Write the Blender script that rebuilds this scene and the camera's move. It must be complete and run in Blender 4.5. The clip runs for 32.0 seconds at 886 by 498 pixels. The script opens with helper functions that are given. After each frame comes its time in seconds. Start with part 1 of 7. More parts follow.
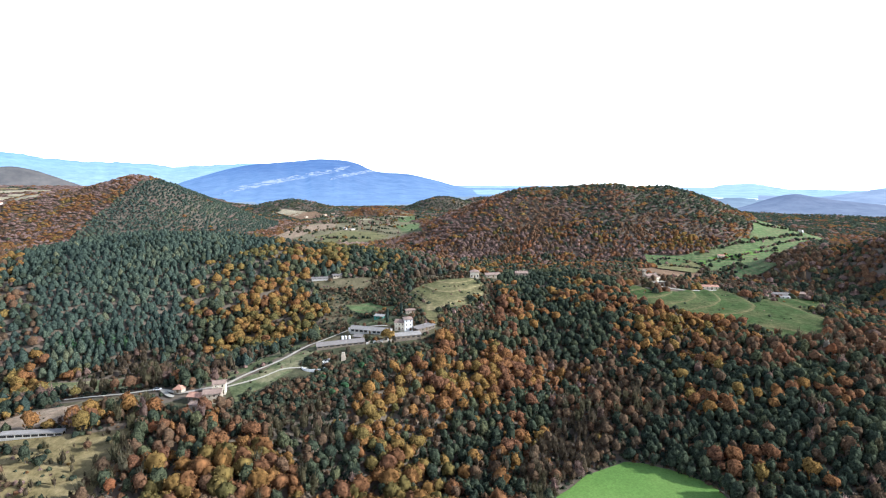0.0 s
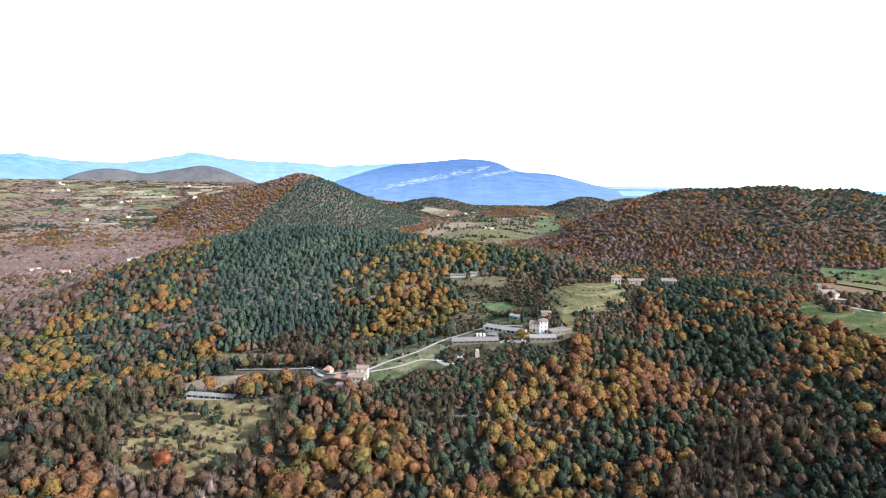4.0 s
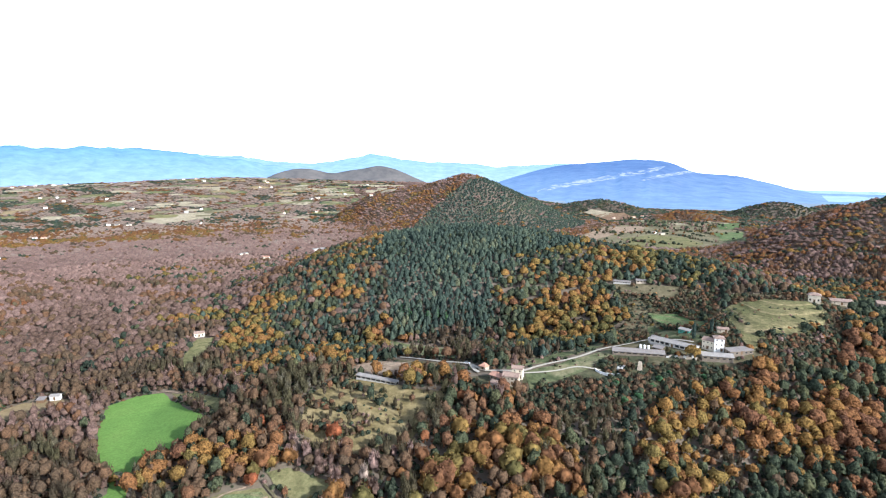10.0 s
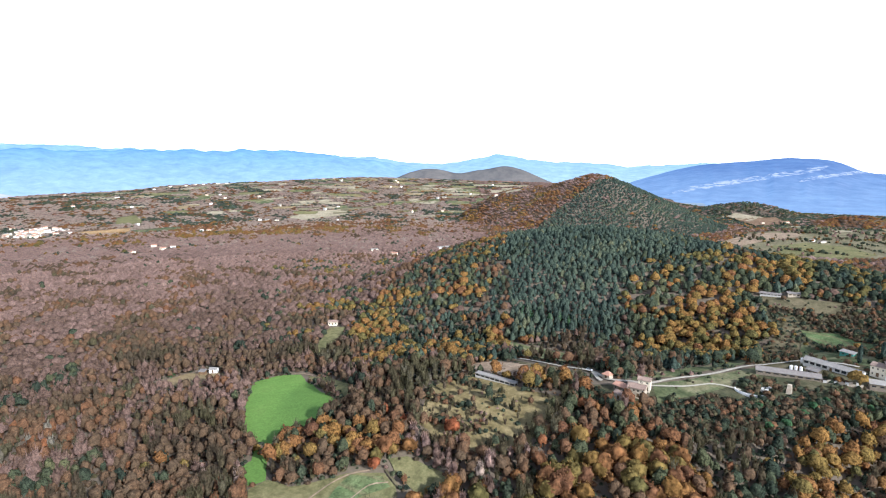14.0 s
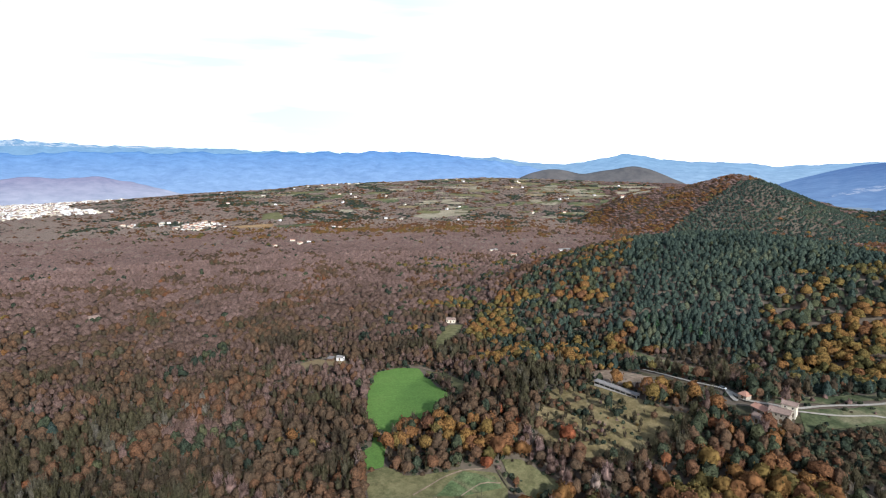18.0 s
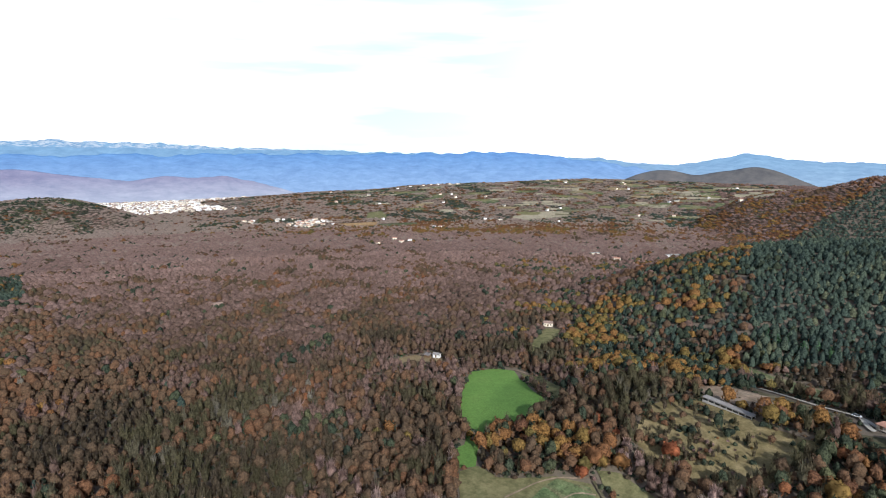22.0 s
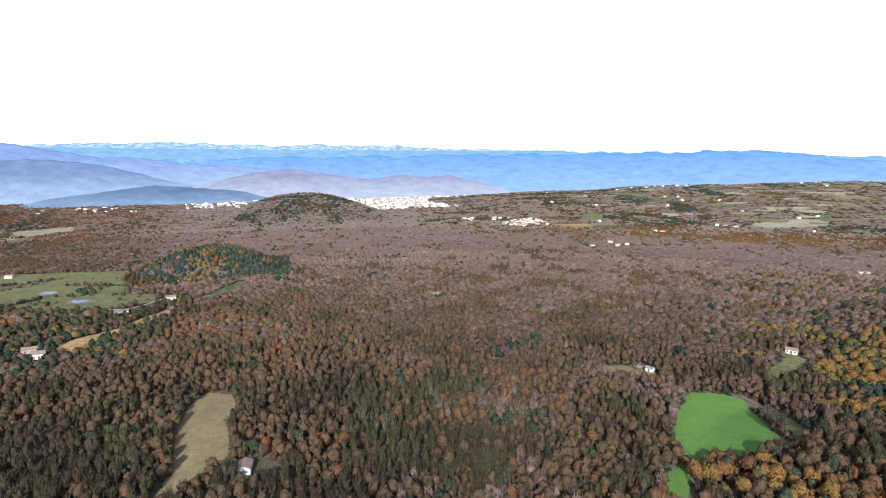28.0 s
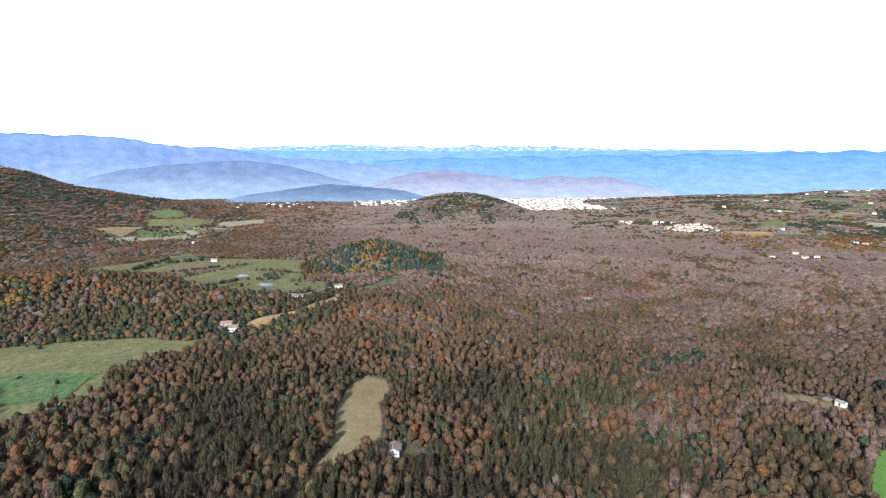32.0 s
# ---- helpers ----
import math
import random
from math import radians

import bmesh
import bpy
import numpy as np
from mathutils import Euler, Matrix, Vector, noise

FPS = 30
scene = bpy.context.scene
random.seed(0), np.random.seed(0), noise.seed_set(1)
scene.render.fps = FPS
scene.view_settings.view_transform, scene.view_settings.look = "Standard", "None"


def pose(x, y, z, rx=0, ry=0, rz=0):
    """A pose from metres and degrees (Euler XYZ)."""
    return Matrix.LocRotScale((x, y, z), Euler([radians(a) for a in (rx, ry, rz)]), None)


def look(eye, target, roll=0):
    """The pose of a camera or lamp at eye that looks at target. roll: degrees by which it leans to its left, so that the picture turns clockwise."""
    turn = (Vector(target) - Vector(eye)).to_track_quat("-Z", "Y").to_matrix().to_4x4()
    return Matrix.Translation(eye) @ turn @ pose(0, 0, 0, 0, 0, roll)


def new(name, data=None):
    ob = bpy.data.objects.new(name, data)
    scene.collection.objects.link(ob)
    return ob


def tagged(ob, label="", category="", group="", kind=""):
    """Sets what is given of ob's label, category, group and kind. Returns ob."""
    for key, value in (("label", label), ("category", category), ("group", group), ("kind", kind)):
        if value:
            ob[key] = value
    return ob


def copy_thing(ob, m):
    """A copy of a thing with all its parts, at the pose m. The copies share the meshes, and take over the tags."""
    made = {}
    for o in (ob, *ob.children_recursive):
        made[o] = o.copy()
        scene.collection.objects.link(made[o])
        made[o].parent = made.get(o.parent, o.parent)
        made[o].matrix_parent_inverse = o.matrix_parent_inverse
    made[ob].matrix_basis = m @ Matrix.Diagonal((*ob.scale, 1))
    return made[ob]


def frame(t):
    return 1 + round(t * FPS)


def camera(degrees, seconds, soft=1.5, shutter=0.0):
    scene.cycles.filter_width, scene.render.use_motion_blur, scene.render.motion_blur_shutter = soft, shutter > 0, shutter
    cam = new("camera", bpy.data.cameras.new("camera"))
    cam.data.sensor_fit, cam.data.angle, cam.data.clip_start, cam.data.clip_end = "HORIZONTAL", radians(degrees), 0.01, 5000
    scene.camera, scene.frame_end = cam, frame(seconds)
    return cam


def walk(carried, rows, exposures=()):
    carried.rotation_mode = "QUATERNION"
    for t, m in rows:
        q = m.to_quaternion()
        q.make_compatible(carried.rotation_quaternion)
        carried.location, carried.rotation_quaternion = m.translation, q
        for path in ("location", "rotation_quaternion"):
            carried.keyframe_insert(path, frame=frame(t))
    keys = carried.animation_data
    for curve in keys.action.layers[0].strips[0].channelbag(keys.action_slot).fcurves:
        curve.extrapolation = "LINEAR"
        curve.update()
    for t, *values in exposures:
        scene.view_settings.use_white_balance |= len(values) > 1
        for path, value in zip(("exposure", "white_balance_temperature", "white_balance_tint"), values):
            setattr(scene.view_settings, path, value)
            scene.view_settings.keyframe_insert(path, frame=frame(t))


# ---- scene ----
# Stationary drone 150 m over the valley floor, turning slowly to its left.
cam = camera(78.6, 32.0, soft=1.1)
PATH = [
    (0.0, pose(0, 0, 150, 81.34, -0.02, 0.00)),
    (0.5, pose(0, 0, 150, 81.33, -0.02, 1.82)),
    (1.0, pose(0, 0, 150, 81.32, -0.02, 3.66)),
    (1.5, pose(0, 0, 150, 81.30, -0.04, 5.67)),
    (2.0, pose(0, 0, 150, 81.29, -0.07, 7.67)),
    (2.5, pose(0, 0, 150, 81.29, -0.11, 9.35)),
    (3.0, pose(0, 0, 150, 81.29, -0.13, 11.43)),
    (3.5, pose(0, 0, 150, 81.29, -0.13, 13.19)),
    (5.5, pose(0, 0, 150, 81.29, -0.12, 18.59)),
    (6.0, pose(0, 0, 150, 81.29, -0.13, 19.82)),
    (6.5, pose(0, 0, 150, 81.28, -0.14, 21.05)),
    (7.0, pose(0, 0, 150, 81.26, -0.16, 22.57)),
    (7.5, pose(0, 0, 150, 81.25, -0.17, 24.13)),
    (8.0, pose(0, 0, 150, 81.25, -0.18, 25.80)),
    (8.5, pose(0, 0, 150, 81.27, -0.17, 27.38)),
    (9.0, pose(0, 0, 150, 81.28, -0.17, 28.99)),
    (9.5, pose(0, 0, 150, 81.29, -0.17, 30.36)),
    (10.0, pose(0, 0, 150, 81.31, -0.17, 31.76)),
    (10.5, pose(0, 0, 150, 81.31, -0.16, 33.18)),
    (11.0, pose(0, 0, 150, 81.31, -0.15, 34.72)),
    (11.5, pose(0, 0, 150, 81.30, -0.13, 36.24)),
    (12.0, pose(0, 0, 150, 81.29, -0.12, 38.00)),
    (12.5, pose(0, 0, 150, 81.29, -0.11, 39.72)),
    (13.0, pose(0, 0, 150, 81.29, -0.10, 41.66)),
    (13.5, pose(0, 0, 150, 81.29, -0.08, 43.30)),
    (14.0, pose(0, 0, 150, 81.30, -0.03, 44.86)),
    (14.5, pose(0, 0, 150, 81.32, 0.03, 46.16)),
    (16.5, pose(0, 0, 150, 81.34, 0.08, 51.97)),
    (17.0, pose(0, 0, 150, 81.36, 0.12, 53.81)),
    (17.5, pose(0, 0, 150, 81.37, 0.14, 55.62)),
    (18.0, pose(0, 0, 150, 81.37, 0.14, 57.55)),
    (18.5, pose(0, 0, 150, 81.37, 0.13, 58.90)),
    (19.0, pose(0, 0, 150, 81.39, 0.13, 60.25)),
    (19.5, pose(0, 0, 150, 81.40, 0.12, 61.68)),
    (20.0, pose(0, 0, 150, 81.41, 0.11, 63.21)),
    (20.5, pose(0, 0, 150, 81.41, 0.10, 64.45)),
    (21.0, pose(0, 0, 150, 81.42, 0.09, 65.66)),
    (21.5, pose(0, 0, 150, 81.44, 0.10, 66.84)),
    (22.0, pose(0, 0, 150, 81.45, 0.09, 68.06)),
    (22.5, pose(0, 0, 150, 81.45, 0.07, 69.22)),
    (23.0, pose(0, 0, 150, 81.46, 0.04, 71.08)),
    (23.5, pose(0, 0, 150, 81.46, -0.01, 73.27)),
    (24.0, pose(0, 0, 150, 81.46, -0.05, 75.55)),
    (24.5, pose(0, 0, 150, 81.45, -0.06, 77.34)),
    (25.0, pose(0, 0, 150, 81.44, -0.03, 79.14)),
    (25.5, pose(0, 0, 150, 81.44, 0.02, 80.74)),
    (27.5, pose(0, 0, 150, 81.46, 0.05, 89.08)),
    (28.0, pose(0, 0, 150, 81.49, 0.04, 90.55)),
    (28.5, pose(0, 0, 150, 81.51, 0.01, 92.32)),
    (29.0, pose(0, 0, 150, 81.52, -0.01, 94.53)),
    (29.5, pose(0, 0, 150, 81.53, -0.03, 96.41)),
    (30.0, pose(0, 0, 150, 81.54, -0.05, 98.63)),
    (30.5, pose(0, 0, 150, 81.56, -0.08, 100.63)),
    (31.0, pose(0, 0, 150, 81.57, -0.10, 102.60)),
    (31.5, pose(0, 0, 150, 81.57, -0.10, 104.40)),
    (32.0, pose(0, 0, 150, 81.56, -0.08, 106.63)),
]
EXPOSURES = [(0.0, 0.74, 5590, 8), (3.5, 0.80, 5590, 8), (7.0, 0.84, 5630, 8), (12.0, 0.86, 5670, 9), (13.0, 0.80, 5670, 9), (14.5, 0.60, 5670, 9), (16.5, 0.28, 5720, 9), (18.0, 0.06, 5720, 9), (20.0, -0.02, 5770, 9), (25.0, 0.10, 5720, 8), (28.0, 0.30, 5670, 6), (32.0, 0.46, 5590, 4)]
walk(cam, PATH, EXPOSURES)

# ---- daylight ----
SUN_AZ, SUN_EL = radians(-95), radians(28)
sun_way = Vector((-math.sin(SUN_AZ) * math.cos(SUN_EL), math.cos(SUN_AZ) * math.cos(SUN_EL), math.sin(SUN_EL)))
sun_data = bpy.data.lights.new("sun", "SUN")
sun_data.energy, sun_data.angle, sun_data.color = 5.0, radians(0.6), (1.0, 0.945, 0.86)
sun = new("sun", sun_data)
sun.matrix_world = look(sun_way * 900, (0, 0, 0))

world = bpy.data.worlds.new("sky")
scene.world = world
world.use_nodes = True
wn = world.node_tree
wn.nodes.clear()
w_sky = wn.nodes.new("ShaderNodeTexSky")
w_sky.sky_type, w_sky.sun_disc = "NISHITA", False
w_sky.sun_elevation, w_sky.sun_rotation = SUN_EL, -SUN_AZ
w_sky.dust_density, w_sky.air_density = 2.0, 1.0
w_co = wn.nodes.new("ShaderNodeTexCoord")
w_map = wn.nodes.new("ShaderNodeMapping")
w_map.inputs["Scale"].default_value = (1.2, 1.2, 7.0)
w_noise = wn.nodes.new("ShaderNodeTexNoise")
w_noise.inputs["Scale"].default_value, w_noise.inputs["Detail"].default_value = 2.0, 6.0
w_ramp = wn.nodes.new("ShaderNodeValToRGB")
w_ramp.color_ramp.elements[0].position, w_ramp.color_ramp.elements[0].color = 0.30, (0.82, 0.82, 0.82, 1)
w_ramp.color_ramp.elements[1].position, w_ramp.color_ramp.elements[1].color = 0.48, (1, 1, 1, 1)
w_up = wn.nodes.new("ShaderNodeSeparateXYZ")
w_veil = wn.nodes.new("ShaderNodeMapRange")
w_veil.interpolation_type = "SMOOTHSTEP"
w_veil.inputs["From Min"].default_value, w_veil.inputs["From Max"].default_value = 0.20, 0.48
w_veil.inputs["To Min"].default_value, w_veil.inputs["To Max"].default_value = 1.0, 0.06
w_fac = wn.nodes.new("ShaderNodeMath")
w_fac.operation = "MULTIPLY"
w_mix = wn.nodes.new("ShaderNodeMix")
w_mix.data_type = "RGBA"
w_mix.inputs[7].default_value = (14.0, 13.7, 13.3, 1)
# a thin gap in the veil, faintly blue
w_gap = wn.nodes.new("ShaderNodeVectorMath")
w_gap.operation = "DOT_PRODUCT"
w_gap.inputs[1].default_value = (-math.sin(radians(76)) * 0.95, math.cos(radians(76)) * 0.95, 0.31)
w_near = wn.nodes.new("ShaderNodeMapRange")
w_near.inputs["From Min"].default_value, w_near.inputs["From Max"].default_value = 0.88, 0.975
w_streak = wn.nodes.new("ShaderNodeValToRGB")
w_streak.color_ramp.elements[0].position, w_streak.color_ramp.elements[0].color = 0.36, (0, 0, 0, 1)
w_streak.color_ramp.elements[1].position, w_streak.color_ramp.elements[1].color = 0.56, (0.7, 0.7, 0.7, 1)
w_map2 = wn.nodes.new("ShaderNodeMapping")
w_map2.inputs["Scale"].default_value = (1.5, 1.5, 14.0)
w_noise2 = wn.nodes.new("ShaderNodeTexNoise")
w_noise2.inputs["Scale"].default_value, w_noise2.inputs["Detail"].default_value = 1.6, 4.0
w_both = wn.nodes.new("ShaderNodeMath")
w_both.operation = "MULTIPLY"
w_blue = wn.nodes.new("ShaderNodeMix")
w_blue.data_type = "RGBA"
w_blue.inputs[7].default_value = (6.3, 9.3, 9.7, 1)
w_bg = wn.nodes.new("ShaderNodeBackground")
w_bg.inputs["Strength"].default_value = 0.112
w_out = wn.nodes.new("ShaderNodeOutputWorld")
wn.links.new(w_co.outputs["Generated"], w_map.inputs["Vector"])
wn.links.new(w_map.outputs["Vector"], w_noise.inputs["Vector"])
wn.links.new(w_noise.outputs["Fac"], w_ramp.inputs["Fac"])
wn.links.new(w_co.outputs["Generated"], w_up.inputs["Vector"])
wn.links.new(w_up.outputs["Z"], w_veil.inputs["Value"])
wn.links.new(w_veil.outputs["Result"], w_fac.inputs[0])
wn.links.new(w_ramp.outputs["Color"], w_fac.inputs[1])
wn.links.new(w_fac.outputs["Value"], w_mix.inputs["Factor"])
wn.links.new(w_sky.outputs["Color"], w_mix.inputs[6])
wn.links.new(w_co.outputs["Generated"], w_gap.inputs[0])
wn.links.new(w_gap.outputs["Value"], w_near.inputs["Value"])
wn.links.new(w_co.outputs["Generated"], w_map2.inputs["Vector"])
wn.links.new(w_map2.outputs["Vector"], w_noise2.inputs["Vector"])
wn.links.new(w_noise2.outputs["Fac"], w_streak.inputs["Fac"])
wn.links.new(w_near.outputs["Result"], w_both.inputs[0])
wn.links.new(w_streak.outputs["Color"], w_both.inputs[1])
wn.links.new(w_both.outputs["Value"], w_blue.inputs["Factor"])
wn.links.new(w_mix.outputs[2], w_blue.inputs[6])
wn.links.new(w_blue.outputs[2], w_bg.inputs["Color"])
wn.links.new(w_bg.outputs["Background"], w_out.inputs["Surface"])
# ---- lie of the land: bearings in degrees to the left of +y, distances and heights in metres ----
def pol(az, d):
    a = np.radians(az)
    return -d * np.sin(a), d * np.cos(a)


def lattice(ix, iy, seed):
    n = (ix * 374761393 + iy * 668265263 + seed * 974634777) & 0xFFFFFFFF
    n = ((n ^ (n >> 13)) * 1274126177) & 0xFFFFFFFF
    return ((n ^ (n >> 16)) & 0xFFFF) / 65535.0


def value_noise(x, y, size, seed=0):
    u, v = np.asarray(x) / size, np.asarray(y) / size
    i, j = np.floor(u).astype(np.int64), np.floor(v).astype(np.int64)
    fu, fv = u - i, v - j
    fu, fv = fu * fu * (3 - 2 * fu), fv * fv * (3 - 2 * fv)
    a = lattice(i, j, seed) * (1 - fu) + lattice(i + 1, j, seed) * fu
    b = lattice(i, j + 1, seed) * (1 - fu) + lattice(i + 1, j + 1, seed) * fu
    return a * (1 - fv) + b * fv


def fractal(x, y, size, seed=0, octaves=4):
    s, w, tot = 0.0, 1.0, 0.0
    for k in range(octaves):
        s = s + w * value_noise(x, y, size / 2 ** k, seed + k * 17)
        tot += w
        w *= 0.5
    return s / tot


# round hills: bearing, distance, height, half width across, half depth, two shape powers
HILLS = [
    (29.0, 640, 70, 305, 235, 2.3, 1.5),       # wooded summit above the farms
    (29.3, 1500, 134, 340, 330, 1.25, 1.35),   # far cone
    (36.0, 1545, 86, 205, 240, 2.0, 1.3),      # its long shoulder
    (0.0, 1950, 45, 150, 110, 1.8, 1.4),
    (-4.5, 2050, 36, 150, 120, 1.8, 1.4),
    (15.9, 1930, 37, 190, 110, 1.8, 1.4),
    (6.9, 1740, 25, 110, 75, 1.8, 1.4),
    (104.8, 1720, 74, 275, 300, 2.0, 1.5),     # cone before the town
    (112.5, 1500, 22, 60, 60, 1.6, 1.4),
    (114.0, 860, 33, 105, 80, 2.2, 1.3),       # wooded knoll
    (146.0, 1330, 45, 205, 150, 1.7, 1.4),
]
# ridges: half width, two shape powers, then bearing, distance, height of the ridge line
RIDGES = [
    (190, 2.0, 1.5, (28, 630, 48), (17, 575, 60), (11, 565, 61), (7, 560, 57), (2, 535, 45), (-4, 510, 35), (-9, 520, 38), (-14, 525, 40), (-17.3, 530, 37), (-19, 535, 24)),
    (115, 1.9, 1.4, (43, 322, 22), (24, 312, 31), (10, 350, 36), (2, 388, 41), (-3, 495, 40)),
    (260, 1.7, 1.4, (-21, 625, 27), (-28, 560, 27), (-38, 480, 26)),
    (170, 1.6, 1.4, (-45, 760, 100), (-37, 770, 54), (-32, 800, 10)),
    (300, 1.5, 1.4, (-9.6, 1130, 108), (-14, 1120, 113), (-17, 1120, 117), (-19.3, 1125, 109), (-21.8, 1135, 112), (-25.2, 1150, 70)),
    (850, 1.5, 1.5, (36, 2350, 80), (54, 2400, 101), (68, 2350, 78), (77, 2280, 52), (82, 2230, 28), (86, 2200, 10)),
    (330, 1.4, 1.4, (152, 1650, 175), (145, 1750, 150), (140, 1780, 97), (135, 1800, 66), (128, 1850, 8)),
    (110, 1.8, 1.3, (150, 760, 28), (140, 740, 26), (131, 660, 9), (126, 640, 5)),
]


def falloff(q, a, b):
    return (1 - np.minimum(q, 1) ** a) ** b


def height(x, y):
    x, y = np.asarray(x, float), np.asarray(y, float)
    s = np.zeros_like(x)
    for az, d, h, ra, rb, a, b in HILLS:
        cx, cy = pol(az, d)
        c, sn = math.cos(radians(az)), math.sin(radians(az))
        u, v = (x - cx) * c + (y - cy) * sn, -(x - cx) * sn + (y - cy) * c
        s += (h * falloff(np.sqrt((u / ra) ** 2 + (v / rb) ** 2), a, b)) ** 4
    for w, a, b, *line in RIDGES:
        best = np.zeros_like(x)
        for p, q in zip(line, line[1:]):
            (x0, y0), (x1, y1) = pol(*p[:2]), pol(*q[:2])
            dx, dy = x1 - x0, y1 - y0
            t = np.clip(((x - x0) * dx + (y - y0) * dy) / (dx * dx + dy * dy), 0, 1)
            r = np.hypot(x - x0 - t * dx, y - y0 - t * dy)
            best = np.maximum(best, (p[2] + (q[2] - p[2]) * t) * falloff(r / w, a, b))
        s += best ** 4
    z = s ** 0.25
    d = np.hypot(x, y)
    z = z + (fractal(x, y, 220, 5, 4) - 0.5) * np.clip((d - 200) / 600, 0.12, 1) * 9 * np.clip(0.4 + z / 60, 0.4, 1.3)
    # beyond the fields the valley ground is lowered to fit the camera's skyline
    az = np.degrees(np.arctan2(-x, y))
    z = z - np.clip(d - 2060, 0, None) * 0.06 * np.clip((25 - az) / 5, 0, 1)
    return z - (np.clip(d - 2600, 0, None) / 2350) ** 2 * 120

# ---- materials ----
def nodes_of(name):
    m = bpy.data.materials.new(name)
    m.use_nodes = True
    nt = m.node_tree
    return m, nt, nt.nodes["Principled BSDF"]


def ramp(nt, fac, stops):
    r = nt.nodes.new("ShaderNodeValToRGB")
    while len(r.color_ramp.elements) < len(stops):
        r.color_ramp.elements.new(0.5)
    for e, (p, c) in zip(r.color_ramp.elements, stops):
        e.position, e.color = p, (*c, 1)
    nt.links.new(fac, r.inputs["Fac"])
    return r.outputs["Color"]


def noise_tex(nt, scale, detail=5.0, rough=0.6, stretch=None):
    co = nt.nodes.new("ShaderNodeTexCoord")
    n = nt.nodes.new("ShaderNodeTexNoise")
    n.inputs["Scale"].default_value, n.inputs["Detail"].default_value, n.inputs["Roughness"].default_value = scale, detail, rough
    if stretch:
        mp = nt.nodes.new("ShaderNodeMapping")
        mp.inputs["Scale"].default_value = stretch[:3]
        if len(stretch) > 3:
            mp.inputs["Rotation"].default_value = (0, 0, radians(stretch[3]))
        nt.links.new(co.outputs["Object"], mp.inputs["Vector"])
        nt.links.new(mp.outputs["Vector"], n.inputs["Vector"])
    else:
        nt.links.new(co.outputs["Object"], n.inputs["Vector"])
    return n.outputs["Fac"]


def blend(nt, fac, a, b, mode="MIX"):
    m = nt.nodes.new("ShaderNodeMix")
    m.data_type, m.blend_type = "RGBA", mode
    for sock, v in ((m.inputs["Factor"], fac), (m.inputs[6], a), (m.inputs[7], b)):
        if isinstance(v, (int, float)):
            sock.default_value = v
        elif isinstance(v, tuple):
            sock.default_value = (*v, 1)
        else:
            nt.links.new(v, sock)
    return m.outputs[2]


def bump(nt, bsdf, fac, strength, distance):
    b = nt.nodes.new("ShaderNodeBump")
    b.inputs["Strength"].default_value, b.inputs["Distance"].default_value = strength, distance
    nt.links.new(fac, b.inputs["Height"])
    nt.links.new(b.outputs["Normal"], bsdf.inputs["Normal"])


def two_scale(name, dark, mid, light, big, small, rough=0.9, relief=0.4, depth=0.1, stretch=None, spread=0.5, gloss=0.2, tufts=0.0):
    """Two scales of noise: broad patches and fine grain over three tones."""
    m, nt, b = nodes_of(name)
    n1, n2 = noise_tex(nt, big, 4, 0.6, stretch), noise_tex(nt, small, 6, 0.7)
    c1 = ramp(nt, n1, [(0.5 - spread * 0.4, dark), (0.5, mid), (0.5 + spread * 0.4, light)])
    c2 = ramp(nt, n2, [(0.3, tuple(v * 0.5 for v in mid)), (0.7, tuple(min(1, v * 1.5) for v in mid))])
    col = blend(nt, 0.4, c1, c2)
    if tufts:
        # coarse tussocks and worn spots a few metres across
        t = ramp(nt, noise_tex(nt, 0.22, 4, 0.7), [(0.36, (1 - tufts, 1 - tufts * 0.95, 1 - tufts)), (0.64, (1 + tufts, 1 + tufts * 0.9, 1 + tufts))])
        col = blend(nt, 1.0, col, t, "MULTIPLY")
    nt.links.new(col, b.inputs["Base Color"])
    b.inputs["Roughness"].default_value = rough
    b.inputs["Specular IOR Level"].default_value = gloss
    bump(nt, b, n2, relief, depth)
    return m


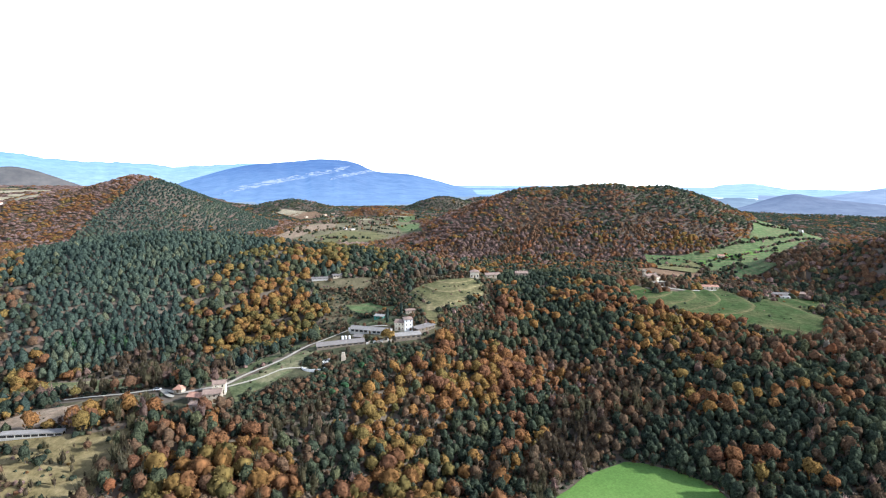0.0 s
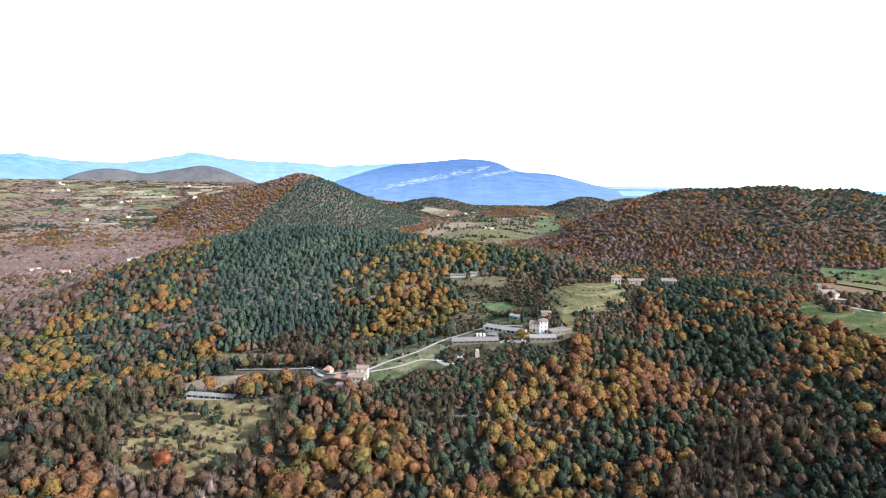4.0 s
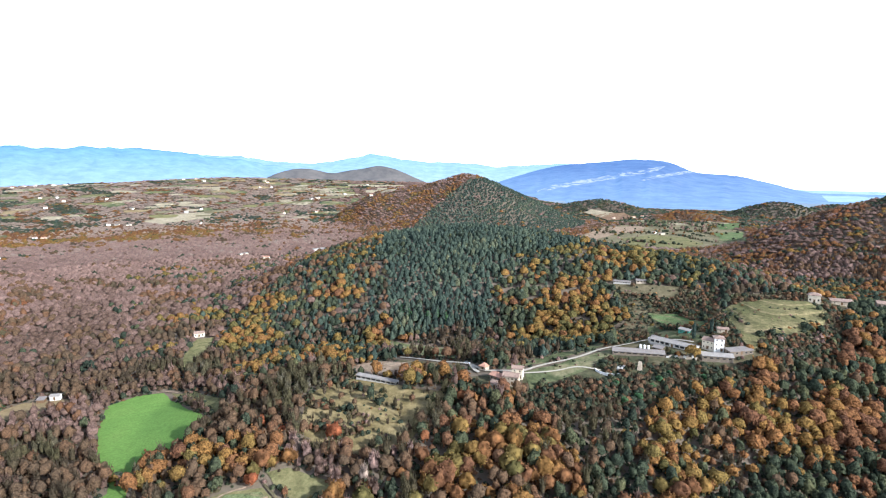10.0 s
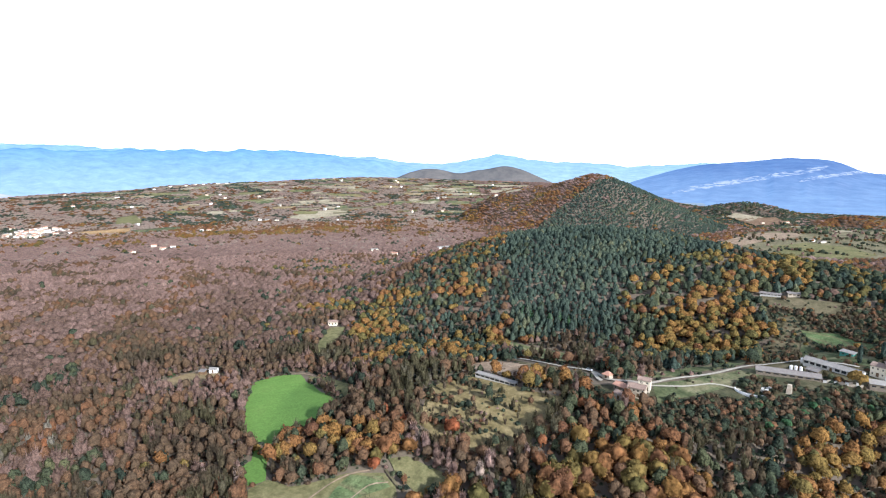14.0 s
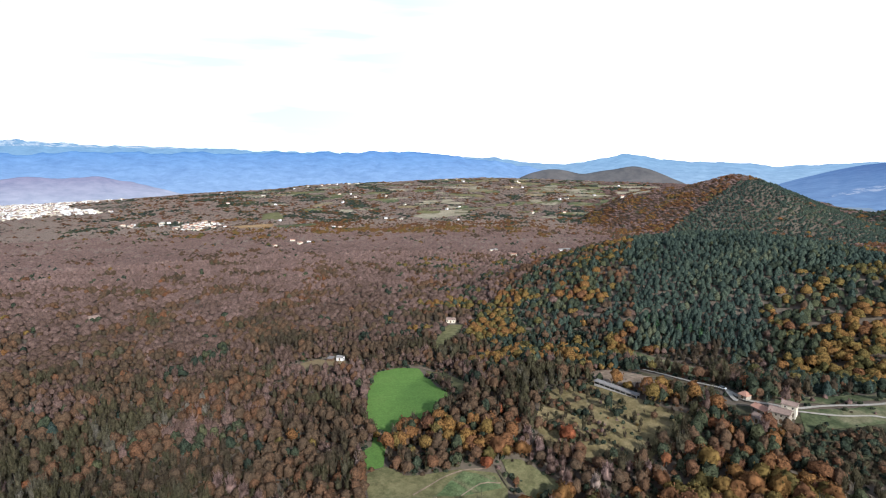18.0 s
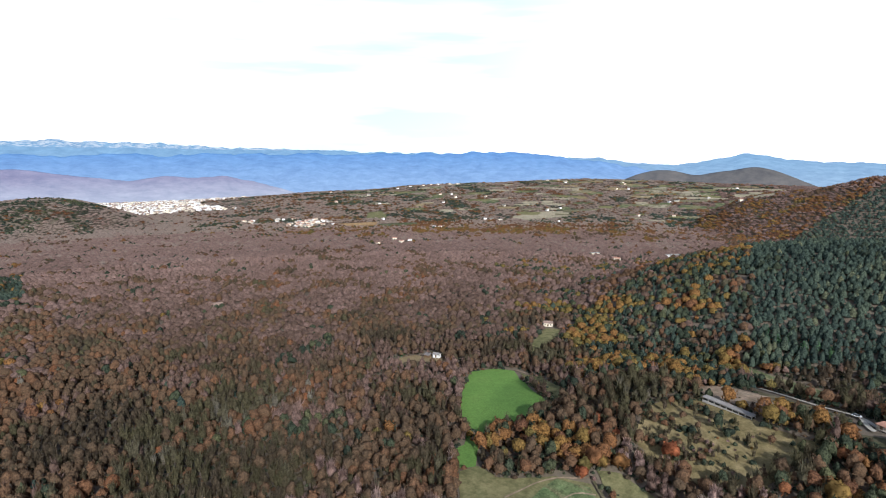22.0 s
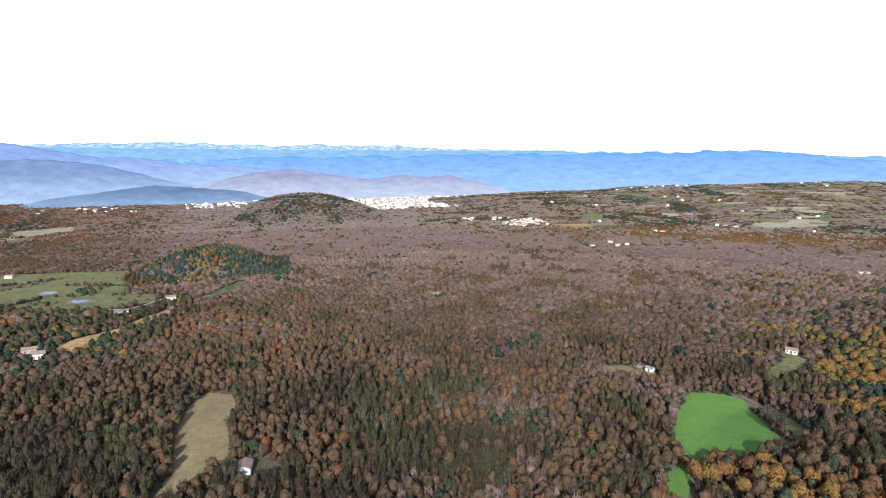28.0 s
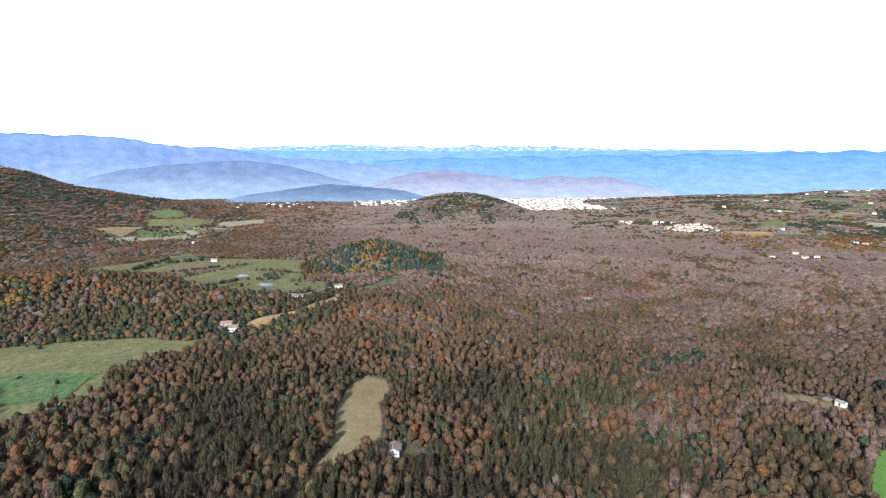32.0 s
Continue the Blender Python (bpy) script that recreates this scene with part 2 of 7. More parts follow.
def foliage(name, stops, through_light=0.25, each=False, deep=0.42):
    """Leaves or twigs: one tone a tree, small shifts over each crown, shade between leaf clumps painted by noise."""
    m = bpy.data.materials.new(name)
    m.use_nodes = True
    nt = m.node_tree
    nt.nodes.clear()
    if each:
        tone = ramp(nt, nt.nodes.new("ShaderNodeObjectInfo").outputs["Random"], stops)
    else:
        at = nt.nodes.new("ShaderNodeAttribute")
        at.attribute_name = "tint"
        tone = ramp(nt, at.outputs["Fac"], stops)
    hollow_shade = 0.40 if deep < 0.55 else 0.62
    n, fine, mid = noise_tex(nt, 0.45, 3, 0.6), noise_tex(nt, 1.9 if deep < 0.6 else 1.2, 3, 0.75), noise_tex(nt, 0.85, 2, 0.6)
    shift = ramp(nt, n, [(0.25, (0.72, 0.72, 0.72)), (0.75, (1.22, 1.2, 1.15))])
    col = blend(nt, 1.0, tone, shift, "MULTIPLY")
    # dark gaps and light tips of the foliage multiplied into the colour
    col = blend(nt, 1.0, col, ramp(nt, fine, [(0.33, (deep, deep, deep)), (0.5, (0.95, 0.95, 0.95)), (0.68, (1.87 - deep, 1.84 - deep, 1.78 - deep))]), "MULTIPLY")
    col = blend(nt, 1.0, col, ramp(nt, mid, [(0.34, (hollow_shade, hollow_shade, hollow_shade * 1.03)), (0.5, (1.0, 1.0, 1.0)), (0.66, (1.72 - hollow_shade, 1.7 - hollow_shade, 1.64 - hollow_shade))]), "MULTIPLY")
    d, t, x = nt.nodes.new("ShaderNodeBsdfDiffuse"), nt.nodes.new("ShaderNodeBsdfTranslucent"), nt.nodes.new("ShaderNodeMixShader")
    o = nt.nodes.new("ShaderNodeOutputMaterial")
    nt.links.new(col, d.inputs["Color"])
    bp = nt.nodes.new("ShaderNodeBump")
    bp.inputs["Strength"].default_value, bp.inputs["Distance"].default_value = 1.0, 0.9
    nt.links.new(mid, bp.inputs["Height"])
    nt.links.new(bp.outputs["Normal"], d.inputs["Normal"])
    nt.links.new(col, t.inputs["Color"])
    x.inputs["Fac"].default_value = through_light
    nt.links.new(d.outputs["BSDF"], x.inputs[1])
    nt.links.new(t.outputs["BSDF"], x.inputs[2])
    nt.links.new(x.outputs["Shader"], o.inputs["Surface"])
    return m


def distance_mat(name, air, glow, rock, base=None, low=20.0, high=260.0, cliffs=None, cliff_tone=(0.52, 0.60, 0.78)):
    """A far backdrop with airlight put in as emission: faint forms in blue haze, thicker over the valley floor."""
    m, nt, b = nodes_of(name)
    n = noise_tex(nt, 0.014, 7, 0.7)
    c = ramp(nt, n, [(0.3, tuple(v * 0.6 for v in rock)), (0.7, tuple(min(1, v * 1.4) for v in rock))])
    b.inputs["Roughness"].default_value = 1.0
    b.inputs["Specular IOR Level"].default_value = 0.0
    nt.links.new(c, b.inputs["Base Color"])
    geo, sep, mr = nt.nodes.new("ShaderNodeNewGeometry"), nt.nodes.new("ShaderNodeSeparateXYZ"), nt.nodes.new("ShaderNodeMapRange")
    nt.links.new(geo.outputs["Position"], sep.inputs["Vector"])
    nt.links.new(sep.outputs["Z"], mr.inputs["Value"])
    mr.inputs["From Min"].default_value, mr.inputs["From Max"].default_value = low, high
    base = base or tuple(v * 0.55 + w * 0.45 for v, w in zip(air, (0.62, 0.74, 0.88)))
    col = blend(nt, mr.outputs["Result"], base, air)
    # wood patches and relief shading put into the glow by noise
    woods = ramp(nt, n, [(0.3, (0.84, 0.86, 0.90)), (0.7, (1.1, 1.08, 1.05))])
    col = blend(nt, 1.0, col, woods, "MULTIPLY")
    spur_shade = ramp(nt, noise_tex(nt, 0.0075, 6, 0.65, (1, 1, 0.6)), [(0.36, (0.87, 0.89, 0.92)), (0.64, (1.08, 1.07, 1.04))])
    col = blend(nt, 1.0, col, spur_shade, "MULTIPLY")
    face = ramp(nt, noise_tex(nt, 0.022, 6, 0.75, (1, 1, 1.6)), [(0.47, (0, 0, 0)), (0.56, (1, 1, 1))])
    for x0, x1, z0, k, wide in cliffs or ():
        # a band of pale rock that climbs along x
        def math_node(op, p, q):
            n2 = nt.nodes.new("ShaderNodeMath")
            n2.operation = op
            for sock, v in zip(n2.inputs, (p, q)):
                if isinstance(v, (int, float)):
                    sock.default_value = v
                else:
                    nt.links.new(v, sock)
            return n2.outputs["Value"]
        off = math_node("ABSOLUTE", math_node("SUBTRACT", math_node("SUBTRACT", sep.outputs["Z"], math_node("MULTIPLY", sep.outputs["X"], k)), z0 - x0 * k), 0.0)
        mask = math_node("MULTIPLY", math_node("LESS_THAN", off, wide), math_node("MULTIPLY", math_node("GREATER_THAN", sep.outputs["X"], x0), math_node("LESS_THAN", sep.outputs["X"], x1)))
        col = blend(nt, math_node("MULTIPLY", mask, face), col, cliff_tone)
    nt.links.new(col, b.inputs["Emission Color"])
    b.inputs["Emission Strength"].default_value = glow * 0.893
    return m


M_FLOOR = two_scale("forest_floor", (0.09, 0.072, 0.055), (0.14, 0.11, 0.083), (0.17, 0.14, 0.10), 0.012, 0.35, relief=0.6, depth=0.4)
TONES = {
    "oak": [(0.0, (0.125, 0.112, 0.046)), (0.25, (0.21, 0.148, 0.052)), (0.45, (0.25, 0.142, 0.050)), (0.7, (0.225, 0.112, 0.050)), (1.0, (0.165, 0.085, 0.052))],
    "holm": [(0.0, (0.040, 0.053, 0.041)), (0.5, (0.059, 0.074, 0.051)), (0.8, (0.084, 0.096, 0.057)), (1.0, (0.115, 0.12, 0.066))],
    "pine": [(0.0, (0.052, 0.074, 0.065)), (0.5, (0.071, 0.098, 0.079)), (0.85, (0.093, 0.119, 0.087)), (1.0, (0.135, 0.145, 0.092))],
    # twig tones lifted at the pale end to carry haze over the plain
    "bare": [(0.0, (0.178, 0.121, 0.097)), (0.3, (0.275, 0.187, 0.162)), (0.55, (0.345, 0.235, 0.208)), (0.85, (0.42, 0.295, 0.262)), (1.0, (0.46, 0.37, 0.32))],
    "rust": [(0.0, (0.122, 0.087, 0.060)), (0.35, (0.148, 0.097, 0.063)), (0.6, (0.168, 0.098, 0.061)), (0.85, (0.19, 0.100, 0.058)), (1.0, (0.25, 0.108, 0.055))],
    "grey": [(0.0, (0.102, 0.080, 0.058)), (0.3, (0.122, 0.097, 0.069)), (0.6, (0.128, 0.117, 0.068)), (0.85, (0.155, 0.140, 0.098)), (1.0, (0.26, 0.236, 0.20))],
}
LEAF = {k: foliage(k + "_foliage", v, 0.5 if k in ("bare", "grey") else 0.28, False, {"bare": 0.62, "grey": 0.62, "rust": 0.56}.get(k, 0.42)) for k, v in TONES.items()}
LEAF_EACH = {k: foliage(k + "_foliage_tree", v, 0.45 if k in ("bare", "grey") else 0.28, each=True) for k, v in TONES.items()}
M_BARK = two_scale("bark", (0.07, 0.055, 0.045), (0.12, 0.10, 0.08), (0.2, 0.17, 0.14), 0.8, 5.0, relief=0.8, depth=0.05)


def grass(name, dark, mid, light, big=0.03, stretch=None, spread=0.45, tufts=0.28):
    return two_scale(name, dark, mid, light, big, 0.8, 0.95, 0.5, 0.15, stretch, spread, 0.02, tufts)


G_BRIGHT = grass("young_crop_green", (0.10, 0.185, 0.048), (0.128, 0.222, 0.055), (0.175, 0.255, 0.072), 0.02, tufts=0.06)
G_MEADOW = grass("meadow_grass", (0.06, 0.075, 0.038), (0.105, 0.12, 0.06), (0.23, 0.20, 0.12), 0.07, None, 0.22)


def terraced(name, green, dry, step):
    """Pasture on terraces: green treads with dry pale banks along the contours."""
    m, nt, b = nodes_of(name)
    geo, sep = nt.nodes.new("ShaderNodeNewGeometry"), nt.nodes.new("ShaderNodeSeparateXYZ")
    nt.links.new(geo.outputs["Position"], sep.inputs["Vector"])
    n1, n2, n3 = noise_tex(nt, 0.03, 4), noise_tex(nt, 0.9, 5, 0.7), noise_tex(nt, 0.09, 3)
    add = nt.nodes.new("ShaderNodeMath")
    add.operation = "MULTIPLY_ADD"
    nt.links.new(n3, add.inputs[0])
    add.inputs[1].default_value = step * 0.3
    nt.links.new(sep.outputs["Z"], add.inputs[2])
    div = nt.nodes.new("ShaderNodeMath")
    div.operation = "DIVIDE"
    nt.links.new(add.outputs["Value"], div.inputs[0])
    div.inputs[1].default_value = step
    fr = nt.nodes.new("ShaderNodeMath")
    fr.operation = "FRACT"
    nt.links.new(div.outputs["Value"], fr.inputs[0])
    bank = ramp(nt, fr.outputs["Value"], [(0.0, (0, 0, 0)), (0.10, (1, 1, 1)), (0.28, (0.25, 0.25, 0.25)), (0.5, (0, 0, 0))])
    patch = ramp(nt, n1, [(0.42, (0, 0, 0)), (0.6, (1, 1, 1))])
    col = blend(nt, patch, green, tuple(v * 0.6 + w * 0.4 for v, w in zip(green, dry)))
    col = blend(nt, bank, col, dry)
    col = blend(nt, 1.0, col, ramp(nt, n2, [(0.3, (0.55, 0.55, 0.55)), (0.7, (1.4, 1.4, 1.35))]), "MULTIPLY")
    col = blend(nt, 1.0, col, ramp(nt, noise_tex(nt, 0.2, 4, 0.7), [(0.36, (0.68, 0.7, 0.68)), (0.64, (1.3, 1.26, 1.25))]), "MULTIPLY")
    nt.links.new(col, b.inputs["Base Color"])
    b.inputs["Roughness"].default_value = 0.95
    b.inputs["Specular IOR Level"].default_value = 0.02
    bump(nt, b, n2, 0.5, 0.2)
    return m


G_TERRACE = terraced("terraced_pasture", (0.106, 0.106, 0.05), (0.26, 0.215, 0.12), 2.3)
# darker copy of the terrace pasture: shade of the church slope in the colour
G_TERRACE_SHADED = terraced("shaded_terraced_pasture", (0.050, 0.078, 0.029), (0.135, 0.118, 0.062), 2.3)
G_VALLEY = terraced("valley_strip_pasture", (0.10, 0.15, 0.066), (0.17, 0.16, 0.09), 2.4)
G_IVY = grass("ivy_thicket", (0.045, 0.052, 0.03), (0.075, 0.075, 0.044), (0.135, 0.11, 0.07), 0.07)
G_PALE = grass("dry_pasture", (0.215, 0.185, 0.125), (0.30, 0.26, 0.178), (0.385, 0.34, 0.25), 0.03)
G_STRAW = grass("straw_field", (0.15, 0.112, 0.062), (0.235, 0.18, 0.10), (0.32, 0.25, 0.15), 0.05, None, 0.6, 0.10)
G_OLIVE = grass("olive_field", (0.115, 0.115, 0.055), (0.155, 0.148, 0.07), (0.21, 0.185, 0.09), 0.04)
G_DULL = grass("patchy_pasture", (0.10, 0.092, 0.055), (0.165, 0.148, 0.09), (0.24, 0.21, 0.135), 0.03, None, 0.35)
G_DRY = grass("dry_terrace_grass", (0.14, 0.112, 0.052), (0.20, 0.160, 0.078), (0.27, 0.215, 0.115), 0.09, None, 0.3)
G_TILLED = grass("tilled_soil", (0.13, 0.085, 0.055), (0.19, 0.125, 0.08), (0.24, 0.16, 0.10), 0.1, (1, 0.12, 1))
G_OCHRE = grass("ochre_stubble", (0.25, 0.16, 0.08), (0.34, 0.22, 0.11), (0.38, 0.27, 0.14), 0.06)
G_EARTH = grass("bare_earth", (0.17, 0.13, 0.09), (0.27, 0.20, 0.14), (0.35, 0.28, 0.20), 0.12)
G_SCRUB = grass("scrub_ground", (0.07, 0.068, 0.038), (0.115, 0.10, 0.06), (0.17, 0.14, 0.088), 0.08)
M_TRACK = two_scale("gravel_track", (0.30, 0.27, 0.22), (0.40, 0.36, 0.30), (0.47, 0.43, 0.37), 0.2, 3.0, relief=0.4, depth=0.04)
M_WATER, nt, b = nodes_of("pond_water")
b.inputs["Base Color"].default_value = (0.07, 0.14, 0.26, 1)
b.inputs["Roughness"].default_value = 0.25
b.inputs["Specular IOR Level"].default_value = 0.15
bump(nt, b, noise_tex(nt, 0.7, 3), 0.15, 0.05)
M_STONE = two_scale("stone_wall", (0.27, 0.22, 0.165), (0.39, 0.33, 0.26), (0.50, 0.44, 0.35), 0.6, 3.5, relief=0.6, depth=0.06)
# old brown stone, its colour also darkened for shade under the eaves
M_RUBBLE = two_scale("old_shaded_rubble_wall", (0.11, 0.088, 0.068), (0.17, 0.14, 0.11), (0.25, 0.21, 0.165), 0.6, 3.5, relief=0.6, depth=0.06)
M_TEAL = two_scale("teal_panel", (0.05, 0.19, 0.16), (0.08, 0.26, 0.21), (0.12, 0.32, 0.26), 0.4, 3.0, relief=0.2, depth=0.02)
M_CREAM = two_scale("cream_render", (0.58, 0.50, 0.38), (0.68, 0.60, 0.47), (0.74, 0.68, 0.57), 0.3, 2.5, relief=0.15, depth=0.02)
M_WHITE = two_scale("white_render", (0.68, 0.66, 0.62), (0.78, 0.76, 0.73), (0.82, 0.81, 0.79), 0.25, 2.5, relief=0.15, depth=0.02)
M_CONCRETE = two_scale("weathered_concrete", (0.36, 0.35, 0.33), (0.48, 0.46, 0.43), (0.56, 0.54, 0.50), 0.25, 2.0, relief=0.3, depth=0.03)
M_GLASS, nt, b = nodes_of("window_glass")
b.inputs["Base Color"].default_value = (0.03, 0.035, 0.04, 1)
b.inputs["Roughness"].default_value = 0.06
M_WOOD = two_scale("door_wood", (0.09, 0.055, 0.03), (0.15, 0.095, 0.055), (0.2, 0.13, 0.08), 1.5, 9.0, relief=0.3, depth=0.01, stretch=(8, 8, 1))


def tiled(name, dark, mid, light, pitch, relief):
    """Rows of roof tiles or sheeting: ribs down the slope over patchy tone."""
    m, nt, b = nodes_of(name)
    n = noise_tex(nt, 0.5, 5, 0.7)
    fine = noise_tex(nt, 4.0, 4, 0.7)
    c = blend(nt, 0.35, ramp(nt, n, [(0.3, dark), (0.5, mid), (0.7, light)]), ramp(nt, fine, [(0.3, dark), (0.7, light)]))
    nt.links.new(c, b.inputs["Base Color"])
    b.inputs["Roughness"].default_value = 0.85
    co, w = nt.nodes.new("ShaderNodeTexCoord"), nt.nodes.new("ShaderNodeTexWave")
    w.inputs["Scale"].default_value, w.inputs["Distortion"].default_value = pitch, 0.4
    nt.links.new(co.outputs["Object"], w.inputs["Vector"])
    bump(nt, b, w.outputs["Fac"], relief, 0.08)
    return m


M_TILE = tiled("clay_roof_tiles", (0.18, 0.125, 0.10), (0.27, 0.185, 0.145), (0.36, 0.26, 0.21), 1.4, 0.5)
M_TILE_RED = tiled("red_roof_tiles", (0.34, 0.17, 0.115), (0.45, 0.235, 0.16), (0.52, 0.30, 0.22), 1.4, 0.5)
M_SHEET = tiled("grey_sheet_roof", (0.14, 0.122, 0.112), (0.195, 0.172, 0.16), (0.25, 0.225, 0.21), 0.9, 0.4)
M_SHEET_PALE = tiled("pale_sheet_roof", (0.19, 0.172, 0.158), (0.265, 0.243, 0.225), (0.34, 0.318, 0.295), 0.9, 0.4)


# ---- building blocks ----
def mesh_from(name, verts, faces_n, idx, material, tint=None, smooth=False):
    """A mesh from flat arrays; faces_n corners in every face."""
    me = bpy.data.meshes.new(name)
    verts, idx = np.asarray(verts, np.float32).reshape(-1, 3), np.asarray(idx, np.int32).ravel()
    nf = len(idx) // faces_n
    me.vertices.add(len(verts))
    me.vertices.foreach_set("co", verts.ravel())
    me.loops.add(len(idx))
    me.loops.foreach_set("vertex_index", idx)
    me.polygons.add(nf)
    me.polygons.foreach_set("loop_start", np.arange(0, nf * faces_n, faces_n, dtype=np.int32))
    me.polygons.foreach_set("loop_total", np.full(nf, faces_n, np.int32))
    if smooth:
        me.polygons.foreach_set("use_smooth", np.ones(nf, bool))
    if tint is not None:
        at = me.attributes.new("tint", "FLOAT", "FACE")
        at.data.foreach_set("value", np.asarray(tint, np.float32))
    me.update(calc_edges=True)
    me.materials.append(material)
    return me


def grid_faces(rows, cols):
    k = (np.arange(rows - 1)[:, None] * cols + np.arange(cols - 1)[None, :]).ravel()
    return np.stack([k, k + 1, k + cols + 1, k + cols], 1)


def link_mesh(name, bm, material, parent=None, label="", smooth=False):
    me = bpy.data.meshes.new(name)
    bm.to_mesh(me)
    bm.free()
    if smooth:
        me.polygons.foreach_set("use_smooth", np.ones(len(me.polygons), bool))
    me.materials.append(material)
    ob = new(name, me)
    ob.parent = parent
    if label:
        ob["label"] = label
    return ob


# ---- the ground: one sheet, finer where the drone hovers ----
g_az = np.concatenate([np.arange(-180, -48, 3.0), np.arange(-48, 155, 0.5), np.arange(155, 180.1, 3.0)])
g_d = np.concatenate([[0.5, 60, 120], np.geomspace(170, 900, 130), np.geomspace(915, 4950, 64)])
gA, gD = np.meshgrid(g_az, g_d)
gx, gy = pol(gA, gD)
gz = height(gx, gy)
ground = new("ground", mesh_from("ground", np.stack([gx, gy, gz], -1), 4, grid_faces(len(g_d), len(g_az))[:, ::-1], M_FLOOR, smooth=True))
tagged(ground, "brown leaf-littered ground of a wooded volcanic valley", "ground", kind="structure")


def lie(x, y):
    """Height of the ground sheet itself at a place."""
    x, y = np.atleast_1d(np.asarray(x, float)), np.atleast_1d(np.asarray(y, float))
    a, d = np.degrees(np.arctan2(-x, y)), np.clip(np.hypot(x, y), g_d[0], g_d[-1] - 1)
    i, j = np.clip(np.searchsorted(g_az, a) - 1, 0, len(g_az) - 2), np.clip(np.searchsorted(g_d, d) - 1, 0, len(g_d) - 2)
    u, v = (a - g_az[i]) / (g_az[i + 1] - g_az[i]), (d - g_d[j]) / (g_d[j + 1] - g_d[j])
    return (gz[j, i] * (1 - u) + gz[j, i + 1] * u) * (1 - v) + (gz[j + 1, i] * (1 - u) + gz[j + 1, i + 1] * u) * v


# ---- far ranges, blue with distance ----
def far_range(label, d, deep, profile, rough, material, seed, foot=-4.0):
    pa, pe = np.array([p[0] for p in profile], float), np.array([p[1] for p in profile], float)
    az = np.arange(pa.min(), pa.max() + 0.01, 0.26)
    el = np.interp(az, pa, pe)
    k = np.ones(7) / 7
    el = np.convolve(np.pad(el, 3, "edge"), k, "valid")
    el = el + (fractal(az * 10, az * 0, 28, seed, 5) - 0.5) * rough + (fractal(az * 10, az * 0, 9, seed + 7, 3) - 0.5) * rough * 0.6
    rows = 30
    f = np.linspace(0, 1, rows)[:, None]
    A = np.broadcast_to(az, (rows, len(az)))
    crest = 150 + d * np.tan(np.radians(el))[None, :]
    base = 150 + (d - deep) * math.tan(radians(foot))
    fold = fractal(A * 26 + f * 55 * (fractal(A * 9, f * 20 + A * 0, 30, seed + 5, 2) - 0.5), f * 62 + A * 0, 46, seed + 3, 5)
    spur = 0.14 - np.abs(fold - 0.5) * 0.95
    R = d - deep * (1 - f) - spur * min(deep, 600) * 0.16 * (1 - f) * np.minimum(1, f * 4)
    Z = base + (crest - base) * (f ** 1.25) + spur * (crest - base) * 0.22 * np.sin(np.pi * f)
    x, y = pol(A, R)
    back = np.stack([*pol(az, d + 60), np.full(len(az), base)], -1)
    v = np.concatenate([np.stack([x, y, Z], -1).reshape(-1, 3), back])
    ob = new("backdrop", mesh_from("backdrop", v, 4, grid_faces(rows + 1, len(az))[:, ::-1], material, smooth=True))
    return tagged(ob, label, "mountain", kind="structure")


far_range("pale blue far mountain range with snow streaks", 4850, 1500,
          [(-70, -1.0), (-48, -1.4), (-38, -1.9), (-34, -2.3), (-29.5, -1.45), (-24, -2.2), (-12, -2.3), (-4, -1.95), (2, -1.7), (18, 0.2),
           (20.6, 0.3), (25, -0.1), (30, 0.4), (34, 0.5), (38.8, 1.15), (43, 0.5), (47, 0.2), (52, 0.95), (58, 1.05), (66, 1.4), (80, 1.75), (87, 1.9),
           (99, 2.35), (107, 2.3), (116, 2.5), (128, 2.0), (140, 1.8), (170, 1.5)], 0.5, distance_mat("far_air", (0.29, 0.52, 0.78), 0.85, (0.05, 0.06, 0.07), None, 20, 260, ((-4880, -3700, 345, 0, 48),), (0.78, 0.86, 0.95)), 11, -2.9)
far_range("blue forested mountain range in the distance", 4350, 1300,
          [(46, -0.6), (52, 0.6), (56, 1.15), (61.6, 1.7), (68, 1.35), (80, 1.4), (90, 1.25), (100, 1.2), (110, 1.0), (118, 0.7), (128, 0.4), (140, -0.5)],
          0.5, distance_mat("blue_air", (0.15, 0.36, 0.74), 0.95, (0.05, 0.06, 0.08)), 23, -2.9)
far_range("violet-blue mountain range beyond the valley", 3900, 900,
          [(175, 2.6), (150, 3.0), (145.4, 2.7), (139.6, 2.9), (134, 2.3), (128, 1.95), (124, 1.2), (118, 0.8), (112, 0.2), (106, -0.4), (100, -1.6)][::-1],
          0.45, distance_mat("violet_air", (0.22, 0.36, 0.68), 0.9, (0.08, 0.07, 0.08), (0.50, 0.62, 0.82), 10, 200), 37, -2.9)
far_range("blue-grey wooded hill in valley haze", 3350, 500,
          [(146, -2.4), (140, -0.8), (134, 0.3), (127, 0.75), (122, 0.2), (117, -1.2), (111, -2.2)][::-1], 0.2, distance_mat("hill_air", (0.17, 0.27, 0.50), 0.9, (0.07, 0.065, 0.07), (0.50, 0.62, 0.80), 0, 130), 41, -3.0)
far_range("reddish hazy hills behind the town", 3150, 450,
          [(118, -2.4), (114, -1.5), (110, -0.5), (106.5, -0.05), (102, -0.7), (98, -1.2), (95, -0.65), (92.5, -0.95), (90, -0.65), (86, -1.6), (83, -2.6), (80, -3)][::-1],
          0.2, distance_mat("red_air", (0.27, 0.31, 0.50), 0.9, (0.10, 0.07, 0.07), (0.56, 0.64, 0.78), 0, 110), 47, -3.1)
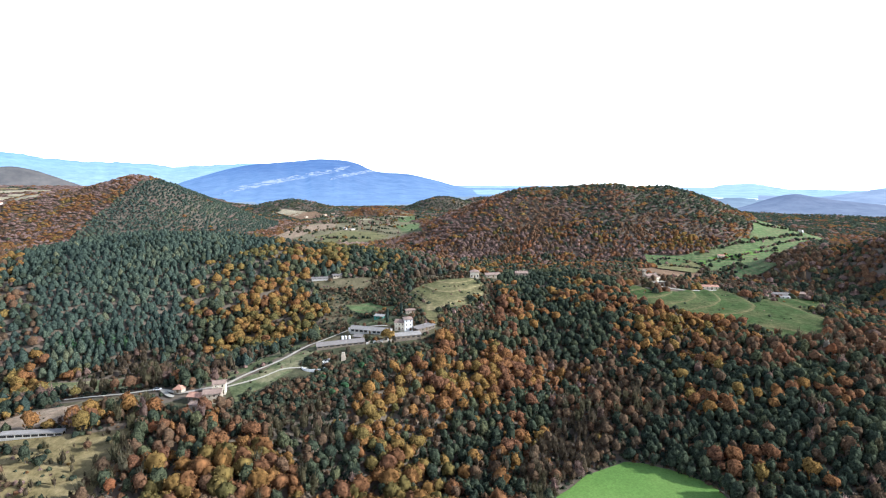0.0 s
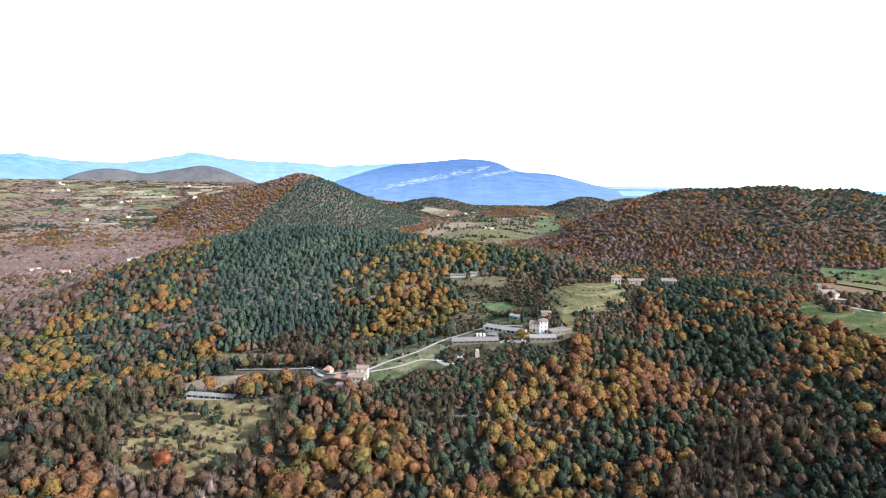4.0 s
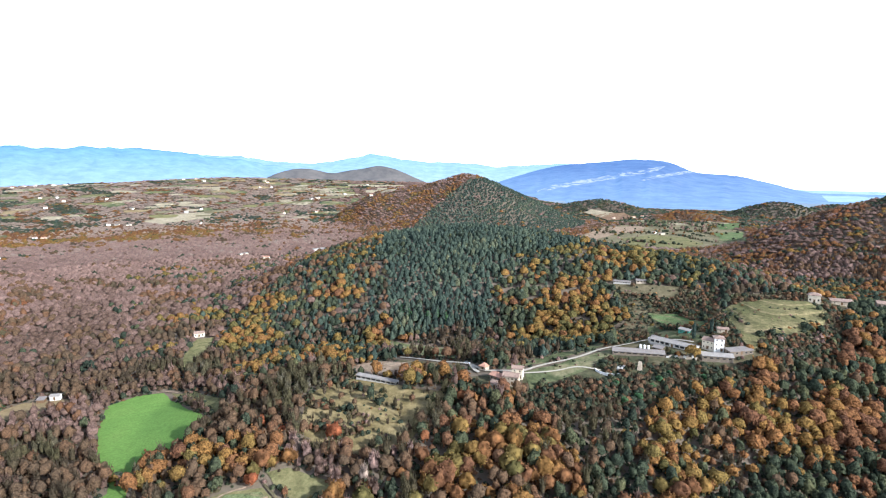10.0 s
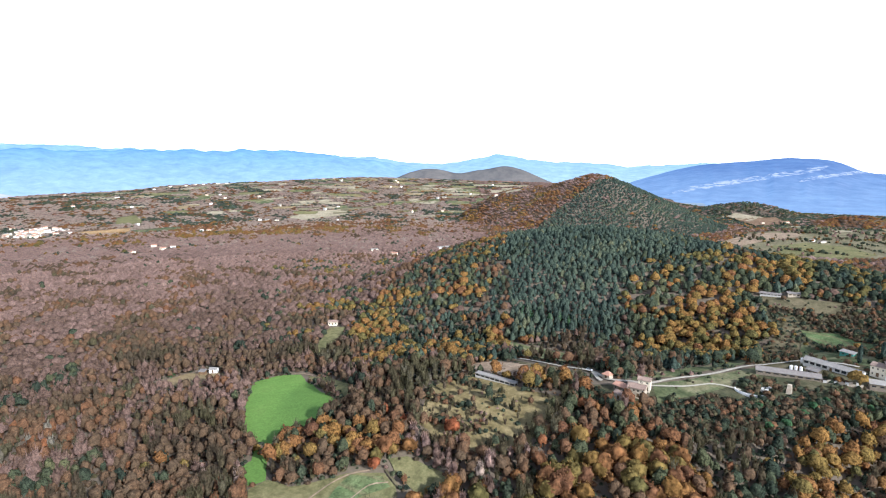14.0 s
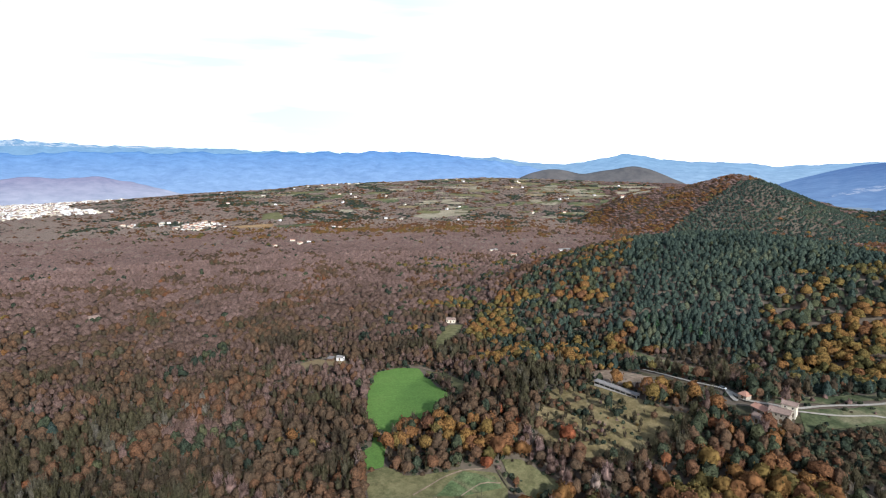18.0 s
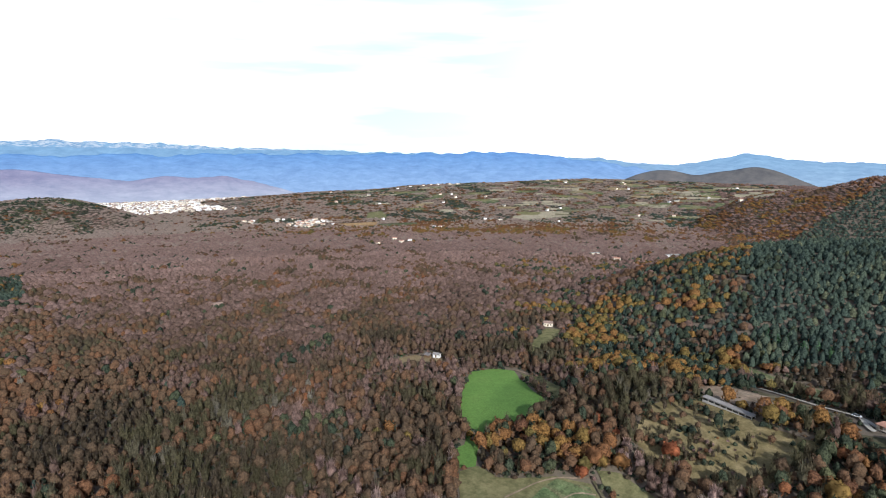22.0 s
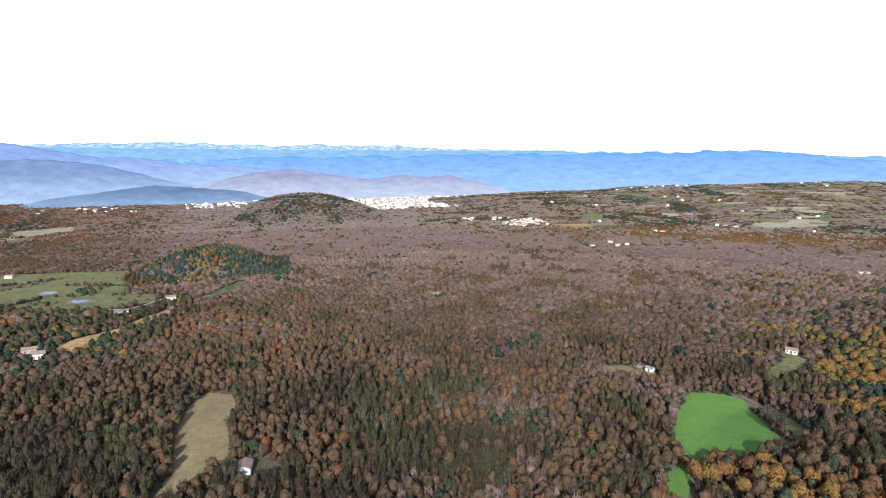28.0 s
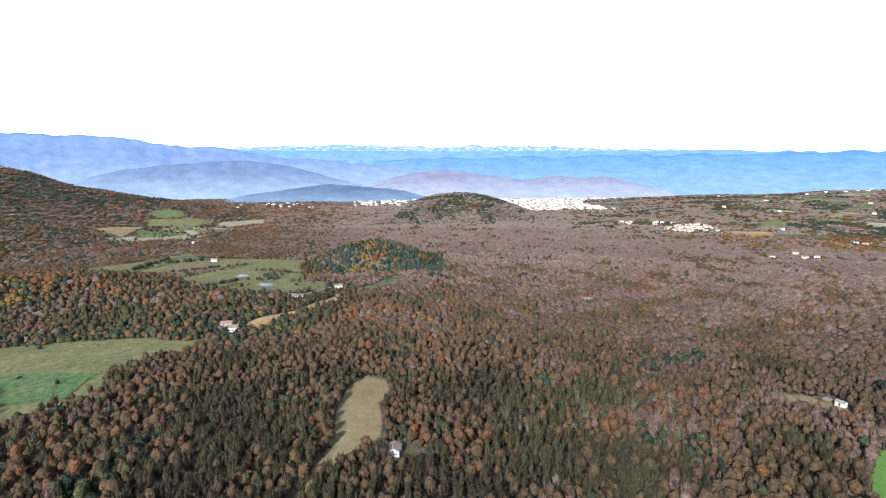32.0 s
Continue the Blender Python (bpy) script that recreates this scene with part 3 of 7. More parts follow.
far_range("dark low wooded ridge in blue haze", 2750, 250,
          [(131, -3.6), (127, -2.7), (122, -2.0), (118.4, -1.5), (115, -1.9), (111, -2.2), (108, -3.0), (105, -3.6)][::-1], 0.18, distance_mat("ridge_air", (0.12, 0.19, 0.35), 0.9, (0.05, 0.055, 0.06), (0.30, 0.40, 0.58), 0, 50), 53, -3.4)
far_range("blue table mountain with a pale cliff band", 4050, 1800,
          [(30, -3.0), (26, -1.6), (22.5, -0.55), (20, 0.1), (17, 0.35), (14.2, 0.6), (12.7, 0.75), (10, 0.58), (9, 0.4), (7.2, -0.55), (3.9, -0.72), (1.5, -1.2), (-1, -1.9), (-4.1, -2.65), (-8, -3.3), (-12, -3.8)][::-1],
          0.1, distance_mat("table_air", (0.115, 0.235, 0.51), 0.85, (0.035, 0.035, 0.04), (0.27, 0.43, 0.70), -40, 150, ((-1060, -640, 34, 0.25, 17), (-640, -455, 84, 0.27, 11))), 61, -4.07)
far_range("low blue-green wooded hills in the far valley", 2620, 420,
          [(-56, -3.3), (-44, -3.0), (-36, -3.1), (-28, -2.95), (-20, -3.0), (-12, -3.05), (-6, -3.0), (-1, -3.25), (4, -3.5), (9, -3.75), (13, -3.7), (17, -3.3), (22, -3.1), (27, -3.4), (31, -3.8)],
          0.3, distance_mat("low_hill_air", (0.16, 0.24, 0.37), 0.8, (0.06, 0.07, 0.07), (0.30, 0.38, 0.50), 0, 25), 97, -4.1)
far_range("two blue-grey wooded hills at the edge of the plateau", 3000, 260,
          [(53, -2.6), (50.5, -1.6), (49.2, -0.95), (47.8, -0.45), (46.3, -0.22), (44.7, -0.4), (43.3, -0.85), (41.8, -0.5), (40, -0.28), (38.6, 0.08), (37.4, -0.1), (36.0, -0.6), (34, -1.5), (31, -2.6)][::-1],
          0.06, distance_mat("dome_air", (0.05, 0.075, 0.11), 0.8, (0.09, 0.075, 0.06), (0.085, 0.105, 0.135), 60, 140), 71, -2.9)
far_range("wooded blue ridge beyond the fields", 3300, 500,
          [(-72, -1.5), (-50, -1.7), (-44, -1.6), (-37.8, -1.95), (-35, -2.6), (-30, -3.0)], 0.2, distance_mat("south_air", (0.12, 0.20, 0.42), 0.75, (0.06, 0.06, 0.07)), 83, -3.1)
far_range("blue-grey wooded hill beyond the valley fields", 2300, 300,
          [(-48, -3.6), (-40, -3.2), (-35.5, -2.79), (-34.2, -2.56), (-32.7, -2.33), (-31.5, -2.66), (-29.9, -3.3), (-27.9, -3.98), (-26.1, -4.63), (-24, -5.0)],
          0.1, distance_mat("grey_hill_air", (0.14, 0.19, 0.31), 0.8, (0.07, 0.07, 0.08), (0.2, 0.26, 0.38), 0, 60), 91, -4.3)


# ---- woods ----
rng = np.random.default_rng(7)


def unit(n):
    v = rng.normal(size=(n, 3))
    return v / np.linalg.norm(v, axis=1, keepdims=True)


def quads_at(p, nrm, size):
    """Irregular leaf clumps: four-cornered faces at p, across nrm."""
    n = len(p)
    a = np.cross(nrm, unit(n))
    a /= np.linalg.norm(a, axis=1, keepdims=True) + 1e-9
    b = np.cross(nrm, a)
    s = np.asarray(size).reshape(-1, 1) * np.ones((n, 1))
    k = rng.uniform(0.6, 1.25, (4, n, 1))
    return np.stack([p - a * s * k[0], p - b * s * k[1], p + a * s * k[2] + nrm * s * 0.15, p + b * s * k[3]], 1)


def faces_of(q):
    """Loose triangles or four-cornered faces as corners and triangles."""
    v = np.asarray(q, float).reshape(-1, 3)
    if q.shape[1] == 3:
        return v, np.arange(len(v)).reshape(-1, 3)
    k = np.arange(0, len(v), 4)
    return v, np.concatenate([np.stack([k, k + 1, k + 2], 1), np.stack([k, k + 2, k + 3], 1)])


def joined(*pieces):
    """Several (corners, triangles) as one."""
    vs, fs, n = [], [], 0
    for v, f in pieces:
        vs.append(v)
        fs.append(f + n)
        n += len(v)
    return np.concatenate(vs), np.concatenate(fs)


def shell(level, floor=-0.45):
    """Upper part of a unit ball with shared corners."""
    bm = bmesh.new()
    bmesh.ops.create_icosphere(bm, subdivisions=level, radius=1.0)
    bmesh.ops.delete(bm, geom=[v for v in bm.verts if v.co.z < floor], context="VERTS")
    bm.verts.index_update()
    v, f = np.array([q.co[:] for q in bm.verts]), np.array([[q.index for q in t.verts] for t in bm.faces])
    bm.free()
    return v, f


def ringed(n, levels):
    """A crown of a top and rings of n corners; levels: height and width of each ring, downward."""
    v, f = [(0.0, 0.0, 1.0)], []
    for k, (z, r) in enumerate(levels):
        for i in range(n):
            a = 2 * math.pi * (i + 0.5 * (k % 2)) / n
            v.append((r * math.cos(a), r * math.sin(a), z))
        if k == 0:
            f += [(0, 1 + i, 1 + (i + 1) % n) for i in range(n)]
        else:
            p, q = 1 + (k - 1) * n, 1 + k * n
            f += [t for i in range(n) for t in ((p + i, q + i, p + (i + 1) % n), (p + (i + 1) % n, q + i, q + (i + 1) % n))]
    return np.array(v), np.array(f)


SHELL = {2: shell(2), 3: shell(3)}


def knobbly(v, knobs, swell, wide):
    """Push a shell out into heads of foliage round random directions."""
    c = unit(knobs)
    c[:, 2] = np.abs(c[:, 2]) * 0.9 + 0.05
    c /= np.linalg.norm(c, axis=1, keepdims=True)
    u = v / np.linalg.norm(v, axis=1, keepdims=True)
    near = np.clip((u @ c.T - (1 - wide)) / wide, 0, 1) ** 0.6
    return v * (1 - swell + near.max(1) * swell)[:, None]


def leafy(level, knobs, leaves, size, wide=1.0, low=0.3, swell=0.38):
    """A rounded crown of knobbly foliage, 1 wide and 1 high, with loose leaf clumps standing out of it."""
    v, f = SHELL[level]
    v = knobbly(v, knobs, swell, 0.16 + 0.9 / knobs) * (1 + rng.uniform(-0.17, 0.15, (len(v), 1)))
    half = (1 - low) / 1.4
    v = v * np.array([0.5 * wide * rng.uniform(0.88, 1.12), 0.5 * wide * rng.uniform(0.88, 1.12), half]) + np.array([rng.uniform(-0.05, 0.05), rng.uniform(-0.05, 0.05), 1 - half * 1.02])
    if not leaves:
        return v, f
    k = rng.integers(0, len(v), leaves)
    o = v[k] - np.array([0, 0, low + 0.2])
    o /= np.linalg.norm(o, axis=1, keepdims=True)
    p = v[k] + unit(leaves) * 0.07 + o * rng.uniform(-0.03, 0.05, (leaves, 1))
    m = o * 0.8 + unit(leaves)
    m /= np.linalg.norm(m, axis=1, keepdims=True)
    return joined((v, f), faces_of(quads_at(p, m, rng.uniform(0.6, 1.3, leaves) * size)))


def conifer(n, levels, leaves, size):
    """A pointed crown with ragged whorls."""
    v, f = ringed(n, levels)
    v = v * (1 + rng.uniform(-0.14, 0.14, (len(v), 1)) * np.array([1, 1, 0.15]))
    if not leaves:
        return v, f
    t = rng.random(leaves) ** 1.2
    z = 0.15 + 0.83 * t
    r = 0.47 * (1 - t ** 1.5) ** 0.75 * rng.uniform(0.8, 1.1, leaves) + 0.02
    a = rng.uniform(0, 2 * np.pi, leaves)
    p = np.stack([r * np.cos(a), r * np.sin(a), z], 1)
    m = np.stack([np.cos(a), np.sin(a), np.full(leaves, 0.9)], 1) + unit(leaves) * 0.35
    m /= np.linalg.norm(m, axis=1, keepdims=True)
    return joined((v, f), faces_of(quads_at(p, m, rng.uniform(0.7, 1.3, leaves) * size * (1.15 - 0.6 * t))))


def cone_crown(n, size, low=0.12, core_r=0.3):
    t = rng.random(n) ** 1.25
    z = low + (1.02 - low) * t
    r = 0.48 * (1 - t ** 1.6) ** 0.7 * rng.uniform(0.75, 1.05, n) + 0.02
    a = rng.uniform(0, 2 * np.pi, n)
    p = np.stack([r * np.cos(a), r * np.sin(a), z], 1)
    m = np.stack([np.cos(a), np.sin(a), np.full(n, 0.75)], 1) + unit(n) * 0.4
    m /= np.linalg.norm(m, axis=1, keepdims=True)
    core = ringed(5, [(low, core_r)])
    return joined((core[0] * np.array([1, 1, 0.95]), core[1]), faces_of(quads_at(p, m, rng.uniform(0.7, 1.3, n) * size * (1.15 - 0.6 * t))))


def twigs(n, size, low=0.3, reach=1.0):
    """Thin sprays of bare twigs rising outward."""
    a = rng.uniform(0, 2 * np.pi, n)
    tilt = rng.uniform(0.05, 0.75, n)
    w = np.stack([np.cos(a) * tilt, np.sin(a) * tilt, np.full(n, 1.0)], 1)
    w /= np.linalg.norm(w, axis=1, keepdims=True)
    p = np.array([0, 0, low]) + w * rng.uniform(0.05, 0.42, (n, 1)) * np.array([1.1, 1.1, 1.15])
    side = np.cross(w, unit(n))
    side /= np.linalg.norm(side, axis=1, keepdims=True)
    ln = rng.uniform(0.2, 0.42, (n, 1)) * reach
    return faces_of(np.stack([p - side * size, p + side * size, p + w * ln], 1))


def bare_crown(level, knobs, tufts, sprays, size, low=0.3, wide=0.92):
    """A leafless crown: a soft heap of fine twigs with sprays standing out of it."""
    v, f = leafy(level, knobs, tufts, size, wide * 0.86, low, 0.42)
    return joined((v * np.array([1, 1, 0.9]), f), twigs(sprays, size * 0.5, low + 0.08, 1.15))


def mound(n, levels, rough=0.12):
    v, f = ringed(n, levels)
    return v * (1 + rng.uniform(-rough, rough, (len(v), 1)) * np.array([1, 1, 0.5])), f


SHAPES = {      # near, middling, farther, far
    "oak": (lambda: leafy(2, 8, 36, 0.085, 1.05), lambda: leafy(2, 6, 9, 0.1, 1.05), lambda: mound(5, [(0.74, 0.40), (0.3, 0.5)], 0.18), lambda: mound(5, [(0.45, 0.52)])),
    "holm": (lambda: leafy(2, 7, 32, 0.085, 1.0, 0.2), lambda: leafy(2, 6, 8, 0.1, 1.02, 0.2), lambda: mound(5, [(0.74, 0.40), (0.25, 0.5)], 0.18), lambda: mound(5, [(0.4, 0.52)])),
    "pine": (lambda: conifer(6, [(0.72, 0.26), (0.4, 0.44), (0.12, 0.46)], 30, 0.11), lambda: conifer(6, [(0.66, 0.32), (0.2, 0.5)], 10, 0.14), lambda: conifer(5, [(0.64, 0.34), (0.15, 0.52)], 0, 0), lambda: mound(5, [(0.3, 0.54)])),
    "bare": (lambda: bare_crown(2, 8, 14, 40, 0.075), lambda: bare_crown(2, 7, 4, 16, 0.085), lambda: mound(5, [(0.76, 0.42), (0.36, 0.56)], 0.15), lambda: mound(5, [(0.5, 0.56)], 0.08)),
    "rust": (lambda: leafy(2, 8, 34, 0.08, 0.96), lambda: leafy(2, 6, 9, 0.095, 0.98), lambda: mound(5, [(0.74, 0.40), (0.3, 0.5)], 0.18), lambda: mound(5, [(0.45, 0.52)])),
    "grey": (lambda: bare_crown(2, 7, 10, 54, 0.07, 0.22, 0.78), lambda: bare_crown(2, 6, 3, 20, 0.085, 0.22, 0.85), lambda: conifer(5, [(0.72, 0.38), (0.28, 0.5)], 2, 0.1), lambda: mound(5, [(0.45, 0.52)])),
}
CROWNS = {k: [[f() for _ in range(8)] for f in makers] for k, makers in SHAPES.items()}


def trunk_faces():
    v = []
    for i in range(4):
        a, b = math.pi / 2 * i, math.pi / 2 * (i + 1)
        v.append([(0.03 * math.cos(a), 0.03 * math.sin(a), -0.08), (0.03 * math.cos(b), 0.03 * math.sin(b), -0.08),
                  (0.012 * math.cos(b), 0.012 * math.sin(b), 0.6), (0.012 * math.cos(a), 0.012 * math.sin(a), 0.6)])
    return faces_of(np.array(v))


TRUNK = trunk_faces()


def planted(models, x, y, wide, tall, tint):
    """All trees of one kind and fineness as corners and triangles, with the tone of each."""
    z = lie(x, y) - 0.3
    which, turn = rng.integers(0, len(models), len(x)), rng.uniform(0, 2 * np.pi, len(x))
    out, fc, tn, n = [], [], [], 0
    for w, (base, tri) in enumerate(models):
        m = which == w
        k = int(m.sum())
        if not k:
            continue
        c, s = np.cos(turn[m])[:, None], np.sin(turn[m])[:, None]
        q = np.empty((k, len(base), 3), np.float32)
        q[..., 0] = (base[:, 0] * c - base[:, 1] * s) * wide[m][:, None] + x[m][:, None]
        q[..., 1] = (base[:, 0] * s + base[:, 1] * c) * wide[m][:, None] + y[m][:, None]
        q[..., 2] = base[:, 2] * tall[m][:, None] + z[m][:, None]
        out.append(q.reshape(-1, 3))
        fc.append((tri[None] + (n + np.arange(k) * len(base))[:, None, None]).reshape(-1, 3))
        n += k * len(base)
        tn.append(np.repeat(tint[m], len(tri)))
    return np.concatenate(out), np.concatenate(fc), np.concatenate(tn)


def inside(x, y, poly):
    p = np.asarray(poly, float)
    r = np.zeros(np.shape(x), bool)
    j = len(p) - 1
    for i in range(len(p)):
        c = (p[i, 1] > y) != (p[j, 1] > y)
        with np.errstate(divide="ignore", invalid="ignore"):
            t = x < (p[j, 0] - p[i, 0]) * (y - p[i, 1]) / (p[j, 1] - p[i, 1]) + p[i, 0]
        r ^= c & t
        j = i
    return r


def near_line(x, y, line, w):
    r = np.zeros(np.shape(x), bool)
    for (x0, y0), (x1, y1) in zip(line, line[1:]):
        dx, dy = x1 - x0, y1 - y0
        t = np.clip(((x - x0) * dx + (y - y0) * dy) / (dx * dx + dy * dy), 0, 1)
        r |= np.hypot(x - x0 - t * dx, y - y0 - t * dy) < w
    return r


KINDS = ("oak", "holm", "pine", "bare", "rust", "grey")


# stands of one mixture: shares of the six kinds, outline
STANDS = [
    ((0, 0.04, 0.93, 0.0, 0.0, 0), [(-452, 561), (-348, 630), (-241, 678), (-179, 537), (-216, 493), (-224, 456), (-204, 414), (-218, 391), (-247, 359), (-274, 352), (-302, 401), (-347, 440)]),
    ((0.46, 0.32, 0.12, 0.02, 0.07, 0.01), [(-378, 262), (-445, 353), (-467, 440), (-452, 560), (-332, 431), (-302, 401), (-274, 352), (-260, 304), (-296, 278)]),
    ((0.40, 0.42, 0.12, 0.0, 0.03, 0.03), [(-224, 456), (-216, 493), (-179, 537), (-162, 701), (-96, 714), (-35, 719), (-22, 720), (-36, 501), (-101, 502), (-111, 471), (-86, 378), (-102, 310), (-132, 316), (-196, 407)]),
    ((0.46, 0.38, 0, 0, 0.08, 0.08), [(-45, 284), (-22, 315), (6, 324), (37, 360), (68, 356), (80, 320), (77, 280), (48, 213), (-35, 213), (-47, 256)]),
    ((0.08, 0.90, 0, 0, 0.02, 0), [(16, 318), (43, 339), (62, 318), (70, 294), (46, 282), (28, 297)]),
    ((0.10, 0.82, 0, 0, 0.08, 0), [(61, 498), (168, 498), (150, 441), (108, 360), (85, 362), (49, 393)]),
    ((0.05, 0.5, 0, 0.02, 0.25, 0.18), [(108, 360), (147, 370), (188, 333), (234, 322), (247, 286), (182, 205), (125, 217), (89, 251)]),
    ((0.45, 0.2, 0, 0, 0.35, 0), [(149, 437), (212, 422), (239, 357), (236, 330), (189, 336), (151, 381)]),
    ((0.05, 0.25, 0, 0.0, 0.15, 0.55), [(-164, 232), (-126, 245), (-99, 236), (-109, 212), (-136, 200), (-154, 207)]),
    ((0.05, 0.3, 0, 0.0, 0.15, 0.5), [(-83, 263), (-49, 272), (-39, 245), (-55, 217), (-78, 221)]),
    ((0.05, 0.05, 0, 0.2, 0.25, 0.45), [(-252, 349), (-225, 376), (-193, 375), (-148, 272), (-182, 263)]),
    ((0.04, 0.12, 0, 0.0, 0.50, 0.34), [(-273, 139), (-265, 161), (-233, 170), (-199, 174), (-178, 166), (-180, 150), (-194, 134), (-211, 109)]),
    ((0.03, 0.05, 0, 0.04, 0.6, 0.28), [(-301, 43), (-294, 85), (-272, 117), (-203, 89), (-234, 41)]),
    ((0.12, 0.08, 0, 0.1, 0.3, 0.4), [(67, 333), (86, 345), (89, 299), (70, 234), (41, 228), (50, 274)]),
    ((0.10, 0.12, 0, 0.0, 0.33, 0.45), [(-141, 202), (-118, 218), (-101, 213), (-91, 231), (-74, 249), (-61, 234), (-53, 207), (-129, 168)]),
    ((0.42, 0.08, 0, 0, 0.32, 0.18), [(-102, 228), (-90, 244), (-65, 237), (-58, 214), (-122, 178), (-135, 198), (-117, 210)]),
    ((0.58, 0.14, 0, 0, 0.20, 0.08), [(-43, 302), (-23, 309), (1, 324), (5, 305), (-6, 276), (-20, 239), (-41, 225), (-51, 246), (-43, 270)]),
    ((0.08, 0.80, 0, 0, 0.12, 0), [(2, 300), (30, 312), (55, 317), (51, 282), (-15, 243), (-6, 272)]),
    ((0.60, 0.15, 0, 0, 0.25, 0), [(4, 326), (37, 353), (59, 354), (50, 321), (30, 315), (10, 309)]),
    ((0.05, 0.26, 0, 0, 0.22, 0.47), [(-144, 243), (-108, 254), (-91, 265), (-81, 252), (-100, 232), (-120, 224), (-140, 221)]),
    ((0.22, 0.10, 0, 0, 0.48, 0.20), [(-259, 178), (-240, 197), (-205, 191), (-190, 170), (-199, 155), (-219, 143), (-227, 125), (-236, 118), (-253, 141)]),
]


def mixture(x, y):
    """Shares of the six kinds at each place."""
    az, d = np.degrees(np.arctan2(-x, y)), np.hypot(x, y)
    n1, n2 = fractal(x, y, 90, 31, 3), fractal(x, y, 45, 57, 3)
    az0, d0 = az, d
    # woods mingle at their edges
    reach = np.clip(d, 250, 1200)
    az = az + np.degrees((fractal(x, y, 60, 91, 4) - 0.5) * 130 / reach) * (0.6 + reach / 1200)
    d = d + (fractal(x, y, 60, 93, 4) - 0.5) * 0.28 * reach
    w = np.zeros((len(x), 6))

    def put(mask, *share):
        w[mask] = share
    put(d > 0, 0.006, 0.02, 0.004, 0.91, 0.055, 0.005)                                            # the great bare wood on the plain
    put(d < 880, 0.0, 0.02, 0.0, 0.80, 0.15, 0.03)
    put((az > 62) & (d < 470), 0.0, 0.06, 0.01, 0.03, 0.42, 0.48)                             # its near, greener edge
    put((az > 62) & (az < 84) & (d < 470), 0.0, 0.03, 0.0, 0.52, 0.30, 0.15)
    put((az > 80) & (d < 430) & (n1 > 0.52), 0.0, 0.12, 0.02, 0.0, 0.20, 0.66)
    put((az > 62) & (d > 400) & (d < 560), 0.0, 0.03, 0.0, 0.50, 0.36, 0.11)
    put((az > 62) & (d > 560) & (d < 720), 0.0, 0.01, 0.0, 0.72, 0.24, 0.03)
    put((az > 95) & (d > 400) & (d < 620), 0.01, 0.02, 0.0, 0.22, 0.58, 0.17)
    put((az > 95) & (d > 620) & (d < 800), 0.01, 0.02, 0.0, 0.52, 0.40, 0.05)
    put((az < 62) & (d < 900), 0.32, 0.37, 0.08, 0.06, 0.10, 0.07)                              # the farm hill
    put((az < 62) & (az > 45) & (d > 500) & (d < 900), 0.04, 0.05, 0.02, 0.68, 0.21, 0)
    put((az > 38) & (az < 58) & (d > 380) & (d < 560), 0.40, 0.32, 0.10, 0.12, 0.06, 0)
    put((az > 9) & (az < 42) & (d > 455) & (d < 760) & (n1 * 0.5 + n2 * 0.5 < 0.60), 0.05, 0.08, 0.86, 0.01, 0.0, 0)
    put((az > 9) & (az < 22) & (d > 420) & (d < 560) & (n1 > 0.42), 0.45, 0.40, 0.10, 0.02, 0.03, 0)
    put((az > 28) & (az < 62) & (d < 345), 0.20, 0.08, 0.0, 0.18, 0.32, 0.22)
    put((az > 52) & (az < 64) & (d > 300) & (d < 520), 0.05, 0.08, 0.0, 0.38, 0.32, 0.17)
    put((az > 5) & (az < 30) & (d < 300), 0.30, 0.15, 0.0, 0.05, 0.26, 0.24)
    put((az > -16) & (az < 6) & (d < 375), 0.52, 0.17, 0.0, 0.08, 0.16, 0.07)
    put((az > -16) & (az < 2) & (d < 375) & (n2 < 0.40), 0.1, 0.85, 0.0, 0.05, 0.0, 0)
    put((az < -7) & (d < 640), 0.13, 0.52, 0.0, 0.02, 0.24, 0.09)
    put((az < -11) & (d < 640) & (n1 > 0.53), 0.24, 0.16, 0.0, 0.08, 0.44, 0.08)
    put((az < -5) & (az > -18) & (d > 440) & (d < 620), 0.05, 0.88, 0.02, 0.05, 0, 0)
    put((az < -29) & (d > 640) & (d < 950), 0.08, 0.16, 0.0, 0.12, 0.46, 0.18)
    put((az < 8) & (d > 850) & (d < 1700), 0.30, 0.20, 0.0, 0.08, 0.42, 0)
    put((az < 8) & (d > 1020) & (d < 1700) & (n1 > 0.5), 0.10, 0.62, 0.12, 0.06, 0.10, 0)
    put((az > 8) & (az < 46) & (d > 1150) & (d < 1900), 0.30, 0.10, 0.04, 0.22, 0.34, 0)
    put((az < -5) & (d > 850) & (d < 1500), 0.17, 0.18, 0.0, 0.13, 0.52, 0)
    put((az < -5) & (d > 850) & (d < 1500) & (n1 > 0.54), 0.08, 0.62, 0.12, 0.06, 0.12, 0)
    zz = height(x, y)
    hill = (az0 < 6) & (az0 > -31) & (d0 > 860) & (d0 < 1500)
    put(hill, 0.08, 0.04, 0.0, 0.48, 0.40, 0)
    put(hill & (az < -5) & (zz > 22), 0.28, 0.12, 0.0, 0.26, 0.34, 0)
    put(hill & (az < -9) & (zz > 62 + (n1 - 0.5) * 120), 0.26, 0.30, 0.02, 0.08, 0.34, 0)
    put(hill & (zz > 92 + (n1 - 0.5) * 40), 0.12, 0.62, 0.06, 0.08, 0.12, 0)
    put(hill & (az0 < -19.5) & (zz > 62 + (n1 - 0.5) * 50), 0.10, 0.74, 0.08, 0.02, 0.06, 0)
    cone = (np.hypot(x + 734, y - 1308) < 345) | ((az0 > 28) & (az0 < 43) & (d0 > 1290) & (d0 < 1800) & (zz > 14))
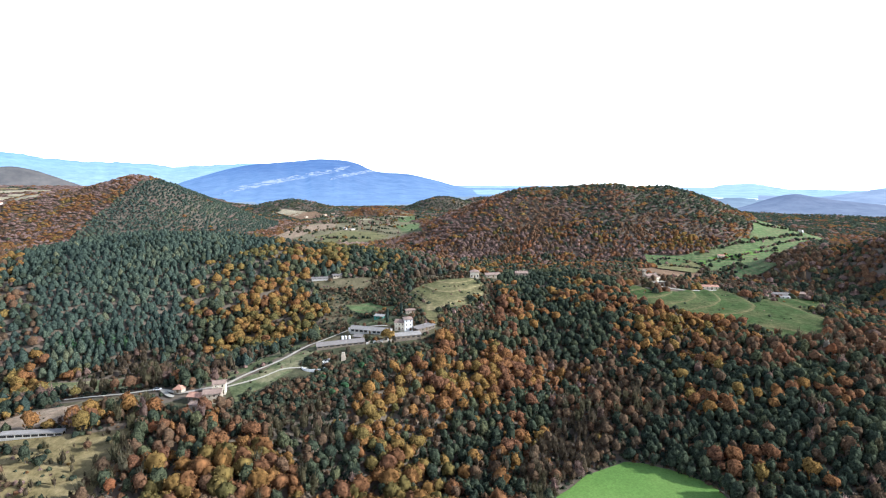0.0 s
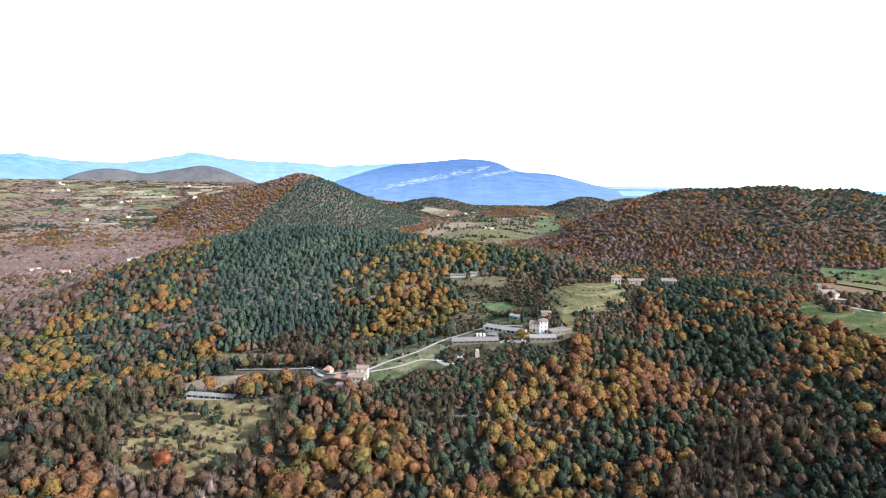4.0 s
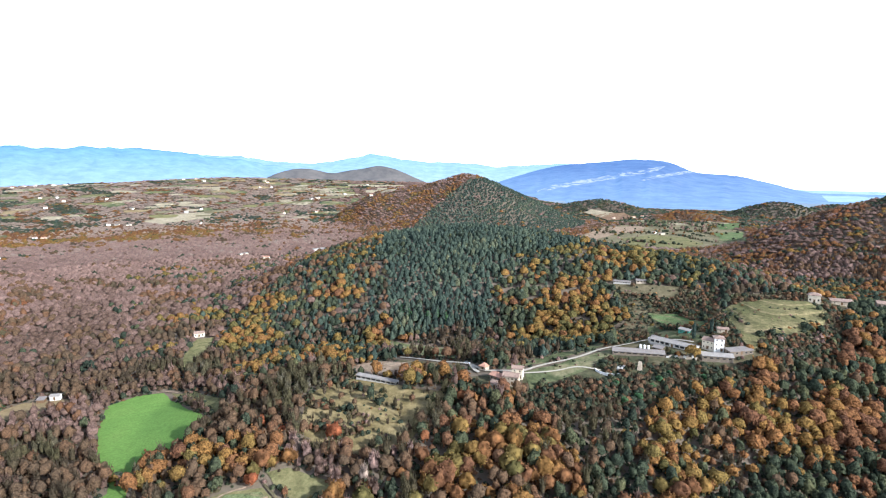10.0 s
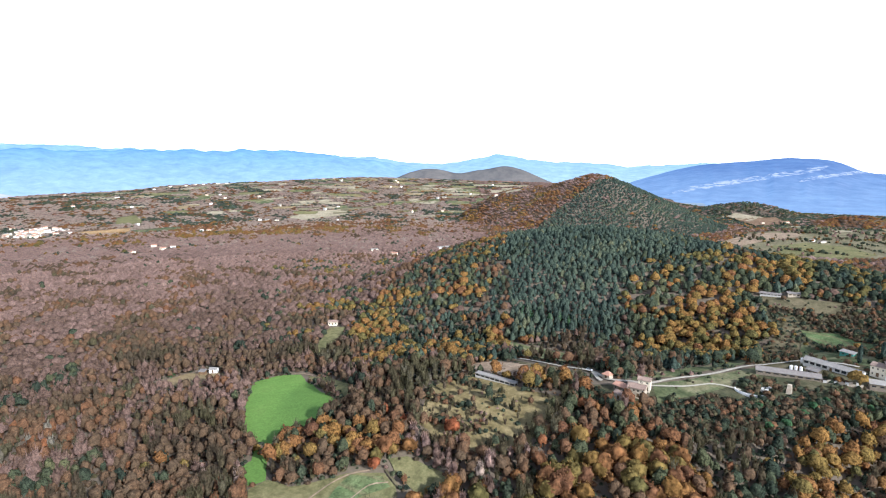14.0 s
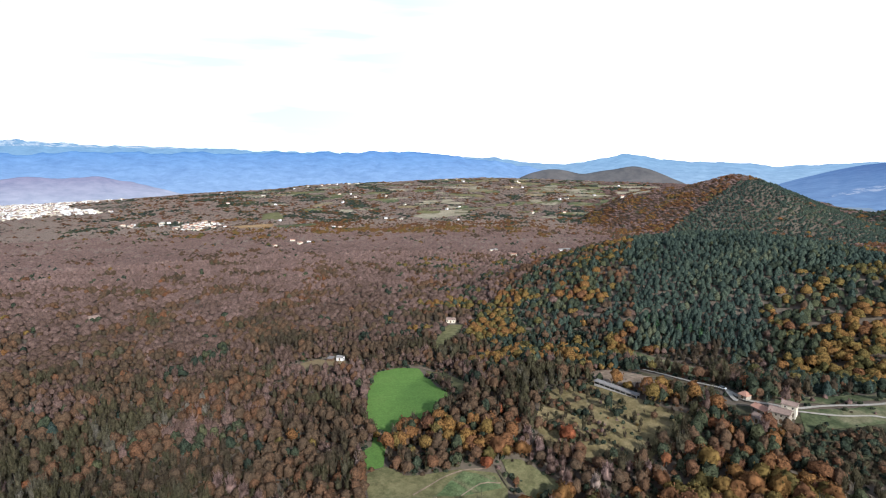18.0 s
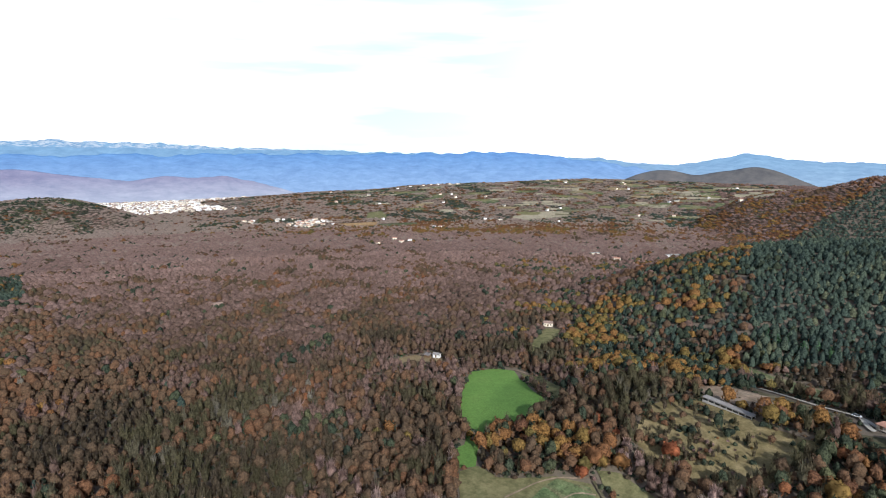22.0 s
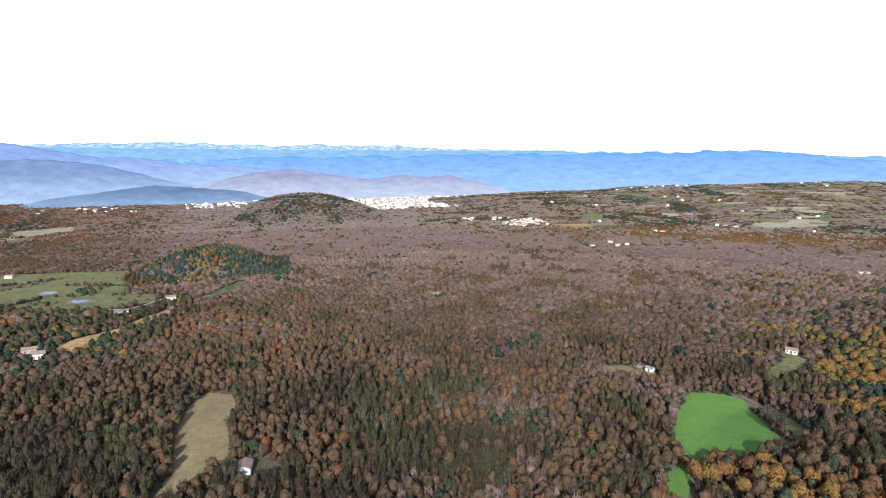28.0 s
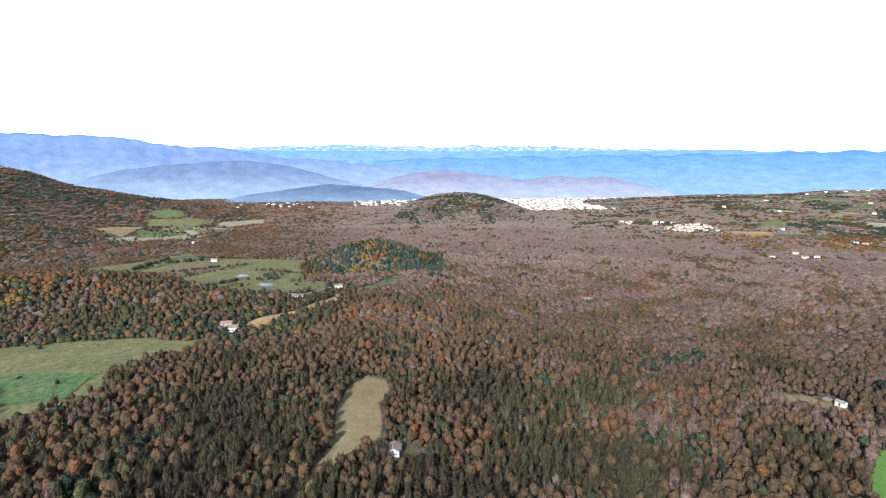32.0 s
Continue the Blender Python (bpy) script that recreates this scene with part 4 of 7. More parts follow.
    put(cone, 0.40, 0.02, 0.0, 0.40, 0.18, 0)
    put((az0 > 8) & (az0 < 27.6 + (1490 - d0) * 0.029 + (n2 - 0.5) * 1.2) & (d0 > 1090) & (d0 < 1900) & (zz > 3), 0.01, 0.05, 0.93, 0.01, 0, 0)
    put((az < 22) & (d > 1560), 0.06, 0.58, 0.24, 0.06, 0.06, 0)
    # mostly the pale bare kind here, its lightness standing in for haze
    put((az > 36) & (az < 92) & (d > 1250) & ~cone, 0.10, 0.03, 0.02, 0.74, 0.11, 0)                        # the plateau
    put((az > 36) & (az < 92) & (d > 1350) & (n1 > 0.60) & ~cone, 0.08, 0.44, 0.28, 0.14, 0.06, 0)
    put((az > 45) & (az < 80) & (d > 1180) & (d < 1420) & (n2 > 0.42) & ~cone, 0.58, 0.04, 0.0, 0.30, 0.08, 0)
    put((az0 > 3) & (az0 < 10.5) & (d0 > 1640) & (d0 < 1830), 0.5, 0.05, 0.0, 0.1, 0.35, 0)
    put((az0 > 106.5) & (az0 < 121.5) & (d0 > 775) & (d0 < 950), 0.10, 0.24, 0.62, 0.0, 0.04, 0)
    put((az0 > 106.5) & (az0 < 121.5) & (d0 > 835) & (d0 < 950), 0.24, 0.36, 0.28, 0.04, 0.08, 0)
    put((az > 100) & (az < 111.5) & (d > 1480) & (d < 2000), 0.03, 0.42, 0.1, 0.42, 0.03, 0)
    put((az > 118) & (d > 520) & (d < 1050), 0.18, 0.26, 0.0, 0.06, 0.36, 0.14)
    put((az > 118) & (d > 900), 0.03, 0.12, 0.0, 0.50, 0.35, 0)
    put((az > 118) & (d > 480) & (d < 640), 0.05, 0.25, 0.0, 0.04, 0.18, 0.48)
    put((az > 126) & (d > 1150), 0.03, 0.24, 0.02, 0.30, 0.41, 0)
    put((az > 126) & (d > 1150) & (zz > 58), 0.03, 0.62, 0.10, 0.08, 0.17, 0)
    wx, wy = x + (fractal(x, y, 40, 101, 4) - 0.5) * 28, y + (fractal(x, y, 40, 103, 4) - 0.5) * 28
    for share, poly in STANDS:
        w[inside(wx, wy, poly)] = share
    return w, n1, n2


SIZE = {"oak": (6.9, 8.6), "holm": (5.5, 7.8), "pine": (5.2, 8.6), "bare": (5.3, 8.2), "rust": (5.8, 8.4), "grey": (5.2, 9.2)}
LABELS = {
    "oak": "deciduous oak wood in yellow and orange autumn leaf",
    "holm": "dark green evergreen oak wood on the slopes",
    "pine": "dense dark blue-green pine plantation",
    "bare": "leafless red-brown and mauve deciduous woodland",
    "rust": "rust-brown beech wood with its last leaves",
    "grey": "bare olive-grey woodland with pale upright trunks",
}
THIN = ((0.72, 0.95, 1, 0.85, 0.92, 0.95), (0.72, 0.95, 1, 0.8, 0.92, 0.95), (0.68, 0.92, 1, 0.75, 0.8, 0.8), (1, 1, 1, 1, 1, 1))
BANDS = ((175, 330, 3.9, 0, 1.0), (330, 470, 4.1, 1, 1.0), (470, 950, 4.4, 2, 1.0), (950, 1500, 6.2, 3, 1.32), (1500, 2150, 8.0, 3, 1.7), (2150, 3000, 13.0, 3, 2.7))
SCRUB = [
    [(-118, 276), (-77, 302), (-68, 302), (-48, 324), (-15, 348), (-6, 358), (-4, 342), (-42, 307), (-52, 279), (-84, 252), (-105, 251)],
    [(-120, 479), (-38, 494), (-24, 407), (-38, 432), (-94, 436), (-107, 452)],
    [(-220, 208), (-216, 246), (-171, 239), (-148, 245), (-147, 221), (-145, 203), (-159, 186), (-177, 181), (-201, 184)],
    [(-93, 448), (-31, 459), (-2, 376), (-5, 350), (-83, 340), (-99, 408)],
    [(-146, 264), (-118, 278), (-112, 257), (-129, 246)],
    [(-28, 489), (54, 533), (39, 372), (-2, 354), (-18, 386)],
    [(-88, 331), (-31, 343), (-13, 350), (0, 344), (-29, 317), (-45, 284), (-67, 272), (-95, 276), (-95, 308)],
]
SINGLES = {k: [] for k in KINDS}
SINGLE_LIMIT = {"oak": 290, "holm": 200, "pine": 60, "bare": 240, "rust": 140, "grey": 240}


def wood(keep_clear):
    """Trees on a jittered net over the land, leaving out what keep_clear marks."""
    for r0, r1, step, lod, scale in BANDS:
        n = int(2 * r1 / step)
        i, j = np.meshgrid(np.arange(n), np.arange(n))
        x = -r1 + (i.ravel() + rng.uniform(0, 1, n * n)) * step
        y = -r1 + (j.ravel() + rng.uniform(0, 1, n * n)) * step
        az, d = np.degrees(np.arctan2(-x, y)), np.hypot(x, y)
        m = (d >= r0) & (d < r1) & (az > -44) & (az < 150) & ((az > 22) | (d < 2080))
        x, y = x[m], y[m]
        m = ~keep_clear(x, y)
        x, y = x[m], y[m]
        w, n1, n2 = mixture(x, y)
        low = np.zeros(len(x), bool)
        for poly in SCRUB:
            low |= inside(x, y, poly)
        w[low] = (0.05, 0.34, 0.0, 0.0, 0.16, 0.45)
        open_ground = (low & ~inside(x, y, SCRUB[2]) & (rng.random(len(x)) < 0.5)) | (inside(x, y, SCRUB[2]) & (rng.random(len(x)) < 0.60))
        # neighbours tend to be of one kind
        u = fractal(x, y, 38, 77, 3)
        u = (u - u.mean()) / u.std() * 0.9 + rng.normal(0, 0.85 if lod == 0 else 0.55, len(x))
        u = (np.argsort(np.argsort(u)) + 0.5) / len(x)
        kind = (np.cumsum(w, 1) / w.sum(1, keepdims=True) < u[:, None]).sum(1)
        # dense pines, wider broadleaves
        m = (rng.random(len(x)) < np.array(THIN[lod])[np.minimum(kind, 5)]) & ~open_ground
        x, y, kind, n1, n2, low = x[m], y[m], kind[m], n1[m], n2[m], low[m]
        grow = (0.58 + 0.72 * rng.random(len(x)) ** 1.3) * (0.85 + 0.3 * n2) * scale * np.where(low, rng.uniform(0.25, 0.62, len(x)), 1.0) * np.where(inside(x, y, SCRUB[2]), 1.5, 1.0)
        height_cut = (1.0, 0.95, 0.72, 0.55, 0.38, 0.24)[BANDS.index((r0, r1, step, lod, scale))]
        for k, name in enumerate(KINDS):
            s = kind == k
            if not s.any():
                continue
            wide, tall = SIZE[name]
            if name == "bare" and lod > 1:
                wide, tall = wide * 1.22, tall * 0.9
            g = grow[s]
            a_s, d_s = np.degrees(np.arctan2(-x[s], y[s])), np.hypot(x[s], y[s])
            tint = rng.normal({"rust": 0.36, "oak": 0.45}.get(name, 0.45), 0.11 if name in ("bare", "grey") else 0.22, s.sum())
            tint += (n2[s] - 0.5) * {"grey": 1.4, "bare": 0.45}.get(name, 1.1)
            if name == "oak":
                tint += 0.25 * ((a_s < -6) & (d_s < 850)) + 0.25 * (((a_s < 44) & (d_s > 850)) | (a_s > 95)) + 0.1 * (d_s < 330) - 0.14 * ((a_s > 6) & (d_s > 370) & (d_s < 850))
            # haze put into the tone: bare crowns pale with distance
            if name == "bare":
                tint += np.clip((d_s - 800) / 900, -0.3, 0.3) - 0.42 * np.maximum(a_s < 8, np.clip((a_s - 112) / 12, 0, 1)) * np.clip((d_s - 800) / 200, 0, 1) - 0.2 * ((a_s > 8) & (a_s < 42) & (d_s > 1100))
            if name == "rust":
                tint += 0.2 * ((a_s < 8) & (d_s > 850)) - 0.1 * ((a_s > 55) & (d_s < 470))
            # far plateau crowns lightened in place of haze
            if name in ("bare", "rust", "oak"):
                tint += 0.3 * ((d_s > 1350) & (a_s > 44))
            tint = np.clip(tint, 0, 1)
            stretch = rng.uniform(0.88, 1.15, s.sum()) * height_cut
            xs, ys = x[s], y[s]
            if lod == 0:
                # the trees nearest below the drone stand as single trees
                near = np.argsort(np.hypot(xs, ys))[:SINGLE_LIMIT[name]]
                SINGLES[name] += list(zip(xs[near], ys[near], wide * g[near], tall * g[near] * stretch[near]))
                rest = np.ones(len(xs), bool)
                rest[near] = False
                xs, ys, g, tint, stretch = xs[rest], ys[rest], g[rest], tint[rest], stretch[rest]
                if not len(xs):
                    continue
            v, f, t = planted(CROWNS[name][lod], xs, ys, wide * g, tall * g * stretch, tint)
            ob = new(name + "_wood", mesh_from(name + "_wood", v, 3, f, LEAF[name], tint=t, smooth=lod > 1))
            tagged(ob, LABELS[name], "woodland", kind="stuff")
            if lod == 0:
                tv, tf, tt = planted([TRUNK], xs, ys, wide * g, tall * g, tint)
                tr = new("trunks", mesh_from("trunks", tv, 3, tf, M_BARK))
                tr.parent = ob
                tagged(tr, kind="stuff")


TREE_NAMES = {
    "oak": ("autumn_oak", "oak tree with yellow and orange autumn leaves", "oaks at the foot of the hill"),
    "holm": ("evergreen_oak", "dark green evergreen oak with a rounded crown", "evergreen oaks below the drone"),
    "pine": ("pine_tree", "young pine with a pointed blue-green crown", "pines on the lower slope"),
    "bare": ("bare_tree", "leafless tree with brown-mauve twigs", "bare trees on the valley floor"),
    "rust": ("beech_tree", "beech tree with rust-brown dry leaves", "beeches on the valley floor"),
    "grey": ("bare_poplar", "bare olive-grey tree with an upright trunk", "bare trees of the greener wood"),
}
FINE = {
    "oak": lambda: leafy(3, 18, 170, 0.052, 1.05, 0.3, 0.45), "holm": lambda: leafy(3, 16, 150, 0.05, 1.0, 0.2, 0.42), "pine": lambda: cone_crown(90, 0.085),
    "bare": lambda: bare_crown(3, 14, 70, 150, 0.05), "rust": lambda: leafy(3, 17, 160, 0.05, 0.96, 0.3, 0.45), "grey": lambda: bare_crown(3, 13, 60, 190, 0.048, 0.22, 0.78),
}


def limbs():
    """Forking limbs of a unit tree, tapered."""
    out = []
    for k in range(5):
        a = rng.uniform(0, 2 * np.pi)
        w = np.array([math.cos(a) * 0.6, math.sin(a) * 0.6, 1.0])
        p = np.array([0, 0, rng.uniform(0.22, 0.42)])
        q = p + w * rng.uniform(0.2, 0.36)
        s = np.array([-math.sin(a), math.cos(a), 0]) * 0.009
        o = np.array([0, 0, 0.010])
        for e in ((s, o), (o, -s), (-s, -o), (-o, s)):
            out.append([p + e[0], p + e[1], q])
    return faces_of(np.array(out))


def single_trees():
    for name, spots in SINGLES.items():
        if not spots:
            continue
        title, label, grp = TREE_NAMES[name]
        crowns, boles = [], []
        for k in range(6):
            c, b = FINE[name](), joined(TRUNK, limbs())
            crowns.append(mesh_from("crown", c[0], 3, c[1], LEAF_EACH[name]))
            boles.append(mesh_from("trunk", b[0], 3, b[1], M_BARK))
        for x, y, w, h in spots:
            k = int(rng.integers(0, 6))
            root = new(title)
            root.location, root.rotation_euler, root.scale = (x, y, float(lie(x, y)[0]) - 0.3), (0, 0, rng.uniform(0, 6.28)), (w, w, h)
            tagged(root, label, "tree", grp)
            new("crown", crowns[k]).parent = root
            new("trunk", boles[k]).parent = root


# ---- fields, meadows, tracks and ponds ----
from mathutils.geometry import delaunay_2d_cdt

CLEAR, CLEAR_LINES = [], []


def draped(name, label, poly, material, lift=0.4, step=5.0, steps=0.0, category="field"):
    """A sheet of ground cover inside an outline, laid on the slope; steps: height of terrace banks."""
    pts = []
    for (x0, y0), (x1, y1) in zip(poly, poly[1:] + poly[:1]):
        n = max(1, int(math.hypot(x1 - x0, y1 - y0) / step))
        for k in range(n):
            x, y = x0 + (x1 - x0) * k / n, y0 + (y1 - y0) * k / n
            w = step * 0.3
            pts.append((x + (float(value_noise(x, y, step * 2.5, 3)) - 0.5) * w * 2, y + (float(value_noise(x, y, step * 2.5, 4)) - 0.5) * w * 2))
    ring = list(range(len(pts)))
    a = np.array(pts)
    xs, ys = np.meshgrid(np.arange(a[:, 0].min(), a[:, 0].max(), step), np.arange(a[:, 1].min(), a[:, 1].max(), step))
    xs, ys = xs.ravel(), ys.ravel()
    m = inside(xs, ys, pts)
    pts += list(zip(xs[m].tolist(), ys[m].tolist()))
    v, _, f, *_ = delaunay_2d_cdt([Vector(p) for p in pts], [], [ring], 1, 1e-4)
    v = np.array([(p.x, p.y) for p in v])
    z = lie(v[:, 0], v[:, 1]) + lift
    if steps:
        q = z / steps
        z = (np.floor(q) + np.clip((q - np.floor(q)) * 2.2 - 0.6, 0, 1)) * steps + steps * 0.35
    f = [t for t in f if len(t) == 3]
    ob = new(name, mesh_from(name, np.column_stack([v, z]), 3, np.array(f), material, smooth=not steps))
    tagged(ob, label, category, kind="structure")
    CLEAR.append(poly)
    return ob


def ribbon(name, label, line, width, material, lift=0.6):
    """A track laid along a line."""
    p = [np.array(q, float) for q in line]
    dense = []
    for k in range(len(p) - 1):
        a, b, c, d = p[max(k - 1, 0)], p[k], p[k + 1], p[min(k + 2, len(p) - 1)]
        n = max(2, int(np.linalg.norm(c - b) / 3))
        for t in np.arange(n) / n:
            dense.append(0.5 * (2 * b + (c - a) * t + (2 * a - 5 * b + 4 * c - d) * t * t + (3 * b - a - 3 * c + d) * t ** 3))
    dense = np.array(dense + [p[-1]])
    g = np.gradient(dense, axis=0)
    g /= np.linalg.norm(g, axis=1, keepdims=True) + 1e-9
    side = np.stack([-g[:, 1], g[:, 0]], 1)
    rows = []
    for k, s in enumerate((-0.5, -0.2, 0.2, 0.5)):
        w = width * (1 + (value_noise(dense[:, 0], dense[:, 1], 9, 8 + k) - 0.5) * 0.5)
        q = dense + side * (s * w)[:, None]
        rows.append(np.column_stack([q, lie(q[:, 0], q[:, 1]) + lift]))
    ob = new(name, mesh_from(name, np.stack(rows, 1), 4, grid_faces(len(dense), 4), material, smooth=True))
    CLEAR_LINES.append((line, width * 0.5 + 2.6))
    # open ground on the camera's side, so the track stays in view
    CLEAR_LINES.append(([(x * (1 - 7 / math.hypot(x, y)), y * (1 - 7 / math.hypot(x, y))) for x, y in line], width * 0.5 + 4.0))
    return tagged(ob, label, "track", kind="structure")


def pond(cx, cy, r, label):
    """Still water in a ring of bare earth, drawn out across the view."""
    def ring(k, seed):
        a = np.linspace(0, 2 * np.pi, 14, endpoint=False)
        w = r * k * (1 + 0.16 * np.sin(2 * a + seed) + 0.08 * np.sin(3 * a + 2))
        return [(float(cx + w_ * math.cos(b)), float(cy + w_ * math.sin(b))) for w_, b in zip(w, a)]
    draped("field", "pale earth bank round a pond", ring(1.45, 0.3), G_EARTH, 1.7, 4.0)
    draped("water", label, ring(0.95, 0.5), M_WATER, 2.1, 4.0, category="pond")


def cover():
    draped("meadow", "terraced green hillside meadow above the farm", [(-30, 455), (-20, 470), (-5, 478), (24, 487), (37, 477), (33, 441), (23, 419), (7, 400), (-1, 386), (-5, 366), (-11, 374), (-18, 404)],
           G_TERRACE, 0.5, 2.5, steps=2.3)
    draped("meadow", "fresh green grass strip behind the farm", [(-82, 446), (-62, 450), (-39, 430), (-36, 414), (-80, 441)],
           G_VALLEY, 0.5, 7.0)
    draped("meadow", "rough green paddock beside the farm", [(-79, 435), (-30, 387), (-31, 371), (-51, 376), (-70, 384)],
           G_MEADOW, 0.4, 4.0)
    draped("field", "brown fallow terrace below an old barn", [(-111, 473), (-66, 490), (-66, 471), (-108, 464)],
           G_SCRUB, 0.5, 7.0)
    draped("meadow", "shaded green meadow beside the white track", [(-274, 344), (-212, 360), (-169, 290), (-231, 309), (-266, 338)],
           G_MEADOW, 0.4, 4.0)
    draped("field", "trampled bare earth yard above a barn", [(-228, 250), (-219, 273), (-196, 273), (-184, 264), (-188, 251), (-207, 242)],
           G_EARTH, 0.4, 4.0)
    draped("meadow", "grassy bank along the farm track", [(-118, 282), (-104, 303), (-83, 340), (-76, 334), (-87, 300), (-104, 273), (-109, 266)],
           G_MEADOW, 0.4, 4.0)
    draped("meadow", "terraced green pasture below a stone church", [(178, 500), (191, 487), (191, 475), (226, 496), (287, 531), (277, 474), (315, 502), (372, 529), (369, 501), (276, 380), (251, 375), (240, 399), (229, 419), (211, 430), (192, 441), (176, 447), (161, 460)],
           G_TERRACE_SHADED, 0.5, 2.5, steps=2.3)
    draped("field", "green winter cereal fields on the valley floor", [(309, 818), (369, 810), (409, 824), (492, 859), (559, 971), (808, 1358), (800, 1125), (681, 951), (591, 880), (518, 820), (375, 622), (350, 647), (341, 682), (377, 773), (355, 786), (293, 732)],
           G_VALLEY, 0.8, 12.0, steps=3.0)
    draped("field", "dark ploughed strip field behind the church", [(222, 664), (334, 766), (321, 642), (272, 566), (231, 575)],
           G_TILLED, 0.5, 7.0)
    draped("field", "bright green crop field at the foot of the ravine", [(52, 228), (71, 246), (92, 256), (112, 246), (126, 230), (128, 217), (120, 198), (36, 199)],
           G_BRIGHT, 0.4, 4.0)
    draped("field", "rough tan pasture and scrub on the valley floor", [(-359, 1121), (-368, 1381), (-289, 1500), (-241, 1600), (-141, 1600), (-59, 1437), (-40, 1059), (-111, 1121), (-147, 1044), (-234, 1037)],
           G_DULL, 0.8, 16.0)
    draped("field", "pale green mown field in the valley", [(-273, 1157), (-241, 1244), (-161, 1233), (-112, 1154), (-151, 1067), (-234, 1062)],
           G_OLIVE, 1.6, 16.0)
    draped("field", "small bright green valley field", [(-118, 1367), (-63, 1422), (-43, 1077), (-93, 1230)],
           G_VALLEY, 1.6, 16.0)
    draped("field", "brown tilled valley field", [(-508, 1709), (-419, 1792), (-345, 1639), (-408, 1504)],
           G_TILLED, 1.6, 16.0)
    draped("field", "green terraced field on a low rise", [(-132, 1601), (-83, 1661), (-74, 1502), (-119, 1451)],
           G_VALLEY, 1.6, 16.0)
    draped("field", "bright green crop field ringed by bare woods", [(-348, 163), (-346, 181), (-337, 193), (-299, 183), (-266, 174), (-256, 167), (-256, 150), (-256, 132), (-250, 122), (-230, 111), (-231, 102), (-249, 105), (-252, 114), (-264, 121), (-287, 126), (-318, 142)],
           G_BRIGHT, 0.4, 4.0)
    draped("meadow", "dull green meadow strip beside a hedge", [(-333, 196), (-315, 202), (-268, 189), (-256, 175), (-267, 177), (-303, 187)],
           G_OLIVE, 0.4, 4.0)
    draped("meadow", "olive meadow with wheel tracks below the woods", [(-229, 101), (-230, 112), (-217, 116), (-203, 139), (-188, 149), (-178, 148), (-166, 138), (-193, 83)],
           G_OLIVE, 0.4, 4.0)
    draped("meadow", "pale green meadow with scattered stones", [(-193, 156), (-186, 163), (-166, 167), (-157, 162), (-167, 152), (-185, 153)],
           G_OLIVE, 0.4, 4.0)
    draped("meadow", "tan grassy clearing round a white shed", [(-395, 109), (-398, 135), (-380, 155), (-362, 145), (-379, 115)],
           G_STRAW, 0.4, 4.0)
    draped("meadow", "narrow green meadow before a white farmhouse", [(-412, 283), (-397, 277), (-381, 254), (-364, 228), (-373, 224), (-396, 246), (-419, 272)],
           G_OLIVE, 0.5, 5.0)
    draped("meadow", "dry grass terrace below the long barn", [(-202, 199), (-193, 205), (-184, 206), (-177, 204), (-181, 200), (-189, 199)],
           G_DRY, 0.4, 4.0)
    draped("meadow", "olive grass terrace beside the long barn", [(-198, 225), (-182, 226), (-168, 229), (-166, 226), (-179, 221), (-193, 219)],
           G_DRY, 0.4, 4.0)
    draped("meadow", "narrow dry grass terrace among bushes", [(-192, 187), (-184, 192), (-178, 195), (-175, 195), (-181, 189), (-187, 186)],
           G_DRY, 0.4, 4.0)
    draped("meadow", "small dry grass terrace among oaks", [(-193, 178), (-189, 182), (-185, 183), (-182, 180), (-186, 176)],
           G_DRY, 0.4, 4.0)
    draped("field", "wide dull green pasture below a wooded ridge", [(-303, -487), (-328, -461), (-356, -414), (-370, -383), (-371, -347), (-386, -330), (-350, -325), (-330, -337), (-289, -339), (-264, -317), (-244, -327), (-216, -330), (-195, -326)],
           G_OLIVE, 0.5, 7.0)
    draped("field", "green sown half of a wide pasture", [(-265, -429), (-294, -351), (-249, -333), (-227, -372)],
           G_VALLEY, 0.85, 7.0)
    draped("field", "olive pastures parted by hedges round two ponds", [(-597, -752), (-684, -715), (-791, -705), (-745, -652), (-778, -472), (-707, -434), (-637, -388), (-638, -354), (-589, -328), (-562, -342), (-542, -362), (-525, -393), (-511, -424), (-533, -487), (-599, -600)],
           G_OLIVE, 1.2, 16.0)
    draped("field", "brown tilled strip between pasture hedges", [(-610, -640), (-692, -606), (-689, -547), (-619, -565)],
           G_TILLED, 2.0, 16.0)
    draped("field", "green sown strip in the pastures", [(-687, -699), (-761, -679), (-745, -652), (-650, -651)],
           G_MEADOW, 2.0, 16.0)
    draped("field", "pale grass strip beside a pond", [(-580, -485), (-638, -476), (-622, -451), (-532, -430)],
           G_PALE, 0.85, 7.0)
    draped("field", "ochre stubble strip between hedges", [(-425, -327), (-448, -329), (-483, -306), (-557, -298), (-543, -283), (-455, -306), (-425, -303)],
           G_OCHRE, 0.5, 7.0)
    draped("field", "pale patchwork of far valley fields", [(-854, -981), (-1116, -1046), (-1147, -903), (-942, -822), (-851, -916)],
           G_PALE, 1.2, 16.0)
    draped("field", "green field strip beside a wooded knoll", [(-615, -291), (-710, -278), (-680, -260), (-592, -268)],
           G_MEADOW, 0.5, 7.0)
    draped("field", "pale stubble field beyond the bare wood", [(-1207, -988), (-1352, -946), (-1241, -878), (-1168, -957)],
           G_PALE, 1.2, 16.0)
    draped("field", "straw-coloured abandoned field in the woods", [(-346, -163), (-342, -145), (-328, -134), (-305, -132), (-276, -118), (-253, -111), (-242, -120), (-221, -125), (-205, -128), (-192, -126), (-191, -131), (-246, -137), (-283, -154), (-320, -164)],
           G_STRAW, 0.4, 4.0)
